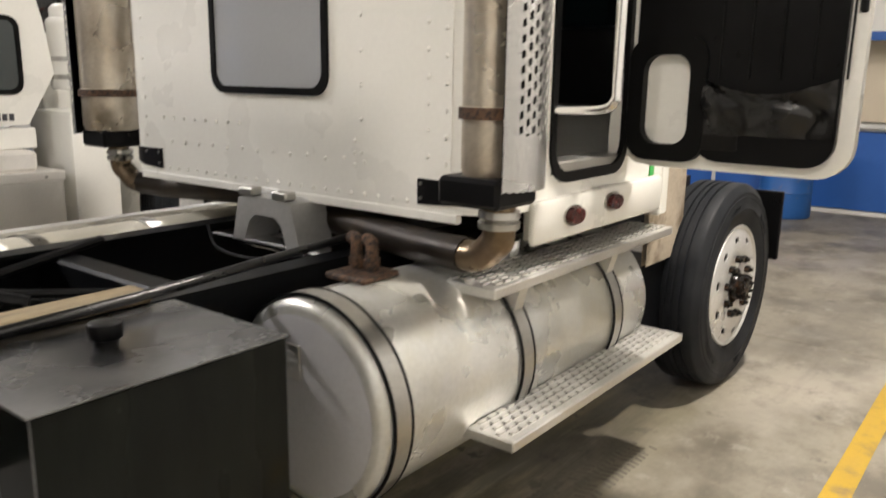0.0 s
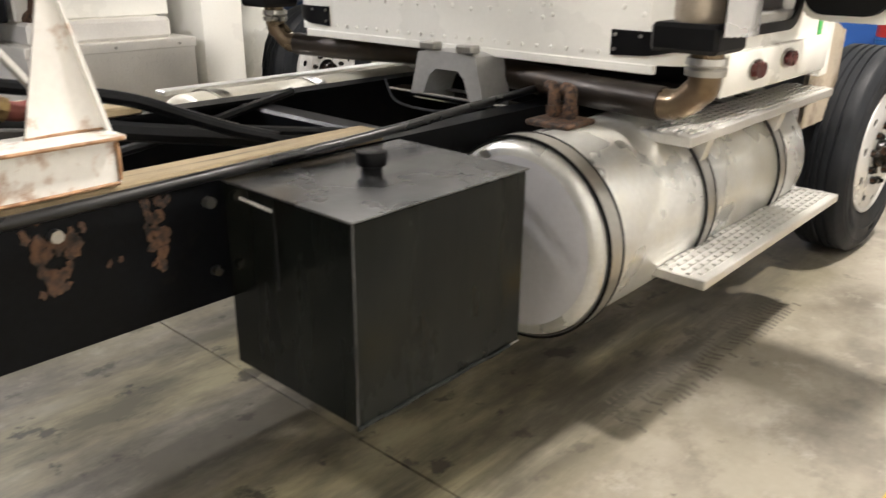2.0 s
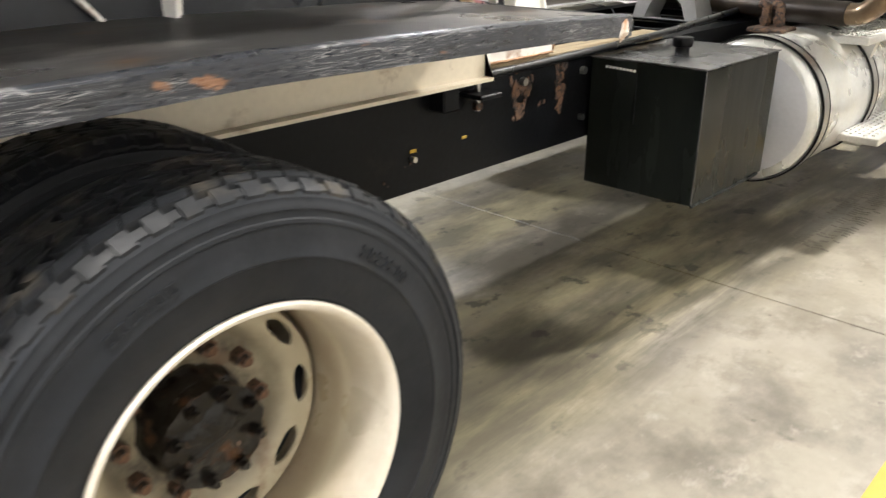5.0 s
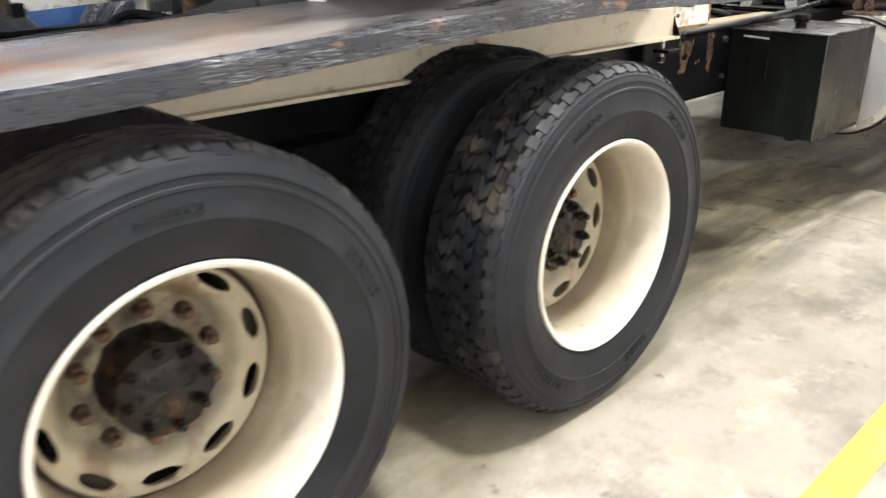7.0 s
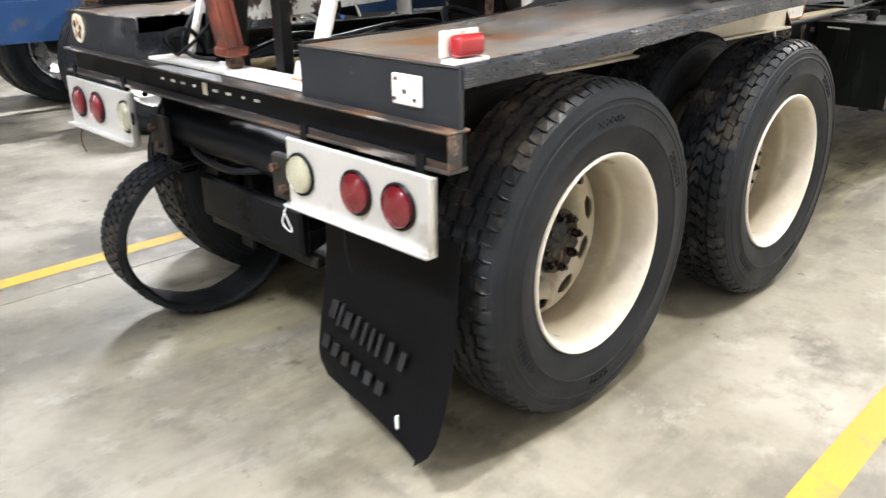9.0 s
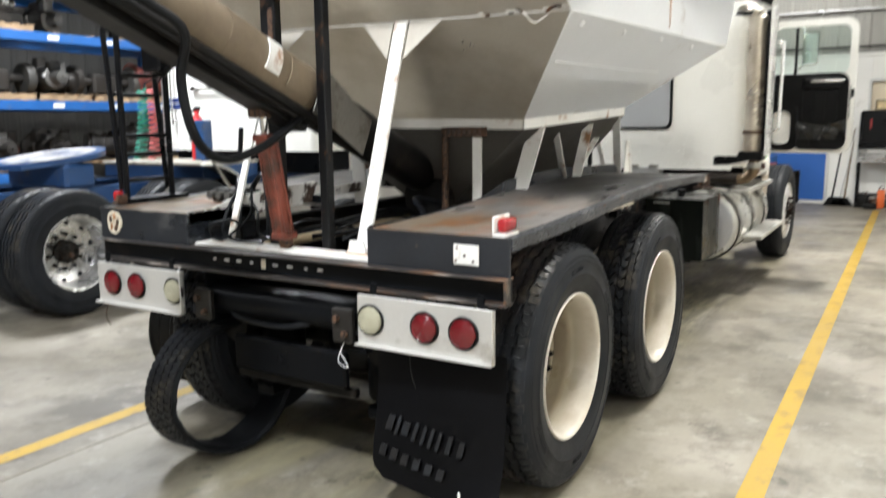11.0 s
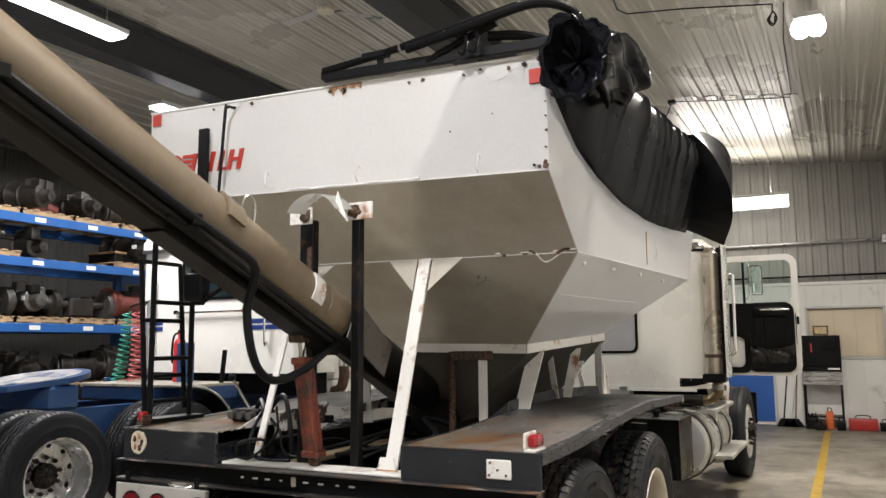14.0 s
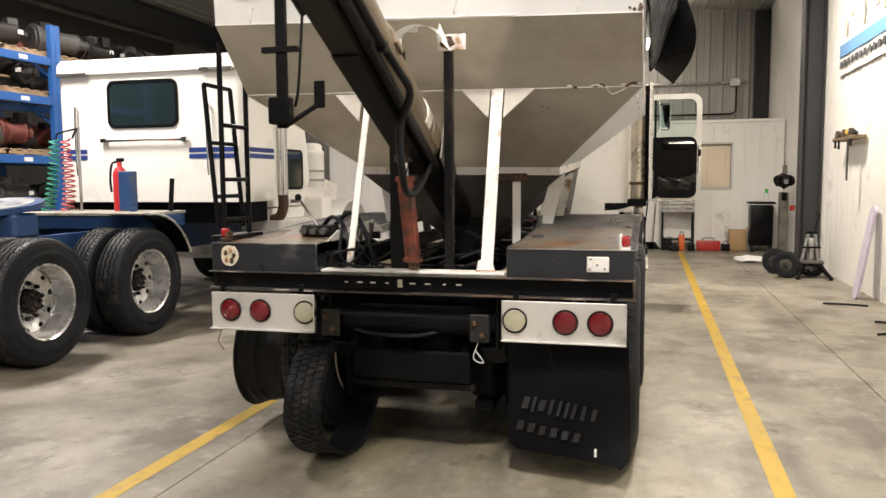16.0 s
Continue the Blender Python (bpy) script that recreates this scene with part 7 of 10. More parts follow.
for hx, hz in ((-0.80, 2.36), (-0.22, 2.355), (0.30, 2.335), (0.90, 2.31)):
    part("hook", T(smooth_path([(hx, 0.118, hz), (hx, 0.09, hz + 0.012), (hx - 0.008, 0.088, hz - 0.04), (hx - 0.01, 0.11, hz - 0.06)]), 0.0034, 6), HOPPER, hop, "white painted hook on the rear panel")
rnd = random.Random(21)
for k in range(7):
    x = 0.75 + 0.43 * rnd.random()
    z = 1.937 + 0.018 * rnd.random()
    part("paint_flake", B(x - 0.009 - 0.006 * rnd.random(), x + 0.01, 0.468, 0.473, z - 0.004, z + 0.004, 0.001), RUSTY if k % 2 else LEGWHITE, hop, "", None)
part("sealant_ridge", T(smooth_path([(-0.12 + 0.08 * k, 0.128, 2.279 - 0.0022 * k + 0.003 * math.sin(k * 2.3)) for k in range(10)], 4), 0.0045, 6), HOPPER, hop, "white bead of sealant along the fold")
# torn, curled edge at the lower corner of the rear slope
tear = smooth_path([(0.93, 0.475, 1.948), (0.985, 0.470, 1.945), (1.011, 0.478, 1.932), (1.022, 0.50, 1.912), (1.042, 0.51, 1.903), (1.077, 0.50, 1.914), (1.117, 0.478, 1.933), (1.149, 0.468, 1.944)], 5)
part("torn_edge", T([p + Vector((0, -0.006, 0)) for p in tear], 0.0032, 6), LEGWHITE, hop, "torn curled sheet edge at the seam")
for (x0, z0), (x1, z1), w in (((0.975, 1.952), (1.005, 1.938), 0.005), ((1.105, 1.935), (1.152, 1.95), 0.007), ((1.12, 1.946), (1.165, 1.95), 0.006)):
    part("rust_scab", T(smooth_path([(x0, 0.466, z0), ((x0 + x1) / 2, 0.462, (z0 + z1) / 2 + 0.004), (x1, 0.464, z1)], 4), w, 6), RUSTY, hop, "flaking rust on the torn seam")
# weld seam, dimples and specks on the funnel, rust run on the side
part("weld_seam", T(smooth_path([(1.003, 0.785, 1.774), (0.997, 1.228, 1.782), (0.990, 1.835, 1.793), (0.990, 2.385, 1.808)], 6), 0.0035, 6), HOPPER, hop, "thin weld seam across the side funnel")
for x, y, z in ((1.156, 0.698, 1.91), (1.158, 1.216, 1.927), (1.159, 1.823, 1.945), (1.149, 2.509, 1.955)):
    part("dimple", bunch_of(x, y, z, 0.008, 0.022, 0.016, y), HOPPER, hop, "hammered bump in the sheet")
rnd = random.Random(31)
for k in range(9):
    a, b = rnd.random(), rnd.random()
    c = Vector((0.682, 0.607, 1.868)).lerp(Vector((0.635, 0.69, 1.817)), a) + Vector((0.06 * (b - 0.4), -0.006, -0.003))
    part("paint_speck", bunch_of(c.x, c.y, c.z, 0.0024, 0.002, 0.003, k), DARKSTEEL, hop, "dark speck in the paint")
part("rust_run", sheet(bmesh.new(), ((1.196, 1.845, 2.20), (1.196, 1.872, 2.20), (1.1985, 1.845, 2.0), (1.1985, 1.835, 2.0)), 0.002), RUSTRUN, hop, "orange rust run on the side")
# saddle and black posts
bm = bmesh.new()
g = []
for i in range(13):
    a = radians(25 + 130 * i / 12)
    g.append([bm.verts.new((0.125 - 0.145 * math.cos(a), y, 2.085 + 0.135 * math.sin(a) + 0.12 * (y - 0.05))) for y in (-0.02, 0.12)])
for i in range(12):
    bm.faces.new((g[i][0], g[i + 1][0], g[i + 1][1], g[i][1]))
bmesh.ops.solidify(bm, geom=bm.faces, thickness=0.008)
part("auger_saddle", bm, WHITEPLATE, hop, "white curved auger cradle")
for a, b, c in (((0.075, 0.03, 2.185), (0.125, 0.03, 2.18), (0.124, 0.035, 2.22)), ((0.222, 0.03, 2.155), (0.296, 0.03, 2.078), (0.238, 0.035, 2.22))):
    part("saddle_horn", sheet(bmesh.new(), (a, b, c), 0.008), WHITEPLATE, hop, "pointed cradle horn")
POSTBLACK = mat("post_black", (0.005, 0.005, 0.0055), 0.4, spec=0.2, vary=0.3, stain=(0.10, 0.05, 0.02), stain_amount=0.1, stain_scale=9, bump=0.1)
for px, w, plate0, plate1 in ((-0.035, 0.04, -0.13, 0.0), (0.24, 0.022, 0.19, 0.335)):
    post = part("post", B(px - w, px + w, 0.17, 0.215, 0.98, 2.13, 0.004), POSTBLACK, hop, "black square steel post")
    part("post_plate", B(plate0, plate1, 0.16, 0.172, 2.11, 2.19, 0.003), LEGWHITE, post, "white mounting plate with rust")
    part("rust_boss", bunch_of(px, 0.16, 2.15, 0.035, 0.015, 0.03, px * 9), RUSTY, post, "rust-eaten weld at the post top")
part("rust_strip", B(-0.03, -0.004, 0.1665, 0.171, 1.78, 2.0, 0.002), RUSTY, hop, "rust inside the open post")
# hanging bracket bar on the left
part("hanger_bar", B(-0.665, -0.605, 0.085, 0.11, 1.74, 2.64, 0.004), PLASTIC, hop, "black flat bar bracket")
part("hanger_rod", T(smooth_path([(-0.455, 0.12, 2.73), (-0.46, 0.07, 2.72), (-0.475, 0.07, 2.66), (-0.53, 0.08, 2.0), (-0.565, 0.10, 1.85)]), 0.008, 6), HOSE, hop, "thin black rod")
part("hanger_cross", B(-0.74, -0.54, 0.07, 0.11, 2.13, 2.16, 0.004), PLASTIC, hop)
part("hanger_clamp", B(-0.70, -0.58, 0.05, 0.12, 1.76, 1.90, 0.01), PLASTIC, hop)
part("hanger_arm", T([(-0.60, 0.09, 1.76), (-0.44, 0.11, 1.86)], 0.014, 8), PLASTIC, hop)
part("hanger_end", B(-0.46, -0.40, 0.10, 0.115, 1.84, 1.98, 0.004), PLASTIC, hop)

# ladder on the far deck
ladder = thing("ladder", -1.1, 0.4, 1.15, "black tube ladder with a folding section on the deck", "ladder")
for ly, top in ((0.2, 2.22), (0.48, 2.10)):
    part("rail", T([(-1.06, ly, 1.15), (-1.06, ly, top)], 0.015, 8), PLASTIC, ladder)
    part("folding_rail", T([(-1.16, ly, 2.0), (-1.095, ly, 1.2)], 0.014, 8), PLASTIC, ladder)
for rz in (1.775, 1.475, 1.25):
    part("rung", T([(-1.06, 0.2, rz), (-1.06, 0.48, rz)], 0.012, 8), PLASTIC, ladder)
for rz in (2.0, 1.68, 1.38):
    rx = -1.16 + (2.0 - rz) * 0.081
    part("folding_rung", T([(rx, 0.2, rz), (rx, 0.48, rz)], 0.012, 8), PLASTIC, ladder)
part("ladder_foot", B(-1.12, -1.0, 0.16, 0.54, 1.145, 1.165, 0.003), PLASTIC, ladder)

# control valve and hoses on the far deck
valve = thing("control_valve", -0.62, 0.45, 1.15, "grimy hydraulic control valve with lever and black hoses", "valve")
part("valve_body", B(-0.70, -0.52, 0.42, 0.56, 1.145, 1.21, 0.008), DARKSTEEL, valve)
for k in range(3):
    part("valve_spool", C((-0.67 + k * 0.06, 0.38, 1.18), (-0.67 + k * 0.06, 0.6, 1.18), 0.02, 10), CASTALU, valve)
part("lever", T([(-0.62, 0.48, 1.2), (-0.72, 0.45, 1.36)], 0.008, 8), CHROME, valve)
bm = bmesh.new()
bmesh.ops.create_uvsphere(bm, u_segments=14, v_segments=8, radius=0.02, matrix=Matrix.Translation((-0.725, 0.448, 1.37)))
part("lever_knob", bm, PLASTIC, valve, "black ball knob")
rnd = random.Random(12)
for k, pts in enumerate((((-0.6, 0.5, 1.2), (-0.5, 0.42, 1.26), (-0.38, 0.3, 1.2), (-0.33, 0.25, 1.02)), ((-0.55, 0.55, 1.2), (-0.42, 0.5, 1.28), (-0.3, 0.4, 1.18), (-0.2, 0.3, 1.0)), ((-0.5, 0.5, 1.18), (-0.4, 0.3, 1.2), (-0.35, 0.16, 1.06), (-0.25, 0.14, 1.012), (-0.1, 0.15, 1.012)), ((-0.42, 0.16, 1.012), (-0.36, 0.1, 1.08), (-0.25, 0.14, 1.10), (-0.28, 0.2, 1.012), (-0.38, 0.18, 1.012)), ((-0.5, 0.45, 1.2), (-0.33, 0.36, 1.12), (-0.2, 0.24, 1.03), (0.0, 0.2, 1.015)), ((-0.3, 0.3, 1.24), (-0.22, 0.2, 1.12), (-0.3, 0.12, 1.02), (-0.4, 0.14, 1.012)))):
    part("hydraulic_hose", T(smooth_path(pts), (0.012, 0.013, 0.009, 0.008, 0.007, 0.006)[k], 8), HOSE, valve)
for k in range(7):
    a = Vector((-0.25 + 0.09 * k, 0.35 + 0.1 * (k % 3), 1.0 + 0.02 * (k % 2)))
    part("loose_hose", T(smooth_path([a, a + Vector((0.1, rnd.uniform(0.1, 0.3), rnd.uniform(0, 0.1))), a + Vector((rnd.uniform(-0.1, 0.3), 0.5, rnd.uniform(-0.03, 0.12))), a + Vector((0.1, 0.9, -0.02))]), rnd.uniform(0.008, 0.014), 7), HOSE, valve, "black hose between the rails")

# lift cylinder
cyl = thing("lift_cylinder", 0.085, 0.13, 0.99, "faded red hydraulic lift cylinder with tie rods", "hydraulic cylinder")
p0, p1 = Vector((0.068, 0.108, 1.06)), Vector((0.05, 0.045, 1.47))
part("base_clevis", B(0.045, 0.095, 0.09, 0.14, 1.004, 1.06, 0.01), RUSTY, cyl, "rusty base clevis")
part("barrel", C(p0, p1, 0.036, 20, 0.004), REDCYL, cyl)
for a in range(4):
    o = Vector((0.037 * math.cos(a * 1.571 + 0.78), 0.037 * math.sin(a * 1.571 + 0.78), 0))
    part("tie_rod", T([p0 + o, p1 + o], 0.008, 8), REDCYL, cyl)
for p in (p0, p1):
    part("end_cap", B(p.x - 0.041, p.x + 0.041, p.y - 0.042, p.y + 0.042, p.z - 0.015, p.z + 0.015, 0.006), REDCYL, cyl)
part("rod", C(p1, p1 + Vector((0.003, -0.02, 0.12)), 0.018, 12), CHROME, cyl)
part("clevis", B(0.01, 0.09, -0.02, 0.05, 1.55, 1.62, 0.008), RUSTY, cyl, "rusty clevis")

# ---- auger ----
PLATEGREY = mat("bare_grey_plate", (0.2, 0.19, 0.17), 0.45, 0.3, vary=0.2, scale=5, bump=0.08, stain=(0.1, 0.08, 0.06), stain_amount=0.35, stain_scale=5)
AX0, AX1 = Vector((0.02, 1.25, 1.26)), Vector((0.28, -4.2, 3.38))
ad = (AX1 - AX0).normalized()
auger = thing("auger", 0.05, 0.9, 1.2, "long tan tube auger on a black tray with a hose", "auger")
side = ad.cross(Vector((0, 0, 1))).normalized()
upv = side.cross(ad).normalized()


def along(s, u=0.0, w=0.0):
    return AX0 + ad * s + side * u + upv * w


part("tube", T([along(1.12), along(5.8)], 0.118, 32), TAN, auger, "dusty tan auger tube")
part("tube_end", T([along(0.0), along(1.14)], [0.10, 0.112], 28), DARKSTEEL, auger, "worn dark lower housing")
part("end_ring", T([along(1.105), along(1.135)], 0.1215, 28), TAN, auger)
for s in (1.33, 1.62, 2.02):
    part("weld_band", T([along(s), along(s + 0.02)], 0.1195, 28), TAN, auger)


def patch(s0, s1, a0, a1, r=0.121, t=0.006):
    """A plate bent round part of the tube, between two angles from the top towards the aisle."""
    bm = bmesh.new()
    g = []
    for k in range(9):
        a = radians(a0 + (a1 - a0) * k / 8)
        g.append([bm.verts.new(along(q, -rr * math.sin(a), rr * math.cos(a))) for q, rr in ((s0, r), (s1, r), (s1, r + t), (s0, r + t))])
    for p, q in zip(g, g[1:]):
        for k in range(4):
            bm.faces.new((p[k], p[(k + 1) % 4], q[(k + 1) % 4], q[k]))
    bm.faces.new(g[0])
    bm.faces.new(g[-1][::-1])
    return bm


part("white_patch", patch(1.36, 1.44, 52, 112), LEGWHITE, auger, "white rust-edged collar plate")
part("repair_patch", patch(1.14, 1.30, 60, 118), TAN, auger, "grey welded repair plate")
part("lug_plate", patch(1.96, 2.06, 25, 85, 0.121, 0.012), TAN, auger, "tan welded lug plate")
part("wire_loop", T(smooth_path([along(1.9, -0.02, 0.11), along(1.89, -0.02, 0.2), along(1.83, -0.02, 0.2), along(1.80, -0.02, 0.11)]), 0.006, 6), STRAP, auger)
# tray below the tube, bare black at its lower end, tube shade painted in above
for s0, s1, material, lab in ((1.05, 2.25, DARKSTEEL, "black oily steel tray under the tube"), (2.25, 5.8, mat("tray_shade_brown", (0.016, 0.013, 0.010), 0.5, spec=0.2, vary=0.2, scale=3, bump=0.1, stain=(0.03, 0.024, 0.018), stain_amount=0.4, stain_scale=3), "dark brown tray with the tube's shade painted in")):
    bm = bmesh.new()
    g = []
    dz = -0.148 if s0 > 2 else -0.158
    for s in (s0, s1):
        g.append([bm.verts.new(along(s, u, w)) for u, w in ((-0.055, -0.09), (-0.045, dz), (0.06, dz), (0.07, -0.08), (0.062, -0.08), (0.052, dz + 0.008), (-0.038, dz + 0.008), (-0.047, -0.09))])
    for i in range(8):
        bm.faces.new((g[0][i], g[0][(i + 1) % 8], g[1][(i + 1) % 8], g[1][i]))
    bm.faces.new(g[0])
    bm.faces.new(g[1][::-1])
    part("tray", bm, material, auger, lab)
# thick dark lip covers the tube's underside in place of shade
part("tray_lip", T([along(1.05, -0.082, -0.11), along(5.8, -0.082, -0.11)], 0.024, 10), DARKSTEEL, auger, "black lip filling the shade between tube and tray")
part("tray_rod", T([along(1.2, -0.10, -0.15), along(2.3, -0.10, -0.13)], 0.009, 8), DARKSTEEL, auger, "rod along the tray")
hs = [along(5.6, -0.112, -0.085), along(4.2, -0.112, -0.086), along(3.0, -0.113, -0.087), along(2.3, -0.12, -0.088), along(2.02, -0.135, -0.092), along(1.87, -0.15, -0.12)] + [Vector(p) for p in ((0.2, -0.505, 1.68), (0.2, -0.475, 1.52), (0.19, -0.40, 1.43), (0.18, -0.28, 1.40), (0.17, -0.10, 1.44), (0.16, 0.06, 1.51), (0.15, 0.17, 1.56))]
part("hydraulic_hose", T(smooth_path(hs), 0.017, 10), HOSE, auger, "black hose looping below the tube")
part("hydraulic_hose", T(smooth_path([along(5.6, 0.08, -0.115), along(4.0, 0.08, -0.115), along(2.5, 0.08, -0.125)]), 0.015, 10), HOSE, auger)
for s in (2.2, 3.0, 3.9):
    part("hose_clip", B(-0.022, 0.022, -0.022, 0.022, -0.022, 0.022, 0.004, Matrix.Translation(along(s, -0.116, -0.09))), SEAL, auger)
part("housing_plate", sheet(bmesh.new(), (along(0.70, -0.115, 0.02), along(1.10, -0.125, 0.095), along(1.13, -0.125, -0.10), along(0.72, -0.115, -0.15)), 0.008), PLATEGREY, auger, "dull grey flat side plate")

# ---- tarp ----
tarp = thing("tarp", 1.25, 2.0, 2.75, "crumpled glossy black vinyl tarp hanging over the hopper side", "tarp")
LOW = [(0.12, 2.54), (0.45, 2.40), (0.75, 2.315), (1.2, 2.26), (1.71, 2.25), (2.5, 2.29), (3.0, 2.335), (3.1, 2.5), (3.5, 2.6)]


def low_z(y):
    for (a, za), (b, zb) in zip(LOW, LOW[1:]):
        if y <= b:
            return za + (zb - za) * max(0, (y - a) / (b - a))
    return LOW[-1][1]


NU, NV = 240, 50
rows = []
for i in range(NU + 1):
    y = 0.13 + 3.37 * i / NU
    out = 0.05 + 0.16 * min(1, max(0, (y - 0.3) / 2.2)) + 0.02 * math.sin(y * 2.1)
    out *= 1 - 0.7 * min(1, max(0, (y - 2.95) / 0.25))
    top = 2.89 + 0.05 * min(1, max(0, y - 0.9)) + 0.02 * noise.noise((y * 2.2, 0, 7)) - 0.2 * max(0, 1 - (y - 0.1) / 0.6)
    zl = low_z(y)
    ctrl = [(0.86, 2.80), (0.95, top - 0.05), (1.08 + out * 0.4, top), (1.18 + out, top - 0.05), (1.21 + out, top - 0.18), (1.225 + out * 0.65, (top + zl) / 2), (1.215 + out * 0.22, zl + 0.03), (1.208 + out * 0.12, zl)]
    path = smooth_path([(a, 0, b) for a, b in ctrl], 8)
    row = []
    for j in range(NV + 1):
        f = j / NV * (len(path) - 1)
        k = min(int(f), len(path) - 2)
        p = path[k].lerp(path[k + 1], f - k)
        q = j / NV
        hang = max(0, (q - 0.34) / 0.66)
        # narrow pleats fan out from the middle of the top, broad soft folds at both ends
        fan = 1.55 + (y - 1.55) * (1.15 - 0.35 * hang) + 0.03 * math.sin(hang * 5 + y * 2)
        pleated = math.exp(-((y - 1.85) / 1.0) ** 6)
        ridge = 1 - abs(math.sin(fan * 13.2 + 1.3 * math.sin(fan * 3.1) + 0.7 * math.sin(fan * 7.7)))
        tall = 0.6 + 0.6 * noise.noise((fan * 2.7, 3.1, 0.4))
        fold = min(1, max(0.06, (q - 0.22) * 4)) * 0.03 * pleated * tall * (ridge ** 4 - 0.15) * (1 - 0.45 * hang ** 2)
        fold += min(1, hang * 2.2) * (0.03 * noise.noise((y * 1.7, q * 1.5, 2)) + 0.012 * (1 - pleated) * noise.noise((y * 3.5 - q * 2, q * 3.4, 6)))
        p = p + Vector((fold * (1 - 0.6 * hang ** 3), 0.02 * hang * noise.noise((y * 3, q * 3, 9)), fold * 0.7 * (1 - hang)))
        row.append((p.x, y + p.y, p.z))
    rows.append(row)
bm = bmesh.new()
grid_skin(bm, rows)
part("hanging_sheet", bm, TARP, tarp, "draped black sheet with long folds", None, 80)

# rear end rolled up, its drawn hem gaping like a mouth
MOUTH = [(1.30, 0.235, 2.70, 0.008, 0.012), (1.30, 0.225, 2.695, 0.035, 0.05), (1.30, 0.20, 2.69, 0.068, 0.098), (1.305, 0.155, 2.685, 0.098, 0.136),
         (1.31, 0.12, 2.685, 0.108, 0.152), (1.312, 0.15, 2.69, 0.113, 0.156), (1.315, 0.22, 2.70, 0.095, 0.135), (1.325, 0.38, 2.745, 0.11, 0.158),
         (1.335, 0.56, 2.775, 0.13, 0.152), (1.35, 0.72, 2.79, 0.122, 0.138), (1.35, 0.84, 2.80, 0.085, 0.1), (1.34, 0.90, 2.79, 0.01, 0.01)]


def station(f):
    k = min(int(f), len(MOUTH) - 2)
    a, b, w = MOUTH[k], MOUTH[k + 1], f - k
    m0 = [(y - x) * 0.5 for x, y in zip(MOUTH[max(0, k - 1)], b)]
    m1 = [(y - x) * 0.5 for x, y in zip(a, MOUTH[min(len(MOUTH) - 1, k + 2)])]
    h0, h1, h2, h3 = 2 * w ** 3 - 3 * w * w + 1, w ** 3 - 2 * w * w + w, -2 * w ** 3 + 3 * w * w, w ** 3 - w * w
    return [h0 * p + h1 * t0 + h2 * q + h3 * t1 for p, t0, q, t1 in zip(a, m0, b, m1)]


rows = []
for i in range(89):
    f = i / 8
    cx, cy, czz, rx, rz = station(f)
    row = []
    for k in range(128):
        an = k * 2 * math.pi / 128
        c, sn = math.cos(an), math.sin(an)
        if f < 4:
            ray = 1 - abs(math.sin(an * 3 + 1.8 * noise.noise((c * 1.3, sn * 1.3, f * 0.5))))
            w = 1 - 0.45 * (ray ** 2 - 0.3) * min(1, (4.1 - f) / 2)
        else:
            g = f - 4
            pucker = math.exp(-((g - 1.6) / 1.1) ** 2)
            swirl = an + 0.5 * g
            cc, ss = math.cos(swirl), math.sin(swirl)
            crease = abs(noise.noise((cc * 1.7 + 4, ss * 1.7, g * 0.55)))
            fine_crease = abs(noise.noise((c * 3.1 + 1, sn * 3.1, g * 0.8)))
            dent = noise.noise((c * 1.2, sn * 1.2 + 7, g * 0.6))
            w = 1 + 0.34 * dent + 0.62 * (0.26 - crease) + 0.12 * (0.2 - fine_crease) + 0.05 * pucker * math.cos(13 * an + 3 * noise.noise((c, sn, 5)))
        dip = 0.055 * (ray ** 2 - 0.35) * math.sin(math.pi * min(1, f / 4)) if f < 4 else 0
        wob = 0.02 * noise.noise((c * 1.3, sn * 1.3, f * 0.2 + 11))
        row.append((cx + rx * w * c, cy + dip + wob * 2 + 0.06 * c * math.exp(-((f - 4.3) / 1.2) ** 2), czz + rz * w * sn + 0.5 * wob))
    rows.append(row)
bm = bmesh.new()
grid_skin(bm, rows, True)
part("gathered_end", bm, TARPEND, tarp, "rolled rear end with a drawn gaping hem", None, 80)
hem = rows[36]
part("drawstring_hem", T([Vector(p) + Vector((0, -0.004, 0)) for p in hem[::2]] + [Vector(hem[0])], 0.0075, 6), TARPEND, tarp, "puckered drawstring hem")

# front end: a fold turned outwards that hangs to a point, and the lobe behind it
LEFT = smooth_path([(1.36, 2.40, 2.90), (1.36, 2.62, 2.72), (1.31, 2.78, 2.52), (1.26, 2.86, 2.335)], 10)
EDGE = smooth_path([(1.41, 2.42, 2.905), (1.49, 2.62, 2.81), (1.57, 2.82, 2.60), (1.545, 3.10, 2.43), (1.425, 3.52, 2.285)], 10)
BACK = smooth_path([(1.38, 2.40, 2.92), (1.42, 2.85, 3.02), (1.505, 3.28, 3.00), (1.54, 3.30, 2.80), (1.50, 3.30, 2.55), (1.42, 3.45, 2.32)], 10)


def ruled(left, right, puff, seed):
    rows = []
    for k in range(41):
        q = k / 40
        a = left[min(len(left) - 1, round(q * (len(left) - 1)))]
        b = right[min(len(right) - 1, round(q * (len(right) - 1)))]
        row = []
        for i in range(15):
            r = i / 14
            p = a.lerp(b, r)
            p = p + Vector((0.2, -1, 0.1)) * (puff * math.sin(math.pi * r) * math.sin(math.pi * min(1, q * 1.1)) + 0.02 * r * (1 - r) * 4 * noise.noise((q * 2.5, r * 2, seed)))
            row.append(p)
        rows.append(row)
    return rows


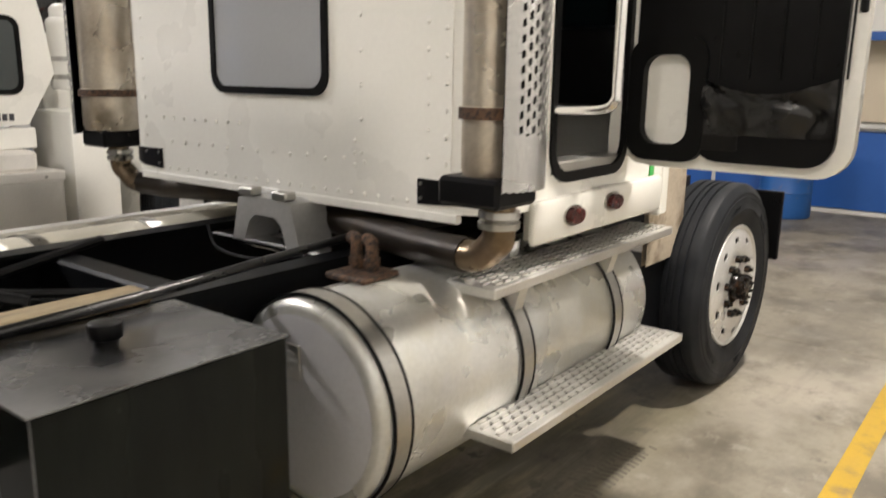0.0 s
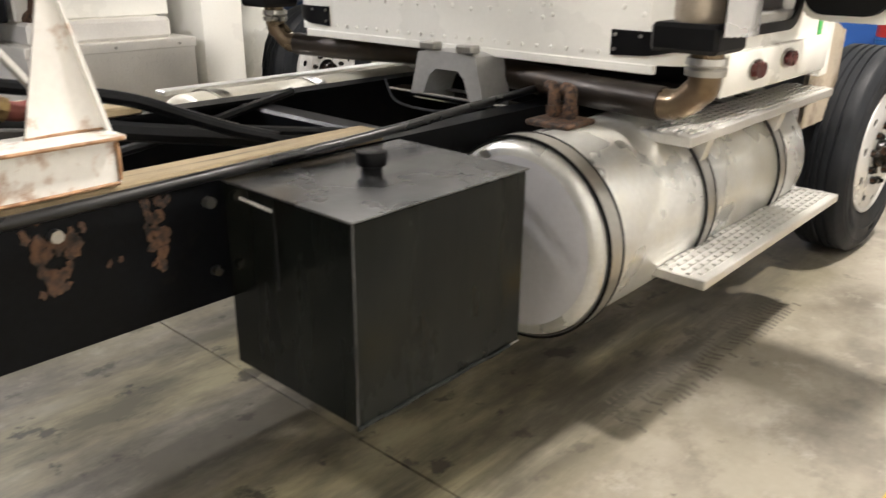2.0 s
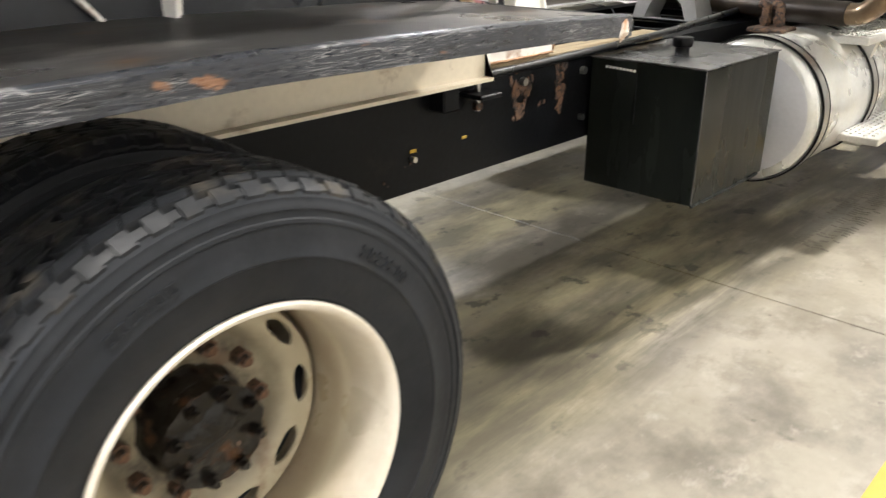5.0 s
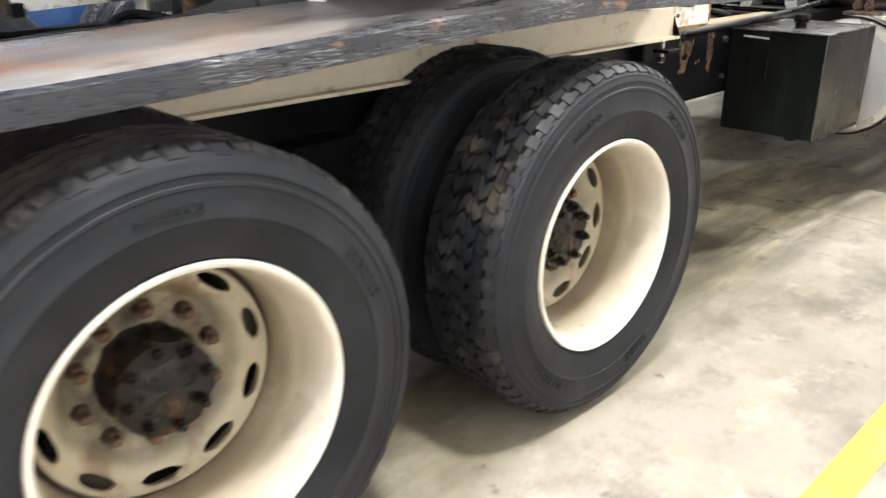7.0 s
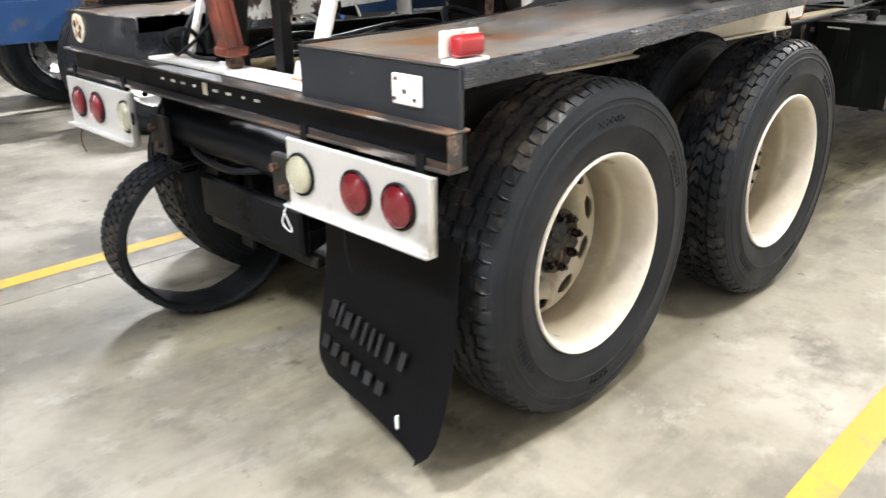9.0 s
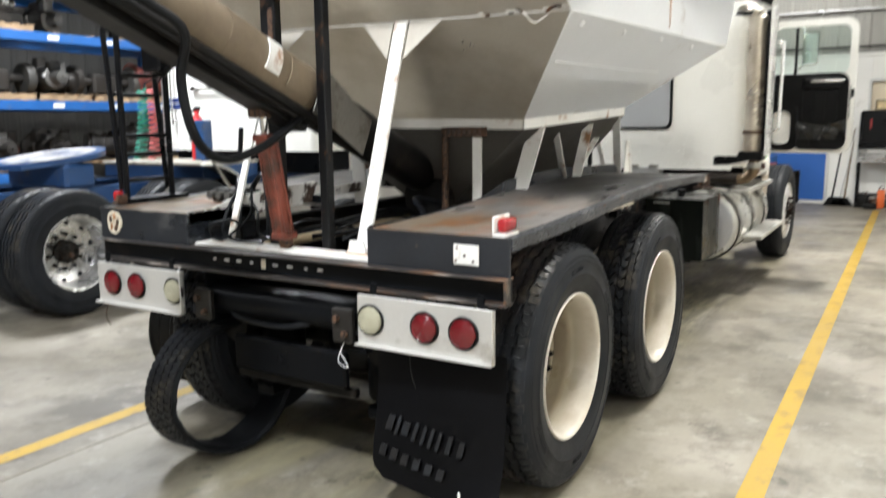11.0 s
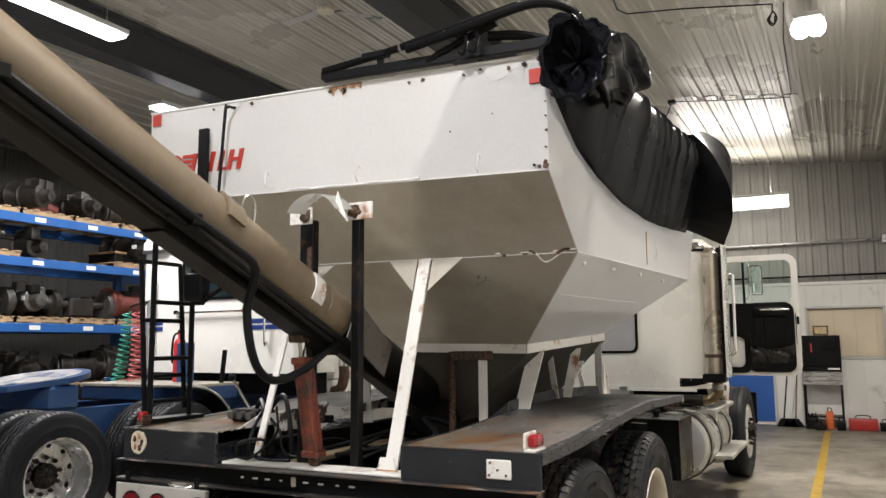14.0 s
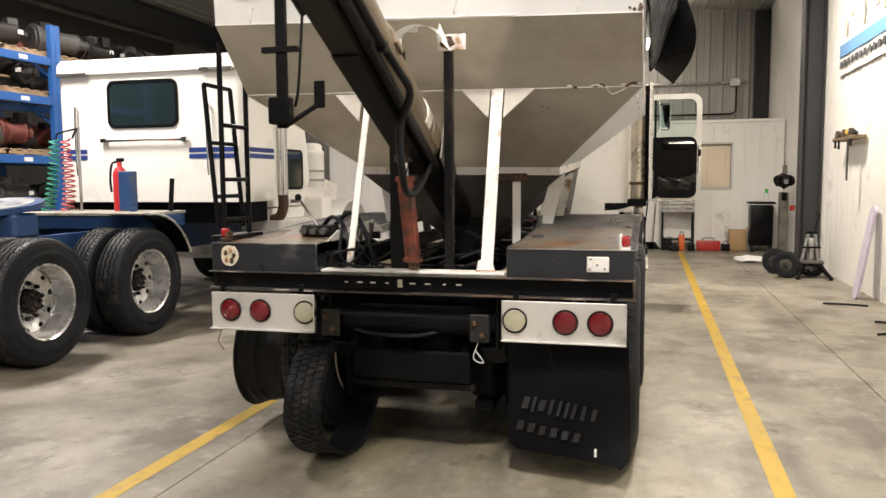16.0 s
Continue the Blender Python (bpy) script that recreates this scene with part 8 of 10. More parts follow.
for left, right, puff, seed, label in ((LEFT, EDGE, 0.05, 3.0, "smooth front fold hanging to a point"), (EDGE, BACK, -0.03, 8.0, "stiff lobe behind the front fold")):
    bm = bmesh.new()
    grid_skin(bm, ruled(left, right, puff, seed))
    part("front_fold", bm, TARP, tarp, label, None, 80)


def bunch(cx, cy, cz, rx, ry, rz, seed, amp=0.3):
    bm = bmesh.new()
    bmesh.ops.create_uvsphere(bm, u_segments=48, v_segments=32, radius=1)
    for v in bm.verts:
        n = v.co.normalized()
        fold = noise.noise((n.x * 2.2 + seed, n.y * 2.2, n.z * 0.8)) * 0.7 + abs(noise.noise((n.x * 4 + seed, n.y * 4, n.z * 1.2))) * 0.9
        v.co = Vector((cx + rx * n.x * (1 + amp * fold), cy + ry * n.y * (1 + amp * fold), cz + rz * n.z * (1 + amp * fold)))
    return bm


# bow frame of the tarp along the rear rim
bow = thing("tarp_bow", 0.65, 0.1, 2.78, "black tube tarp bow with arms above the rear rim", "tarp bow")
part("rim_bar", B(-0.555, 0.555, -0.014, 0.014, -0.022, 0.022, 0.003, Matrix.Translation((0.665, 0.10, 2.77)) @ pose(0, 0, 0, 0, 1.6, 0)), PLASTIC, bow)
part("bow_tube", T(smooth_path([(0.11, 0.09, 2.815), (0.3, 0.085, 2.828), (0.49, 0.08, 2.845), (0.8, 0.07, 2.885), (1.1, 0.06, 2.92)]), 0.017, 10), PLASTIC, bow)
part("bow_tube", T(smooth_path([(0.58, 0.05, 2.822), (0.8, 0.04, 2.848), (0.97, 0.03, 2.872), (1.14, 0.04, 2.902), (1.24, 0.08, 2.905), (1.31, 0.15, 2.88), (1.35, 0.24, 2.80)]), 0.019, 10), PLASTIC, bow)
part("bow_arm", T([(0.66, 0.10, 2.765), (0.72, 0.09, 2.79), (1.0, 0.07, 2.87)], 0.017, 8), PLASTIC, bow)
part("bow_arm", T(smooth_path([(0.95, 0.1, 2.83), (1.08, 0.13, 2.82), (1.19, 0.2, 2.80)]), 0.022, 8), PLASTIC, bow)
for x, z in ((0.112, 2.815), (0.42, 2.838)):
    part("bow_post", B(x - 0.016, x + 0.016, 0.085, 0.105, 2.775, z, 0.003), PLASTIC, bow)
part("spring_box", B(0.33, 0.47, 0.065, 0.105, 2.822, 2.855, 0.006), PLASTIC, bow)
part("latch", B(0.80, 0.87, 0.05, 0.09, 2.835, 2.865, 0.012), DARKSTEEL, bow)
for x in (0.86, 0.91):
    part("hook", T(smooth_path([(x, 0.06, 2.85), (x + 0.015, 0.04, 2.80), (x - 0.005, 0.05, 2.755), (x - 0.03, 0.06, 2.765)]), 0.008, 6), PLASTIC, bow)
for k in range(9):
    x = 0.46 + k * 0.075
    part("tube_clip", T([(x - 0.004, 0.075, 2.836 + (x - 0.46) * 0.128), (x + 0.004, 0.075, 2.837 + (x - 0.46) * 0.128)], 0.0195, 8), STRAP if k % 3 == 1 else PLASTIC, bow)

# ---- loose tread ring leaning under the rear ----
bm = bmesh.new()
g = []
for k in range(72):
    a = k * 2 * math.pi / 72
    r = 0.335 + 0.008 * noise.noise((math.cos(a) * 3, math.sin(a) * 3, 0))
    row = []
    for s, h in ((-0.105, 0.0), (-0.10, 0.018), (0.10, 0.018), (0.105, 0.0), (0.09, -0.014), (-0.09, -0.014)):
        tw = 0.01 * math.sin(3 * a)
        fray = 1 + 0.16 * noise.noise((math.cos(a) * 7, math.sin(a) * 7, s * 9))
        row.append(bm.verts.new((s * fray + tw, (r + h) * math.cos(a), (r + h) * math.sin(a) * 0.87)))
    g.append(row)
for k in range(72):
    for i in range(6):
        bm.faces.new((g[k][i], g[k][(i + 1) % 6], g[(k + 1) % 72][(i + 1) % 6], g[(k + 1) % 72][i]))
loose = tagged(part("loose_tread", bm, RUBBER, None, "", Matrix.Translation((-0.40, 0.16, 0.315)) @ pose(0, 0, 0, 0, -3, -6)), "loose worn black tyre tread ring standing on the concrete", "tyre")
vs, fs = [], []
for c in range(4):
    for k in range(54):
        w = 2 * math.pi / 54
        t0 = (k + 0.5 * (c % 2)) * w
        xa = -0.098 + c * 0.0495
        i = len(vs)
        for t, x in ((t0, xa), (t0 + 0.22 * w, xa + 0.023), (t0, xa + 0.045), (t0 + 0.7 * w, xa + 0.045), (t0 + 0.92 * w, xa + 0.023), (t0 + 0.7 * w, xa)):
            r = 0.335 + 0.024
            vs.append((x + 0.01 * math.sin(3 * t), r * math.cos(t), r * math.sin(t) * 0.87))
        fs.append((i, i + 1, i + 2, i + 3, i + 4, i + 5))
        for t, x in ((t0, xa), (t0 + 0.22 * w, xa + 0.023), (t0, xa + 0.045), (t0 + 0.7 * w, xa + 0.045), (t0 + 0.92 * w, xa + 0.023), (t0 + 0.7 * w, xa)):
            r = 0.335 + 0.014
            vs.append((x + 0.01 * math.sin(3 * t), r * math.cos(t), r * math.sin(t) * 0.87))
        for j in range(6):
            fs.append((i + j, i + 6 + j, i + 6 + (j + 1) % 6, i + (j + 1) % 6))
me = bpy.data.meshes.new("tread_pattern")
me.from_pydata(vs, [], fs)
me.materials.append(TREAD)
part("tread_pattern", me, None, loose, "zigzag tread blocks", WORLD[loose])

# ---- the blue tractor on the left ----
RX = -4.55
trac = thing("tractor", RX, 4.0, 0, "white sleeper-cab tractor on a blue frame with a fifth wheel", "truck")
for s in (1, -1):
    xo = RX + s * 0.44
    bm = bmesh.new()
    prism(bm, [(xo, 0.68), (xo, 0.98), (xo - s * 0.09, 0.98), (xo - s * 0.09, 0.965), (xo - s * 0.012, 0.965), (xo - s * 0.012, 0.695), (xo - s * 0.09, 0.695), (xo - s * 0.09, 0.68)], "Y", 0.3, 8.5)
    part("frame_rail", bm, BLUETRUCK, trac, "blue painted frame rail")
for ay in (1.46, 2.80):
    for s in (1, -1):
        wheel(trac, RX + s * 1.045, ay, 0.516, "worn", "deep", "rear", s, 20 * ay, nut_s=-0.09, label="polished aluminium drive wheel")
        wheel(trac, RX + s * 0.71, ay, 0.516, "worn", "deep", None, -s, 9, label="inner dual wheel")
    part("axle", C((RX - 0.9, ay, 0.51), (RX + 0.9, ay, 0.51), 0.08, 14), DARKSTEEL, trac)
for s in (1, -1):
    bm = bmesh.new()
    g = []
    for k in range(13):
        a = radians(20 + 75 * k / 12)
        g.append([bm.verts.new((RX + s * x, 2.80 + 0.66 * math.cos(a), 0.525 + 0.63 * math.sin(a))) for x in (0.62, 1.2)])
    for k in range(12):
        bm.faces.new((g[k][0], g[k][1], g[k + 1][1], g[k + 1][0]))
    bmesh.ops.solidify(bm, geom=bm.faces, thickness=0.012)
    fender = part("quarter_fender", bm, PLASTIC, trac, "dark quarter fender with a bright edge")
    part("fender_edge", T([(RX + s * 1.2, 2.80 + 0.665 * math.cos(radians(20 + 75 * k / 12)), 0.525 + 0.635 * math.sin(radians(20 + 75 * k / 12))) for k in range(13)], 0.014, 8), POLISH, fender, "polished rolled edge")
    part("fender_post", B(RX + s * 0.6 - 0.02, RX + s * 0.6 + 0.02, 3.3, 3.38, 0.9, 1.2, 0.004), BLUETRUCK, trac)
part("deck_plate", B(RX - 0.55, RX + 0.95, 2.95, 3.75, 1.13, 1.16, 0.004), DECKWOOD, trac, "pale tread-plate deck behind the sleeper")
part("deck_frame", B(RX - 0.55, RX + 0.95, 2.98, 3.73, 1.0, 1.13, 0.006), BLUETRUCK, trac)
# fifth wheel
bm = bmesh.new()
pts = []
for k in range(30):
    a = radians(-60 + 300 * k / 29)
    pts.append((RX + 0.1 + 0.48 * math.cos(a + 1.047), 1.95 + 0.48 * math.sin(a + 1.047)))
prism(bm, pts, "Z", -0.025, 0.025)
for v in bm.verts:
    v.co.z += 1.24 + (v.co.y - 1.95) * 0.14
fw = part("fifth_wheel", bm, BLUETRUCK, trac, "worn blue fifth wheel coupling plate")
bm = bmesh.new()
prism(bm, [(RX + 0.1 + 0.4 * math.cos(k * 0.209), 1.95 + 0.4 * math.sin(k * 0.209)) for k in range(30)], "Z", 0.026, 0.032)
for v in bm.verts:
    v.co.z += 1.24 + (v.co.y - 1.95) * 0.14
part("bearing_face", bm, mat("scraped_greasy_plate", (0.42, 0.41, 0.4), 0.4, 0.3, vary=0.3, scale=6, stain=(0.09, 0.12, 0.2), stain_amount=0.5, stain_scale=5, stain_sharp=0.05, bump=0.2), fw, "scraped bare bearing face")
part("pivot", B(RX - 0.35, RX + 0.55, 1.8, 2.1, 0.98, 1.2, 0.03), BLUETRUCK, trac)
part("ramp", prism(bmesh.new(), [(0.35, 0.98), (1.2, 0.98), (1.2, 1.16)], "X", RX - 0.35, RX + 0.4), BLUETRUCK, trac)
# sleeper
SC = -4.19
R0, R1 = SC - 1.19, SC + 1.19
CR = R1 - 0.11
bm = bmesh.new()
prism(bm, cab_outline(R0, R1, 3.98, 4.66, 0.1), "Z", 1.24, 2.68)
sl2 = part("sleeper", bm, WHITE, trac, "white sleeper with two blue stripes", None, 40)
bm = bmesh.new()
bmx = cab_outline(R0 - 0.02, R1 + 0.02, 3.94, 5.7, 0.12)
prism(bm, bmx, "Z", 2.68, 2.84)
es = [e for e in bm.edges if all(v.co.z > 2.8 for v in e.verts)]
bmesh.ops.bevel(bm, geom=es, offset=0.07, segments=4, affect="EDGES", profile=0.5)
part("roof", bm, WHITE, sl2, "rounded white roof cap", None, 60)
for z0 in (1.72, 1.79):
    for a, b in ((R0 + 0.1, R0 + 0.38), (R0 + 1.7, R1 - 0.08)):
        part("stripe", B(a, b, 3.974, 3.979, z0, z0 + 0.05, 0), BLUESTRIPE, sl2, "blue stripe")
    part("stripe", B(R1 - 0.001, R1 + 0.004, 4.08, 4.65, z0, z0 + 0.05, 0), BLUESTRIPE, sl2, "blue stripe")
wo, wi = rounded(-4.70, -3.80, 2.07, 2.60, 0.09), rounded(-4.67, -3.83, 2.10, 2.57, 0.07)
part("window_seal", ring_prism(bmesh.new(), wo, wi, "Y", 3.965, 3.982), SEAL, sl2, "black window seal")
part("window_pane", prism(bmesh.new(), wi, "Y", 3.972, 3.98), DARKGLASS, sl2, "dark rear window")
part("grab_bar", T([(-4.75, 3.94, 1.93), (-3.72, 3.94, 1.93)], 0.014, 8), CHROME, sl2, "horizontal chrome grab bar")
for x in (-4.75, -3.72):
    part("bar_foot", B(x - 0.04, x + 0.04, 3.93, 3.98, 1.91, 1.96, 0.008), CHROME, sl2)
for x in (-5.1, -3.42):
    part("grab_bar", T(smooth_path([(x, 3.98, 2.28), (x, 3.93, 2.27), (x, 3.93, 1.6), (x, 3.98, 1.58)]), 0.013, 8), CHROME, sl2, "upright chrome grab bar")
# black block put in for the shade below the sleeper
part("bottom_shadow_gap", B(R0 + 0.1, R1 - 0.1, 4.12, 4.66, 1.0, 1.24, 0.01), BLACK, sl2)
for x in (R0 + 0.25, R1 - 0.3):
    part("roof_hinge", B(x - 0.2, x + 0.2, 3.92, 3.98, 2.66, 2.70, 0.006), STRAP, sl2)
# cab
bm = bmesh.new()
prism(bm, [(4.66, 1.16), (5.67, 1.16), (5.87, 1.5), (5.82, 1.85), (5.64, 2.55), (4.66, 2.6)], "X", R0 + 0.11, CR)
cab2 = part("cab", bm, WHITE, trac, "white cab with numbered door")
part("door_window_seal", ring_prism(bmesh.new(), rounded(4.99, 5.66, 1.36, 1.86, 0.08), rounded(5.02, 5.63, 1.39, 1.83, 0.06), "X", CR - 0.005, CR + 0.012), SEAL, cab2)
part("door_window", prism(bmesh.new(), rounded(5.02, 5.63, 1.39, 1.83, 0.06), "X", CR, CR + 0.006), DARKGLASS, cab2, "dark door window")
txt = bpy.data.curves.new("door_text", "FONT")
txt.body, txt.size, txt.extrude = "USDOT", 0.062, 0.001
tob = new("door_text", txt)
dg = bpy.context.evaluated_depsgraph_get()
tme = bpy.data.meshes.new_from_object(tob.evaluated_get(dg))
bpy.data.objects.remove(tob)
TXTDARK = mat("dark_lettering", (0.05, 0.05, 0.06), 0.5, vary=0.05, bump=0)
tme.materials.clear()
part("door_lettering", tme, TXTDARK, cab2, "dark lettering USDOT on the door", Matrix.Translation((CR + 0.004, 5.04, 1.19)) @ pose(0, 0, 0, 90, 0, 90))
for k in range(7):
    part("number_bar", B(CR - 0.002, CR + 0.005, 5.29 + k * 0.043, 5.32 + k * 0.043, 1.19, 1.235, 0), TXTDARK, cab2)
part("rocker", B(CR - 0.12, CR - 0.01, 4.7, 5.72, 1.0, 1.14, 0.01), WHITE, cab2)
# aluminium tool boxes on the right side
BX = -2.9
PLATE = mat("diamond_plate_aluminium", (0.78, 0.76, 0.72), 0.42, 0.35, vary=0.1, fine=90, bump=0.1)
tb1 = part("tool_box", B(BX - 0.58, BX, 4.65, 5.77, 0.42, 0.86, 0.01), PLATE, trac, "diamond-plate aluminium tool box")
part("box_lid", B(BX - 0.58, BX + 0.005, 4.64, 5.78, 0.80, 0.865, 0.006), PLATE, tb1)
tb2 = part("tool_box", B(BX - 0.58, BX - 0.06, 4.70, 5.64, 0.866, 1.0, 0.02), PLATE, trac, "upper aluminium step box")
bm = bmesh.new()
for i in range(26):
    for j in range(9):
        yy, zz = 4.68 + i * 0.042, 0.44 + j * 0.04
        bm_m = Matrix.Translation((BX + 0.001, yy, zz)) @ pose(0, 0, 0, 45 if (i + j) % 2 else -45)
        box(bm, -0.002, 0.002, -0.012, 0.012, -0.003, 0.003, 0, bm_m)
tagged(part("diamond_pattern", bm, PLATE, tb1, "raised diamond pattern", None, 0), kind="stuff")
for y in (4.75, 5.2, 5.65):
    part("rivet", C((BX, y, 0.83), (BX + 0.01, y, 0.83), 0.01, 8), STRAP, tb1)
# air cleaner, stack, hood, steer wheels
bm = bmesh.new()
lathe(bm, [(1.38, 0.03), (1.39, 0.14), (1.42, 0.155), (1.80, 0.155), (1.83, 0.16), (1.86, 0.15), (1.87, 0.13), (1.93, 0.13), (1.96, 0.10), (1.97, 0.01)], 32, "Z")
for v in bm.verts:
    v.co += Vector((-3.13, 6.02, 0))
ac = part("air_cleaner", bm, WHITE, trac, "white cylindrical air cleaner with steel bands", None, 50)
for z in (1.46, 1.58):
    bm = bmesh.new()
    lathe(bm, [(z, 0.156), (z, 0.161), (z + 0.03, 0.161), (z + 0.03, 0.156)], 32, "Z", True)
    for v in bm.verts:
        v.co += Vector((-3.13, 6.02, 0))
    part("band", bm, STRAP, ac, "steel band")
for s in (1, -1):
    part("exhaust_pipe", C((SC + s * 1.22, 4.8, 1.3), (SC + s * 1.22, 4.8, 2.78), 0.065, 24), CHROME, trac, "chrome exhaust stack")
    part("exhaust_elbow", T(smooth_path([(SC + s * 1.22, 4.8, 1.32), (SC + s * 1.22, 4.8, 1.15), (SC + s * 1.13, 4.8, 1.02), (SC + s * 0.8, 4.8, 1.0)]), 0.06, 14), RUSTY, trac)
HX = -4.13
bm = bmesh.new()
prism(bm, [(6.0, 1.16), (7.9, 1.05), (7.95, 1.4), (6.0, 1.8)], "X", HX - 0.55, HX + 0.55)
hood = part("hood", bm, WHITE, trac, "white hood")
for s in (1, -1):
    bm = bmesh.new()
    g = []
    for k in range(17):
        a = radians(-15 + 195 * k / 16)
        g.append([bm.verts.new((HX + s * x, 6.95 - 0.64 * math.cos(a), 0.53 + 0.66 * math.sin(a))) for x in (0.55, 1.22)])
    for k in range(16):
        bm.faces.new((g[k][0], g[k][1], g[k + 1][1], g[k + 1][0]))
    bmesh.ops.solidify(bm, geom=bm.faces, thickness=0.02)
    part("fender", bm, WHITE, hood, "white front fender", None, 60)
    part("fender_skirt", B(HX + s * 0.9 - 0.3, HX + s * 0.9 + 0.3, 5.86, 6.2, 0.45, 1.25, 0.03, seg=2), WHITE, hood, "white fender skirt")
    wheel(trac, HX + s * 1.06, 6.98, 0.516, "rib", "alloy", "front", s, 0, nut_s=0.122, label="polished aluminium steer wheel")
part("grille", B(HX - 0.5, HX + 0.5, 7.9, 7.97, 0.7, 1.4, 0.02), POLISH, trac)
# coiled air lines, extinguisher, handle
for cx, material, lab, ph in ((-5.02, GREENCOIL, "green coiled air line", 0.0), (-4.82, REDCOIL, "red coiled air line", 1.0)):
    pts = []
    for k in range(14 * 12):
        a = k * 2 * math.pi / 12
        z = 1.93 - k * 0.0046
        wide = 0.045 + 0.02 * (k / 168)
        pts.append((cx + wide * math.cos(a) + 0.03 * math.sin(z * 5 + ph) + 0.14 * (z - 1.5) * (0.5 if ph else 1), 3.42 + wide * math.sin(a), z))
    part("coiled_air_line", T(pts, 0.0095, 5), material, trac, lab)
    part("air_hose", T(smooth_path([(cx + 0.09, 3.42, 1.93), (cx + 0.1, 3.44, 1.99), (-4.70, 3.47, 2.04)]), 0.01, 6), HOSE, trac)
part("hose_pole", T([(-4.70, 3.48, 1.05), (-4.70, 3.48, 2.06)], 0.016, 10), DRAWER, trac, "grey spring pole holding the air lines")
ext = thing("fire_extinguisher", -4.20, 3.49, 1.16, "red fire extinguisher standing in a blue bracket", "fire extinguisher")
bm = bmesh.new()
lathe(bm, [(1.162, 0.01), (1.162, 0.07), (1.55, 0.07), (1.60, 0.055), (1.63, 0.025), (1.68, 0.025)], 24, "Z")
for v in bm.verts:
    v.co += Vector((-4.22, 3.50, 0))
part("cylinder", bm, EXTRED, ext, "red cylinder", None, 50)
part("valve_lever", B(-4.26, -4.16, 3.49, 3.51, 1.68, 1.72, 0.008), PLASTIC, ext)
part("bracket", B(-4.17, -4.02, 3.40, 3.52, 1.165, 1.58, 0.01), BLUETRUCK, ext, "worn blue bracket plate")
part("hose", T(smooth_path([(-4.22, 3.5, 1.68), (-4.31, 3.5, 1.66), (-4.34, 3.5, 1.5), (-4.33, 3.5, 1.36)]), 0.012, 8), HOSE, ext)
part("side_handle", T([(-3.62, 3.5, 1.16), (-3.6, 3.52, 1.5)], 0.025, 8), PLASTIC, trac)

# ---- blue pallet racks with gearboxes ----
def rack(y0, y1, levels, top, x0=-7.35, x1=-8.45):
    r = thing("pallet_rack", (x0 + x1) / 2, (y0 + y1) / 2, 0, "blue steel pallet rack loaded with gearboxes", "rack", "pallet racks")
    for y in (y0, y1):
        for x in (x0, x1):
            part("upright", B(x - 0.04, x + 0.04, y - 0.045, y + 0.045, 0, top, 0.004), BLUERACK, r, "blue upright")
        for k in range(5):
            za, zb = 0.2 + k * 0.7, 0.9 + k * 0.7
            if zb < top:
                part("brace", T([(x0, y, za), (x1, y, zb)], 0.014, 6), BLUERACK, r)
    for z in levels:
        for x in (x0, x1):
            b = part("beam", B(x - 0.03, x + 0.03, y0 + 0.045, y1 - 0.045, z - 0.12, z, 0.006), BLUERACK, r, "blue shelf beam")
            if x == x0:
                for k, ty in enumerate((0.3, 0.55, 0.8)):
                    yy = y0 + (y1 - y0) * ty
                    part("shelf_tag", B(x + 0.03, x + 0.034, yy, yy + 0.16, z - 0.09, z - 0.03, 0), PAPER, b, "white paper shelf tag")
        n = 7
        for k in range(n):
            yy = y0 + 0.1 + (y1 - y0 - 0.3) * k / (n - 1)
            part("shelf_board", B(x1 + 0.02, x0 - 0.02, yy, yy + 0.10, z - 0.004, z + 0.014, 0.003), PALLET, r)
    return r


rack(2.9, 6.2, (0.95, 1.86, 2.72, 3.30), 3.78)
rack(6.3, 9.6, (0.95, 1.86, 2.72, 3.30), 3.78)
rack(-0.5, 2.8, (0.95, 1.86, 2.72, 3.30), 3.78)


def pallet(x, y, z):
    p = thing("pallet", x, y, z, "rough wooden pallet on the rack shelf", "pallet", "pallets")
    for k in range(5):
        part("slat", B(x - 0.45, x + 0.45, y - 0.42 + k * 0.19, y - 0.33 + k * 0.19, z + 0.075, z + 0.092, 0.002), PALLET, p)
    for k in range(3):
        part("runner", B(x - 0.45 + k * 0.4, x - 0.37 + k * 0.4, y - 0.42, y + 0.43, z + 0.016, z + 0.075, 0.002), PALLET, p)
    return p


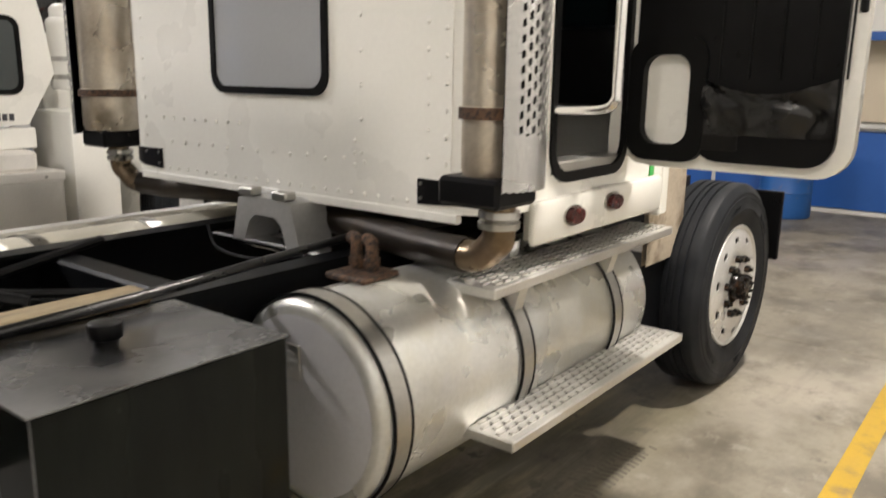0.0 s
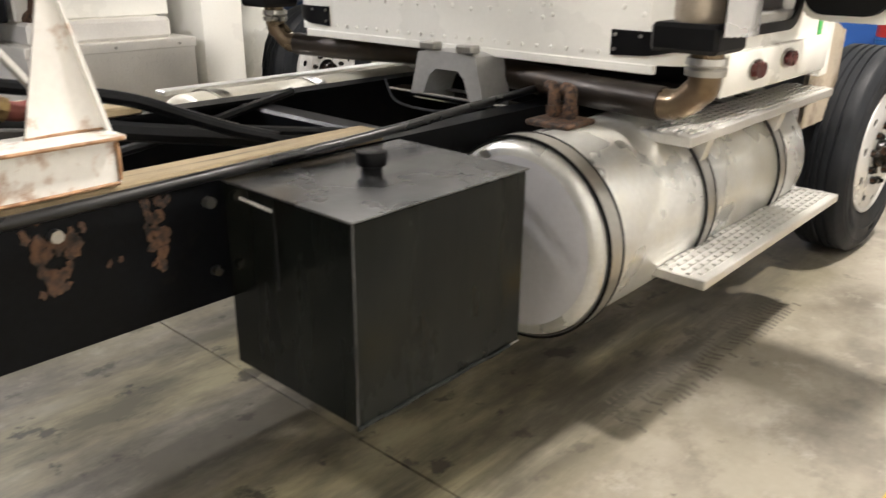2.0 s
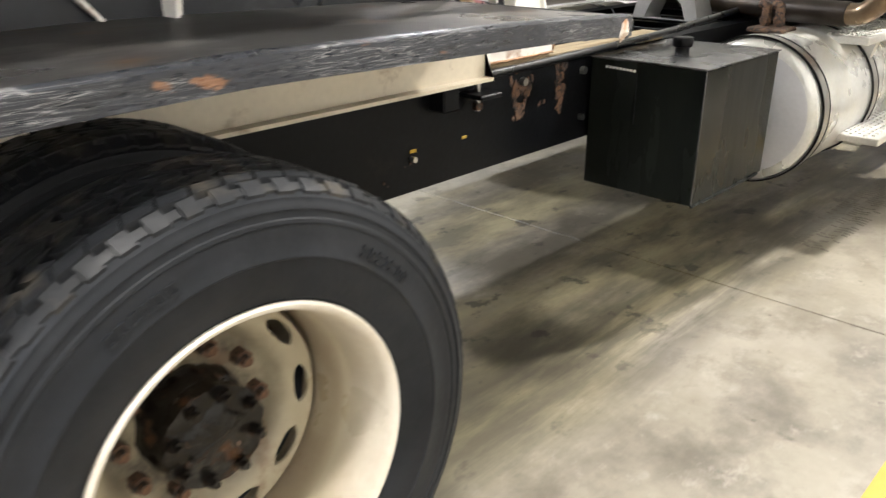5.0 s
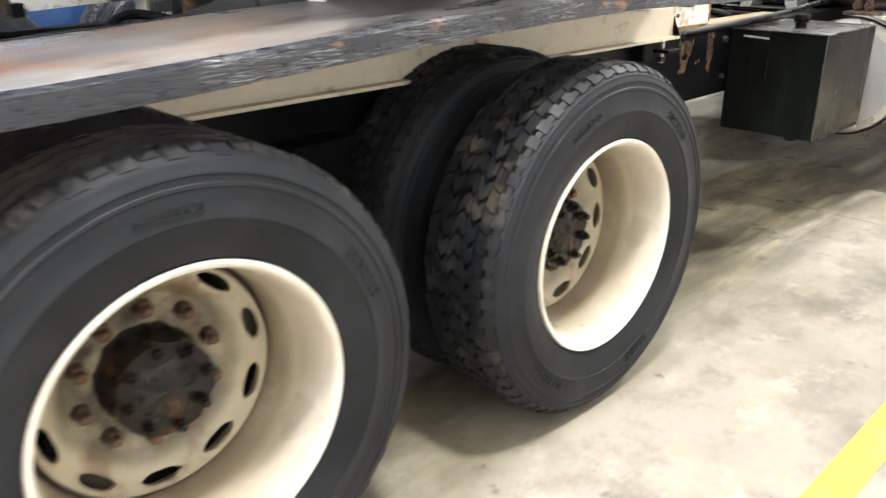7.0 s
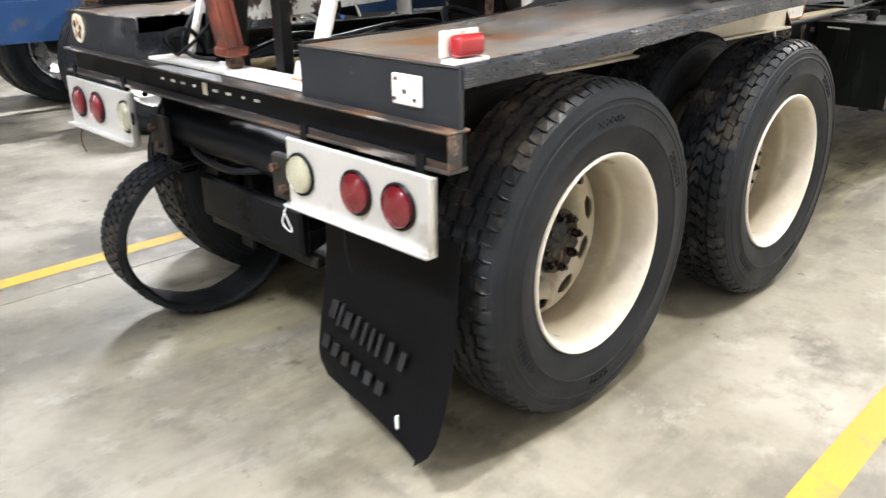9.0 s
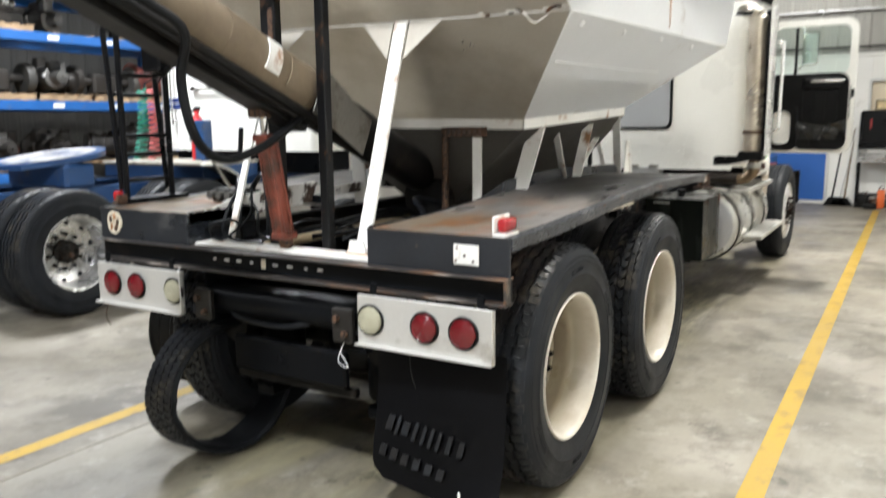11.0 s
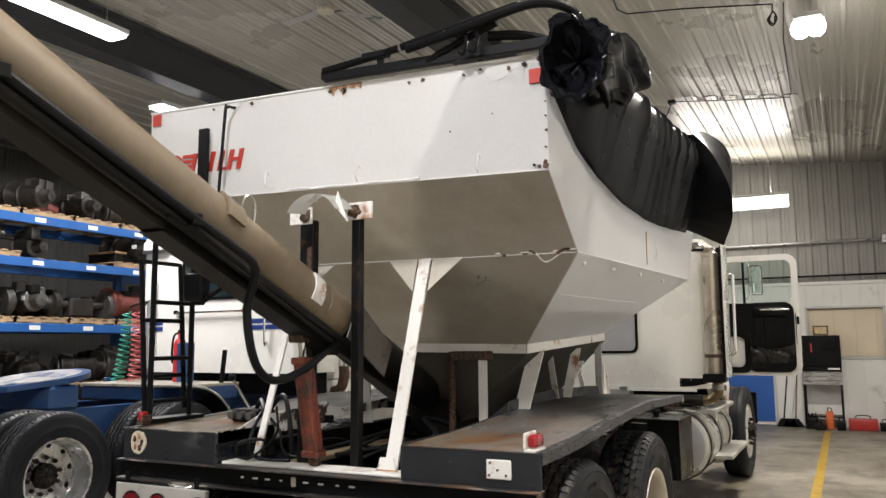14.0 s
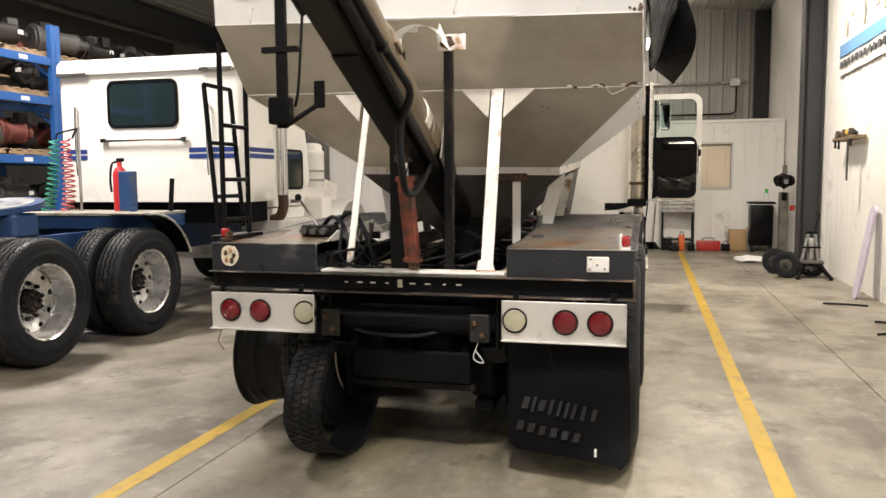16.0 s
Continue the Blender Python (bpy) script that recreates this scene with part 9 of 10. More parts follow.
def gearbox(x, y, z, seed):
    rnd = random.Random(seed)
    L = 0.55 + 0.3 * rnd.random()
    yaw = rnd.choice((-8, 5, 90, 80, 0)) + rnd.uniform(-12, 12)
    m = Matrix.Translation((x, y, z)) @ pose(0, 0, 0, 0, 0, yaw)
    main = rnd.choice((CASTIRON, CASTALU, CASTIRON, REDIRON))
    t = thing("gearbox", x, y, z, "used greasy truck gearbox on a pallet", "gearbox", "gearboxes")
    r = 0.2 + 0.05 * rnd.random()
    bm = bmesh.new()
    lathe(bm, [(-0.02, 0.02), (-0.015, r * 0.5), (0.0, r), (0.03, r * 1.02), (0.04, r * 0.98), (0.16, r * 0.8), (0.18, r * 0.82), (0.2, r * 0.72), (L * 0.75, r * 0.66), (L * 0.78, r * 0.72), (L * 0.82, r * 0.7), (L * 0.84, r * 0.45), (L, r * 0.3), (L + 0.04, r * 0.36), (L + 0.05, 0.01)], 20, "X")
    for v in bm.verts:
        v.co += Vector(noise.noise_vector(v.co * 9 + Vector((seed, 0, 0)))) * 0.016
        v.co = m @ (v.co + Vector((-L / 2, 0, r + 0.01)))
    body = part("casing", bm, main, t, "cast gearbox casing")
    bm = bmesh.new()
    lathe(bm, [(-L / 2 - 0.03, r * 0.3), (-L / 2 - 0.035, r * 0.8), (-L / 2 - 0.02, r * 0.85), (-L / 2 - 0.018, r * 0.6)], 20, "X", True)
    for v in bm.verts:
        v.co = m @ (v.co + Vector((0, 0, r + 0.01)))
    part("bell_ring", bm, CASTALU, t)
    for k in range(3):
        a, b = rnd.uniform(-L / 3, L / 3), rnd.uniform(-0.1, 0.1)
        hgt = rnd.uniform(0.05, 0.14)
        part("cover", box(bmesh.new(), a - 0.08, a + 0.08, b - 0.07, b + 0.07, r * 1.4, r * 1.65 + hgt, 0.015, m), rnd.choice((CASTIRON, DARKSTEEL, CASTALU)), t)
    if rnd.random() < 0.6:
        bm = B(L / 4, L / 4 + 0.08, -r * 0.7 - 0.004, -r * 0.7 + 0.002, r, r + 0.06, 0, m)
        part("paper_tag", bm, PAPER, t)
    return t


def axle_unit(x, y, z, seed):
    rnd = random.Random(seed)
    t = thing("axle_unit", x, y, z, "used truck axle lying on the rack", "axle", "axles")
    L = 0.9
    part("axle_tube", C((x, y - L / 2, z + 0.2), (x, y + L / 2, z + 0.2), 0.06, 12), CASTIRON, t)
    for s in (-1, 1):
        bm = bmesh.new()
        lathe(bm, [(0.0, 0.02), (0.0, 0.19), (0.02, 0.2), (0.1, 0.2), (0.11, 0.15), (0.14, 0.12), (0.18, 0.1), (0.19, 0.02)], 22, "Y")
        for v in bm.verts:
            v.co = Vector((v.co.x + x, y + s * (L / 2 + v.co.y - 0.05), v.co.z + z + 0.2))
        part("drum", bm, CASTALU if s > 0 else CASTIRON, t)
    part("spring_seat", B(x - 0.1, x + 0.1, y - 0.2, y + 0.2, z + 0.02, z + 0.3, 0.03), CASTIRON, t)
    return t


sd = 1
for z in (0.95, 1.86, 2.72, 3.30):
    for y in (-0.1, 0.75, 1.6, 2.35, 3.35, 4.15, 4.95, 5.75, 6.75, 7.6, 8.4, 9.2):
        sd += 1
        rnd = random.Random(sd * 7)
        if z == 2.72 and sd % 3:
            continue
        pallet(-7.85, y, z)
        if z == 1.86 and y in (4.95, 3.35):
            axle_unit(-7.75, y, z + 0.092, sd)
        else:
            gearbox(-7.8 + rnd.uniform(-0.1, 0.15), y, z + 0.092, sd)

# a second row of parts at the back of the shelves
for z in (0.95, 1.86, 2.72, 3.30):
    for k in range(9):
        y = 0.2 + k * 1.05 + 0.2 * (k % 2)
        sd += 1
        if z == 2.72 and k % 2:
            rnd = random.Random(sd)
            w, h = rnd.uniform(0.35, 0.6), rnd.uniform(0.18, 0.3)
            cr = thing("parts_crate", -7.9, y, z, "dark crate of parts on the rack shelf", "crate", "crates")
            part("crate", B(-8.2, -7.6, y - w / 2, y + w / 2, z + 0.016, z + h, 0.01), (CASTIRON, CARD, DARKSTEEL)[k % 3], cr)
            part("crate_rim", B(-8.22, -7.58, y - w / 2 - 0.02, y + w / 2 + 0.02, z + h, z + h + 0.03, 0.006), PALLET if k % 3 else CASTIRON, cr)
        else:
            gearbox(-8.2, y, z + 0.03, sd)

# ---- far end: tool cabinet, floor clutter ----
cabt = thing("tool_cabinet", 1.82, 13.0, 0, "black tool chest with grey drawers on a wheeled stand", "tool cabinet")
CA, CB = 1.50, 2.14
part("chest", B(CA, CB, 12.85, 13.3, 1.02, 1.10, 0.01), PLASTIC, cabt)
part("lid", B(CA, CB, 13.24, 13.3, 1.10, 1.66, 0.01), PLASTIC, cabt, "raised black lid")
part("lid_side", B(CA, CA + 0.02, 12.95, 13.26, 1.10, 1.62, 0.004), PLASTIC, cabt)
part("lid_side", B(CB - 0.02, CB, 12.95, 13.26, 1.10, 1.62, 0.004), PLASTIC, cabt)
for k in range(3):
    dr = part("drawer", B(CA, CB, 12.85, 13.3, 0.78 + k * 0.08, 0.855 + k * 0.08, 0.006), DRAWER, cabt, "grey steel drawer")
    part("drawer_pull", B(CA + 0.02, CB - 0.02, 12.835, 12.852, 0.835 + k * 0.08, 0.85 + k * 0.08, 0.003), CHROME, dr)
for x in (CA + 0.02, CB - 0.02):
    for y in (12.87, 13.28):
        part("leg", B(x - 0.018, x + 0.018, y - 0.018, y + 0.018, 0.06, 0.78, 0.003), PLASTIC, cabt)
        part("caster", C((x - 0.015, y, 0.04), (x + 0.015, y, 0.04), 0.04, 12), PLASTIC, cabt)
part("shelf", B(CA, CB, 12.87, 13.28, 0.20, 0.23, 0.003), PLASTIC, cabt)
part("sticker", B(CA + 0.14, CA + 0.17, 13.232, 13.239, 1.35, 1.52, 0), REDBOX, cabt, "red sticker strip")
part("badge", B(CB - 0.22, CB - 0.03, 12.842, 12.85, 1.05, 1.08, 0), PAPER, cabt, "pale badge bar")
part("picture_frame", ring_prism(bmesh.new(), [(1.70, 1.67), (1.96, 1.67), (1.96, 1.84), (1.70, 1.84)], [(1.73, 1.695), (1.93, 1.695), (1.93, 1.815), (1.73, 1.815)], "Y", 13.26, 13.29), WOOD, thing("framed_picture", 1.83, 13.27, 1.66, "small framed yellow picture on the tool chest", "picture"))
part("picture_sheet", B(1.73, 1.93, 13.27, 13.28, 1.695, 1.815, 0), mat("pale_picture", (0.7, 0.55, 0.3), 0.5, vary=0.3, scale=20, bump=0), bpy.data.objects["framed_picture"])
rnd = random.Random(4)
for k, (x, y, w, d, h, material, nm, lab) in enumerate((
        (1.90, 12.9, 0.12, 0.12, 0.32, ORANGE, "bottle_jack", "orange bottle jack below the tool chest"),
        (1.62, 12.95, 0.18, 0.15, 0.2, DARKSTEEL, "parts_box", "dark box of parts under the tool chest"),
        (2.08, 12.8, 0.14, 0.2, 0.16, PLASTIC, "battery_charger", "black charger on the floor"),
        (1.75, 12.75, 0.2, 0.15, 0.1, DARKSTEEL, "tool_tray", "dark tool tray on the floor"),
        (2.42, 12.95, 0.46, 0.22, 0.2, REDBOX, "tool_box", "red steel tool box on the floor"),
        (2.75, 12.95, 0.16, 0.2, 0.14, PLASTIC, "tool_case", "black tool case on the floor"),
        (2.99, 13.1, 0.32, 0.3, 0.42, CARD, "cardboard_box", "open brown cardboard box on the floor"))):
    t = thing(nm, x, y, 0, lab, nm.replace("_", " "))
    part("body", B(x - w / 2, x + w / 2, y - d / 2, y + d / 2, 0.002, h, min(0.02, h * 0.1), seg=2), material, t)
    if nm in ("tool_box", "tool_case", "bottle_jack", "battery_charger"):
        part("handle", T(smooth_path([(x - w * 0.25, y, h), (x - w * 0.2, y, h + 0.05), (x + w * 0.2, y, h + 0.05), (x + w * 0.25, y, h)]), 0.009, 8), PLASTIC, t)
    elif nm == "cardboard_box":
        for s in (-1, 1):
            part("flap", sheet(bmesh.new(), ((x + s * w / 2, y - d / 2, h), (x + s * w / 2, y + d / 2, h), (x + s * (w / 2 + 0.08), y + d / 2, h + 0.07), (x + s * (w / 2 + 0.08), y - d / 2, h + 0.07)), 0.004), CARD, t)
    else:
        for j in range(5):
            part("loose_part", C((x + rnd.uniform(-w / 3, w / 3), y, h - 0.01), (x + rnd.uniform(-w / 2, w / 2), y + rnd.uniform(-0.1, 0.1), h + 0.07), 0.014, 7), DARKSTEEL if j % 2 else RUSTY, t)
# brooms beside the blue panel
for x, lean, material in ((1.16, 0.10, PLASTIC), (1.27, 0.16, PAPER), (1.36, 0.05, WOOD)):
    br = thing("broom", x, 13.2, 0, "long-handled broom leaning on the wall", "broom", "brooms")
    part("handle", T([(x - 0.03, 13.1, 0.12), (x + lean, 13.36, 1.35)], 0.014, 8), material, br)
    bm = bmesh.new()
    prism(bm, [(x - 0.16, 0.003), (x + 0.12, 0.003), (x + 0.02, 0.15), (x - 0.08, 0.15)], "Y", 13.05, 13.13)
    part("brush_head", bm, PLASTIC, br)
# blue drum and bench things seen past the front of the truck
drum = thing("oil_drum", -0.05, 12.75, 0, "blue and red steel oil drum", "drum")
bm = bmesh.new()
lathe(bm, [(0.003, 0.02), (0.003, 0.28), (0.02, 0.29), (0.29, 0.285), (0.30, 0.295), (0.32, 0.285), (0.58, 0.285), (0.59, 0.295), (0.61, 0.285), (0.86, 0.285), (0.88, 0.29), (0.88, 0.27), (0.865, 0.02)], 32, "Z")
for v in bm.verts:
    v.co += Vector((-0.05, 12.75, 0))
part("shell", bm, BLUERACK, drum)
part("label_band", T([(-0.05, 12.75, 0.62), (-0.05, 12.75, 0.76)], 0.2875, 32), REDBOX, drum, "red band")

# right wall: welder, jack stands, hand truck, tools, banner
weld = thing("welding_machine", 3.42, 13.0, 0, "black welding machine on a cart", "welder")
part("cabinet", B(3.2, 3.62, 12.8, 13.2, 0.12, 0.92, 0.02, seg=2), PLASTIC, weld)
part("top_tray", B(3.16, 3.66, 12.76, 13.24, 0.95, 0.99, 0.008), PLASTIC, weld)
for k in range(5):
    part("louvre", B(3.25, 3.57, 12.79, 12.80, 0.3 + k * 0.06, 0.32 + k * 0.06, 0.002), DARKSTEEL, weld)
for x in (3.24, 3.58):
    part("wheel", C((x - 0.03, 12.85, 0.065), (x + 0.03, 12.85, 0.065), 0.063, 16), RUBBER, weld)
bot = thing("spray_bottle", 3.5, 12.95, 0.99, "white bottle with a green cap on the welder", "bottle")
part("bottle", C((3.5, 12.95, 0.991), (3.5, 12.95, 1.16), 0.045, 16, 0.01), PAPER, bot)
part("cap", C((3.5, 12.95, 1.16), (3.5, 12.95, 1.24), 0.03, 12), GREENP, bot)
tools = thing("bench_grinder", 3.62, 11.9, 0, "grimy bench grinder on a grey steel pedestal", "grinder")
GRIME2 = mat("grimy_grey_paint", (0.16, 0.145, 0.125), 0.5, 0.2, vary=0.3, scale=6, bump=0.15, stain=(0.06, 0.05, 0.04), stain_amount=0.35, stain_scale=5)
part("pedestal", B(3.57, 3.73, 11.8, 11.96, 0.03, 1.2, 0.02), GRIME2, tools, "grimy grey steel pedestal")
part("foot", B(3.49, 3.81, 11.7, 12.06, 0.002, 0.03, 0.006), GRIME2, tools)
part("motor", bunch(3.65, 11.88, 1.40, 0.10, 0.12, 0.12, 4.4, 0.3), DARKSTEEL, tools, "dark grinder motor", None, 60)
for x, dy in ((3.55, -0.03), (3.75, 0.02)):
    part("wheel_guard", C((x - 0.03, 11.86 + dy, 1.40), (x + 0.03, 11.90 + dy, 1.42), 0.105, 22, 0.02), DARKSTEEL, tools, "round wheel guard")
part("tool_rest", T(smooth_path([(3.5, 11.76, 1.3), (3.54, 11.73, 1.5), (3.62, 11.74, 1.53), (3.68, 11.74, 1.45)]), 0.014, 8), CASTIRON, tools)
part("eye_shield", B(3.61, 3.69, 11.79, 11.87, 1.50, 1.70, 0.02), GRIME2, tools, "grimy upright eye shield")
part("face_plate", B(3.62, 3.70, 11.735, 11.755, 1.35, 1.44, 0.01), DRAWER, tools)
part("switch_box", B(3.60, 3.69, 11.765, 11.8, 1.05, 1.19, 0.01), PLASTIC, tools)
part("drill_case", B(3.74, 3.83, 11.75, 11.85, 0.86, 0.96, 0.02), REDBOX, tools)
truckh = thing("floor_jack", 3.4, 8.7, 0, "grey transmission jack with black pneumatic wheels", "floor jack")
for x, y, r in ((3.20, 8.55, 0.195), (3.12, 9.05, 0.195)):
    m = pose(x, y, r + 0.002, 0, 0, 62)
    bm = bmesh.new()
    lathe(bm, [(-0.05, r * 0.5), (-0.058, r * 0.7), (-0.048, r * 0.93), (-0.02, r), (0.02, r), (0.048, r * 0.93), (0.058, r * 0.7), (0.05, r * 0.5)], 28, "X", True)
    for v in bm.verts:
        v.co = m @ v.co
    w = part("wheel", bm, RUBBER, truckh, "black pneumatic wheel", None, 50)
    part("wheel_hub", C(m @ Vector((-0.045, 0, 0)), m @ Vector((0.04, 0, 0)), r * 0.5, 18, 0.012), CASTALU, w, "dull hub")
    part("hub_cap", C(m @ Vector((-0.075, 0, 0)), m @ Vector((-0.04, 0, 0)), r * 0.17, 14, 0.006), CASTIRON, w)
part("base_bar", B(3.22, 3.72, 8.62, 8.8, 0.2, 0.25, 0.01), CASTALU, truckh, "grey base")
part("base_bar", B(3.14, 3.24, 8.55, 9.1, 0.17, 0.22, 0.01), CASTALU, truckh)
part("counterweight", bunch(3.56, 8.72, 0.11, 0.15, 0.16, 0.085, 7.3, 0.25), PLASTIC, truckh, "black lower housing", None, 50)
for a, b in (((3.42, 8.62, 0.2), (3.32, 8.35, 0.018)), ((3.66, 8.65, 0.2), (3.76, 8.32, 0.018)), ((3.68, 8.75, 0.2), (3.80, 8.75, 0.018))):
    part("leg", T([a, b], 0.028, 8), PLASTIC, truckh)
for dx in (-0.075, 0.075):
    part("mast_post", T([(3.54 + dx * 1.5, 8.72, 0.24), (3.56 + dx * 0.6, 8.74, 0.66)], 0.02, 8), DRAWER, truckh, "grey lift post")
part("ram", C((3.55, 8.73, 0.22), (3.555, 8.735, 0.58), 0.045, 14, 0.01), DRAWER, truckh, "grey lift ram")
part("saddle", B(3.42, 3.68, 8.67, 8.81, 0.43, 0.455, 0.01), PLASTIC, truckh)
part("top_clamp", B(3.47, 3.64, 8.70, 8.79, 0.64, 0.68, 0.012), PLASTIC, truckh)
part("pump_handle", T(smooth_path([(3.60, 8.75, 0.66), (3.64, 8.76, 0.85), (3.66, 8.76, 0.93), (3.59, 8.76, 0.94)]), 0.012, 8), DARKSTEEL, truckh)
cloth = thing("cloth_heap", 2.99, 10.8, 0, "white cloth heap on the concrete", "cloth")
part("cloth", bunch(2.99, 10.8, 0.05, 0.26, 0.2, 0.055, 2.2, 0.4), PAPER, cloth, "", None, 80)
plank = thing("leaning_board", 3.78, 6.6, 0, "lilac cloth-covered board leaning on the wall", "board")
bm = bmesh.new()
prism(bm, rounded(6.48, 6.72, 0.0, 1.12, 0.1), "X", -0.015, 0.015)
for v in bm.verts:
    v.co.x += 3.66 + 0.16 * v.co.z
part("board", bm, PURPLE, plank)
wt = thing("wall_tool_rail", 3.8, 7.6, 1.95, "wooden wall rail with hanging tools", "tool rail")
part("rail", B(3.70, 3.87, 7.2, 8.3, 1.95, 2.0, 0.006), WOOD, wt)
for k in range(9):
    part("stored_tool", C((3.74, 7.25 + k * 0.12, 2.0), (3.76, 7.28 + k * 0.12, 2.03 + 0.03 * (k % 3)), 0.035, 8), (DARKSTEEL, CASTIRON, RUSTY)[k % 3], wt)
for k, (hy, hz) in enumerate(((7.45, 1.42), (7.95, 1.84), (8.15, 1.86), (7.3, 1.86))):
    part("hanging_tool", T([(3.71, hy, 1.96), (3.71, hy + 0.01, hz)], 0.014, 7), DARKSTEEL if k else CASTALU, wt)
part("yellow_handle", C((3.74, 7.55, 2.02), (3.74, 7.66, 2.06), 0.028, 10), YELLOW, wt)
ban = thing("banner", 3.85, 7.4, 3.4, "white cloth banner with blue band and dark drawing", "banner")
bm = bmesh.new()
g = [[bm.verts.new((3.855 + 0.006 * math.sin(i * 0.9), 6.0 + i * 0.145, 2.9 + j * 0.28)) for i in range(20)] for j in range(5)]
for j in range(4):
    for i in range(19):
        bm.faces.new((g[j][i], g[j][i + 1], g[j + 1][i + 1], g[j + 1][i]))
part("sheet", bm, PAPER, ban, "", None, 60)
part("band", B(3.838, 3.842, 6.1, 8.7, 3.15, 3.32, 0), mat("banner_blue", (0.12, 0.32, 0.6), 0.5, vary=0.15, scale=6, bump=0), ban, "blue band")
for k in range(12):
    part("mark_bar", B(3.832, 3.837, 6.2 + k * 0.21, 6.33 + k * 0.21, 3.0, 3.09, 0), TXTDARK, ban, "dark lettering bar")
for k in range(7):
    part("drawing_bar", B(3.833, 3.837, 6.5 + k * 0.3, 6.62 + k * 0.3, 3.42 + 0.1 * (k % 3), 3.62 + 0.1 * (k % 2), 0), BEIGE, ban, "pale brown drawing stroke")
for k, (x, y, x2, y2) in enumerate(((3.2, 6.05, 3.65, 5.95), (3.45, 4.9, 3.6, 4.8), (3.3, 4.2, 3.5, 4.25))):
    bar = thing("pry_bar", x, y, 0, "dark iron bar lying on the floor", "bar", "iron bars")
    part("bar", T(smooth_path([(x, y, 0.014), ((x + x2) / 2, (y + y2) / 2 + 0.03, 0.014), (x2, y2, 0.014)]), 0.012, 7), DARKSTEEL, bar)

# conduits and pipes on the far wall and ceiling
cnd = thing("wall_conduit", 2.0, Y1 - 0.05, 2.95, "grey conduit pipes with a junction box on the end wall", "conduit")
part("pipe", T([(-2.0, Y1 - 0.06, 3.72), (3.45, Y1 - 0.06, 3.72)], 0.035, 10), DRAWER, cnd)
part("pipe", T([(-2.0, Y1 - 0.06, 2.98), (3.1, Y1 - 0.06, 2.98), (3.2, Y1 - 0.06, 3.05), (3.2, Y1 - 0.06, 3.7)], 0.02, 8), DARKSTEEL, cnd)
part("junction_box", B(3.05, 3.3, Y1 - 0.12, Y1 - 0.02, 3.62, 3.82, 0.01), DRAWER, cnd)
ccd = thing("ceiling_conduit", 1.8, 6.5, 5.0, "thin wire conduit with hung cable under the ceiling", "conduit")


def up(x, y):
    return (x, y, roof_z(x) - 0.05)


part("conduit", T([up(0.0, 5.2), up(0.02, 5.9), up(-0.03, 6.35), up(0.05, 6.52), up(0.72, 6.57), up(1.70, 6.75)], 0.009, 6), DARKSTEEL, ccd)
part("conduit", T([up(1.82, 6.75), up(1.74, 8.0), up(1.70, 10.4), up(1.66, 10.7), up(0.7, 10.62), up(-0.15, 10.5)], 0.009, 6), DARKSTEEL, ccd)
for k in range(6):
    x = 0.02 + 0.3 * k
    part("cable_loop", T(smooth_path([up(x, 10.5 + 0.05 * k), (x, 10.32 + 0.05 * k, up(x, 0)[2] + 0.01), (x + 0.24, 10.36 + 0.05 * k, up(x, 0)[2] + 0.01), up(x + 0.26, 10.52 + 0.05 * k)]), 0.009, 6), DRAWER, ccd)
part("junction_box", B(-0.22, -0.10, 10.42, 10.54, roof_z(-0.15) - 0.09, roof_z(-0.15) - 0.03, 0.006), DARKSTEEL, ccd)
part("drop_cable", T(smooth_path([up(-0.16, 10.5), (-0.3, 10.6, 5.42), (-0.45, 10.5, 5.45), up(-0.52, 10.2)]), 0.01, 6), HOSE, ccd)
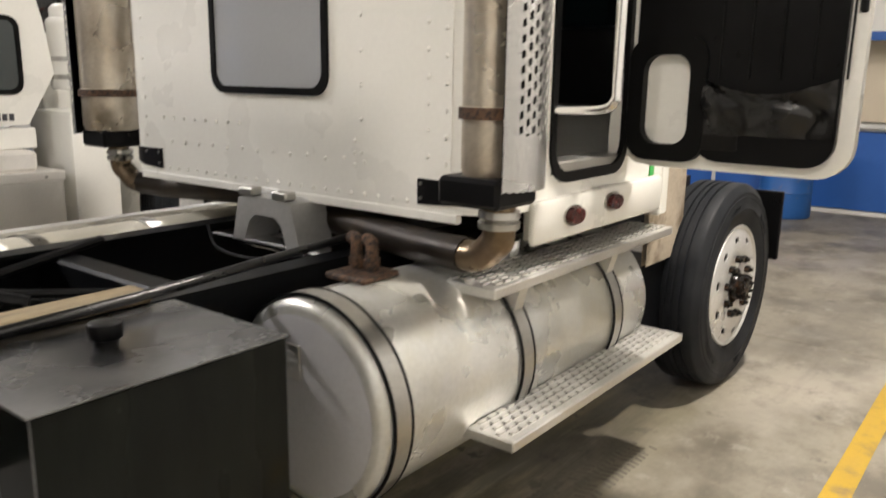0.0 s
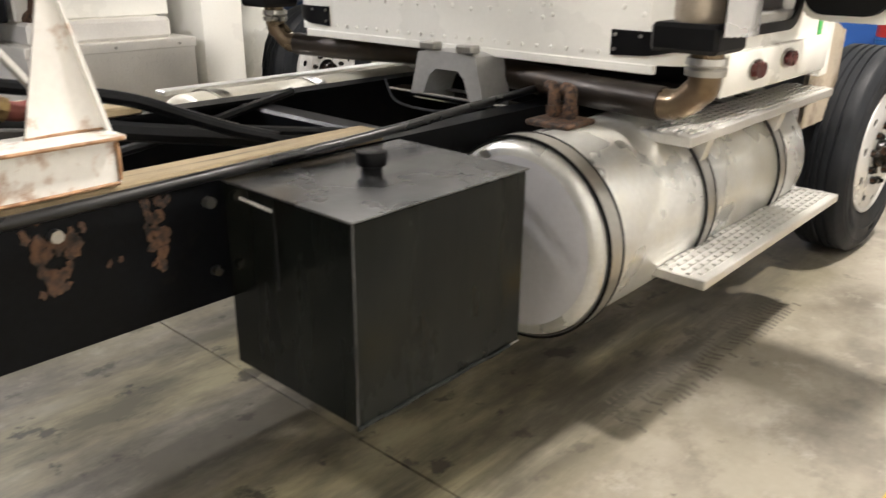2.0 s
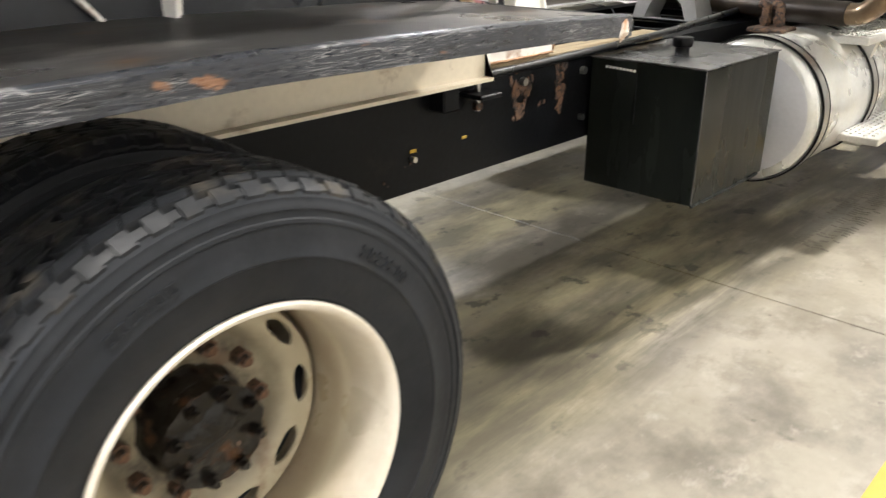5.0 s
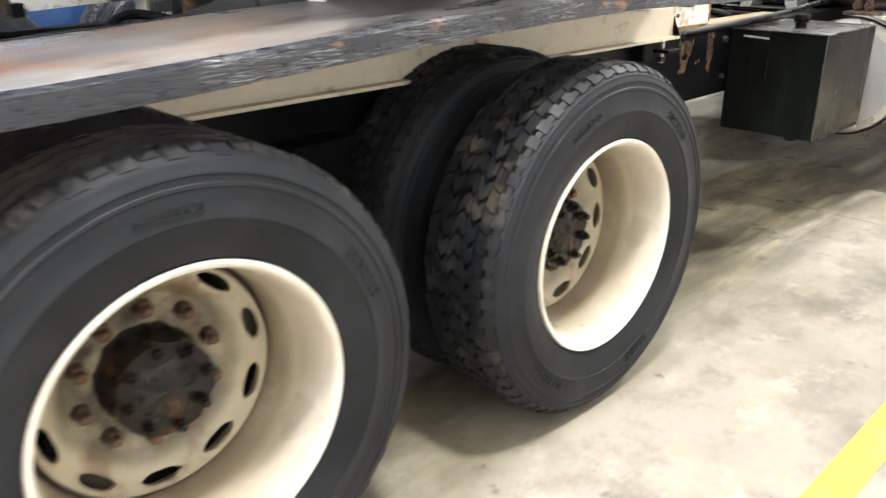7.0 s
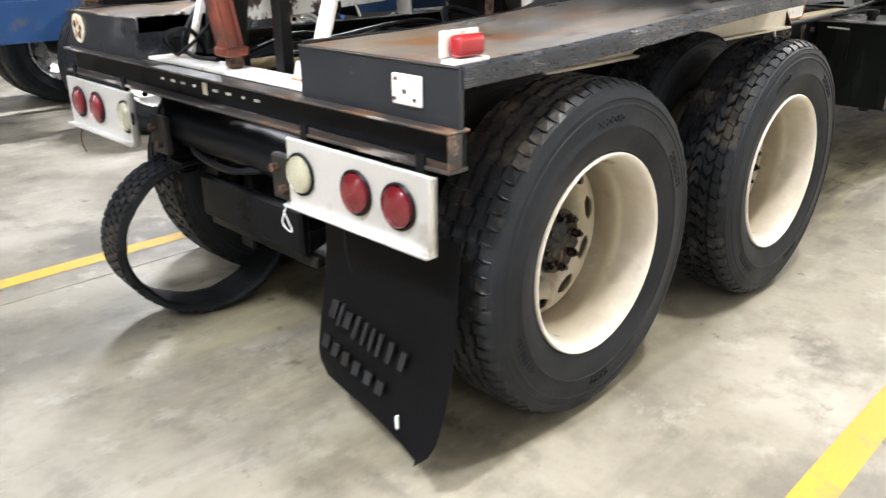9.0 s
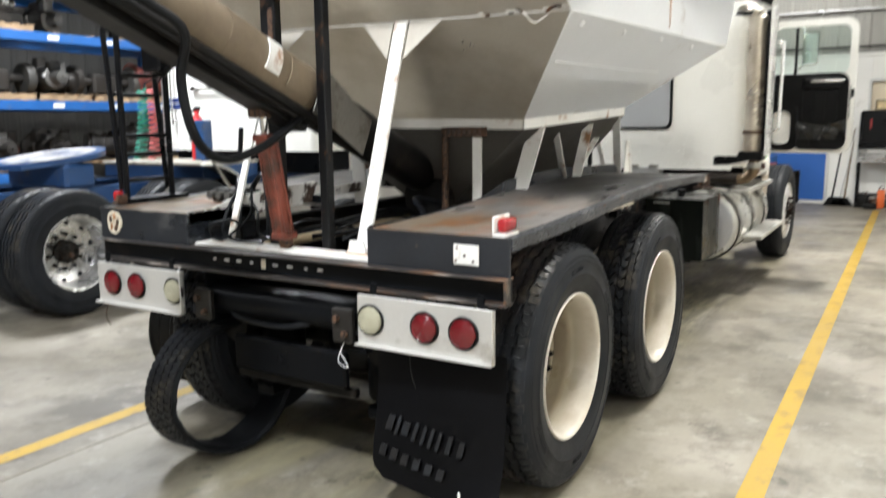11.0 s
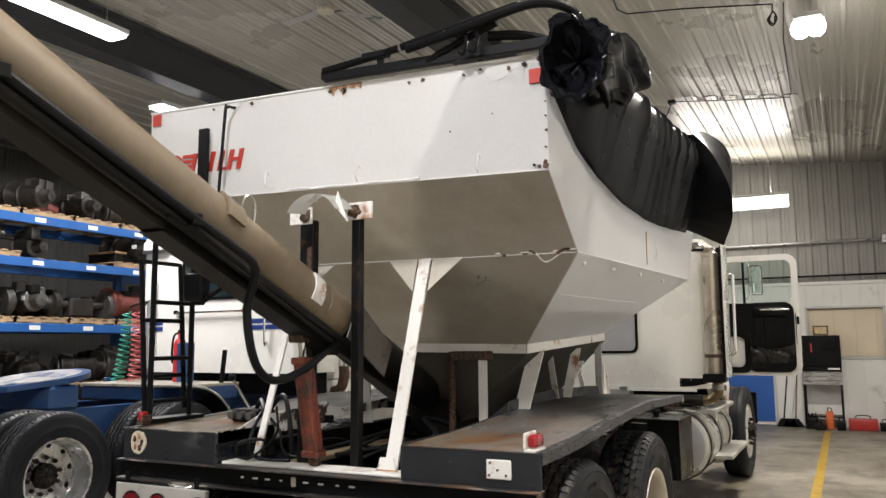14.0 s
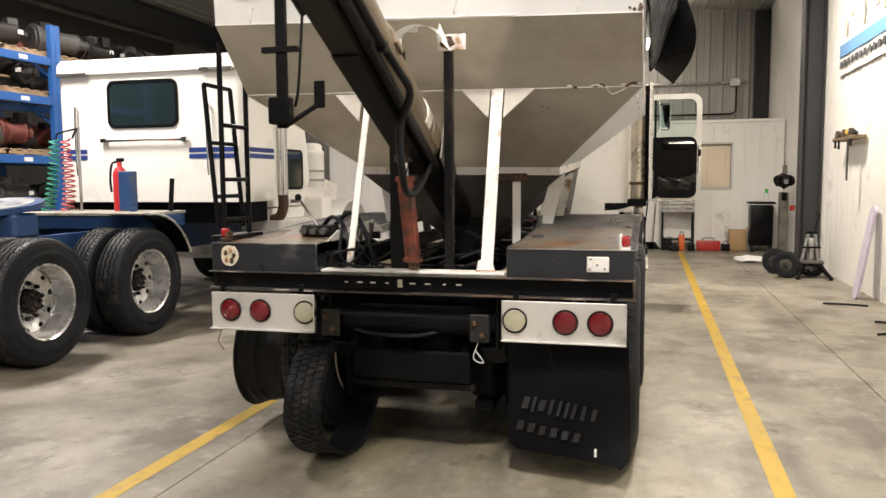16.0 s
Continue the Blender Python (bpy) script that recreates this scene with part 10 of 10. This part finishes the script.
part("cable_coil", T(smooth_path([up(1.70, 6.75), (1.69, 6.75, 5.38), (1.64, 6.75, 5.30), (1.69, 6.75, 5.22), (1.74, 6.75, 5.30), (1.70, 6.75, 5.39), (1.66, 6.75, 5.29), (1.71, 6.75, 5.24), (1.72, 6.75, 5.33)]), 0.009, 6), HOSE, ccd)
FX, FY = -2.73, 4.03
fan = thing("ceiling_fan", FX, FY, 5.3, "pale ceiling fan with three still blades", "fan")
part("drop_rod", C((FX, FY, 5.3), (FX, FY, roof_z(FX) - 0.01), 0.015, 8), FIXTURE, fan)
part("motor", C((FX, FY, 5.24), (FX, FY, 5.34), 0.10, 20, 0.02), CREAM, fan)
for k in range(3):
    part("blade", box(bmesh.new(), 0.1, 0.66, -0.05, 0.05, -0.003, 0.003, 0.002, Matrix.Translation((FX, FY, 5.27)) @ pose(0, 0, 0, 6, 0, 50 + 120 * k)), DRAWER, fan)

# ---- floor slabs, last ----
JX = (X0 - 0.1, -8.4, -4.7, -0.975, 2.75, X1 + 0.1)
JY = (Y0 - 0.1, -7.4, -3.5, 4.16, 8.0, 11.9, Y1 + 0.1)
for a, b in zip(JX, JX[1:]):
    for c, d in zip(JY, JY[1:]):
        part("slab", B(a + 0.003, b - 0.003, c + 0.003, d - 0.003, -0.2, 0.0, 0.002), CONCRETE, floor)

# ---- tread print of a tyre on the concrete ----
rnd = random.Random(77)
bm = bmesh.new()
MARK = mat("tyre_print_dirt", (0.15, 0.135, 0.11), 0.7, vary=0.35, scale=20, bump=0.05)
y = 4.8
while y < 6.15:
    keep = 0.9 if y > 5.75 else 0.75 if y < 5.15 else 0.6
    for k in range(5):
        if rnd.random() > keep:
            continue
        x = 0.965 + 0.042 * k + 0.02 * (y - 4.25)
        s = 0.006 * (1 if k % 2 else -1)
        w = 0.016 + 0.005 * rnd.random()
        yy = y + 0.004 * rnd.random()
        bm.faces.new([bm.verts.new(v) for v in ((x - w, yy - s, 0.0035), (x + w, yy + s, 0.0035), (x + w, yy + s + 0.015, 0.0035), (x - w, yy - s + 0.015, 0.0035))])
    y += 0.034
part("tyre_print", bm, MARK, floor, "faint dark tread print", None, 0)
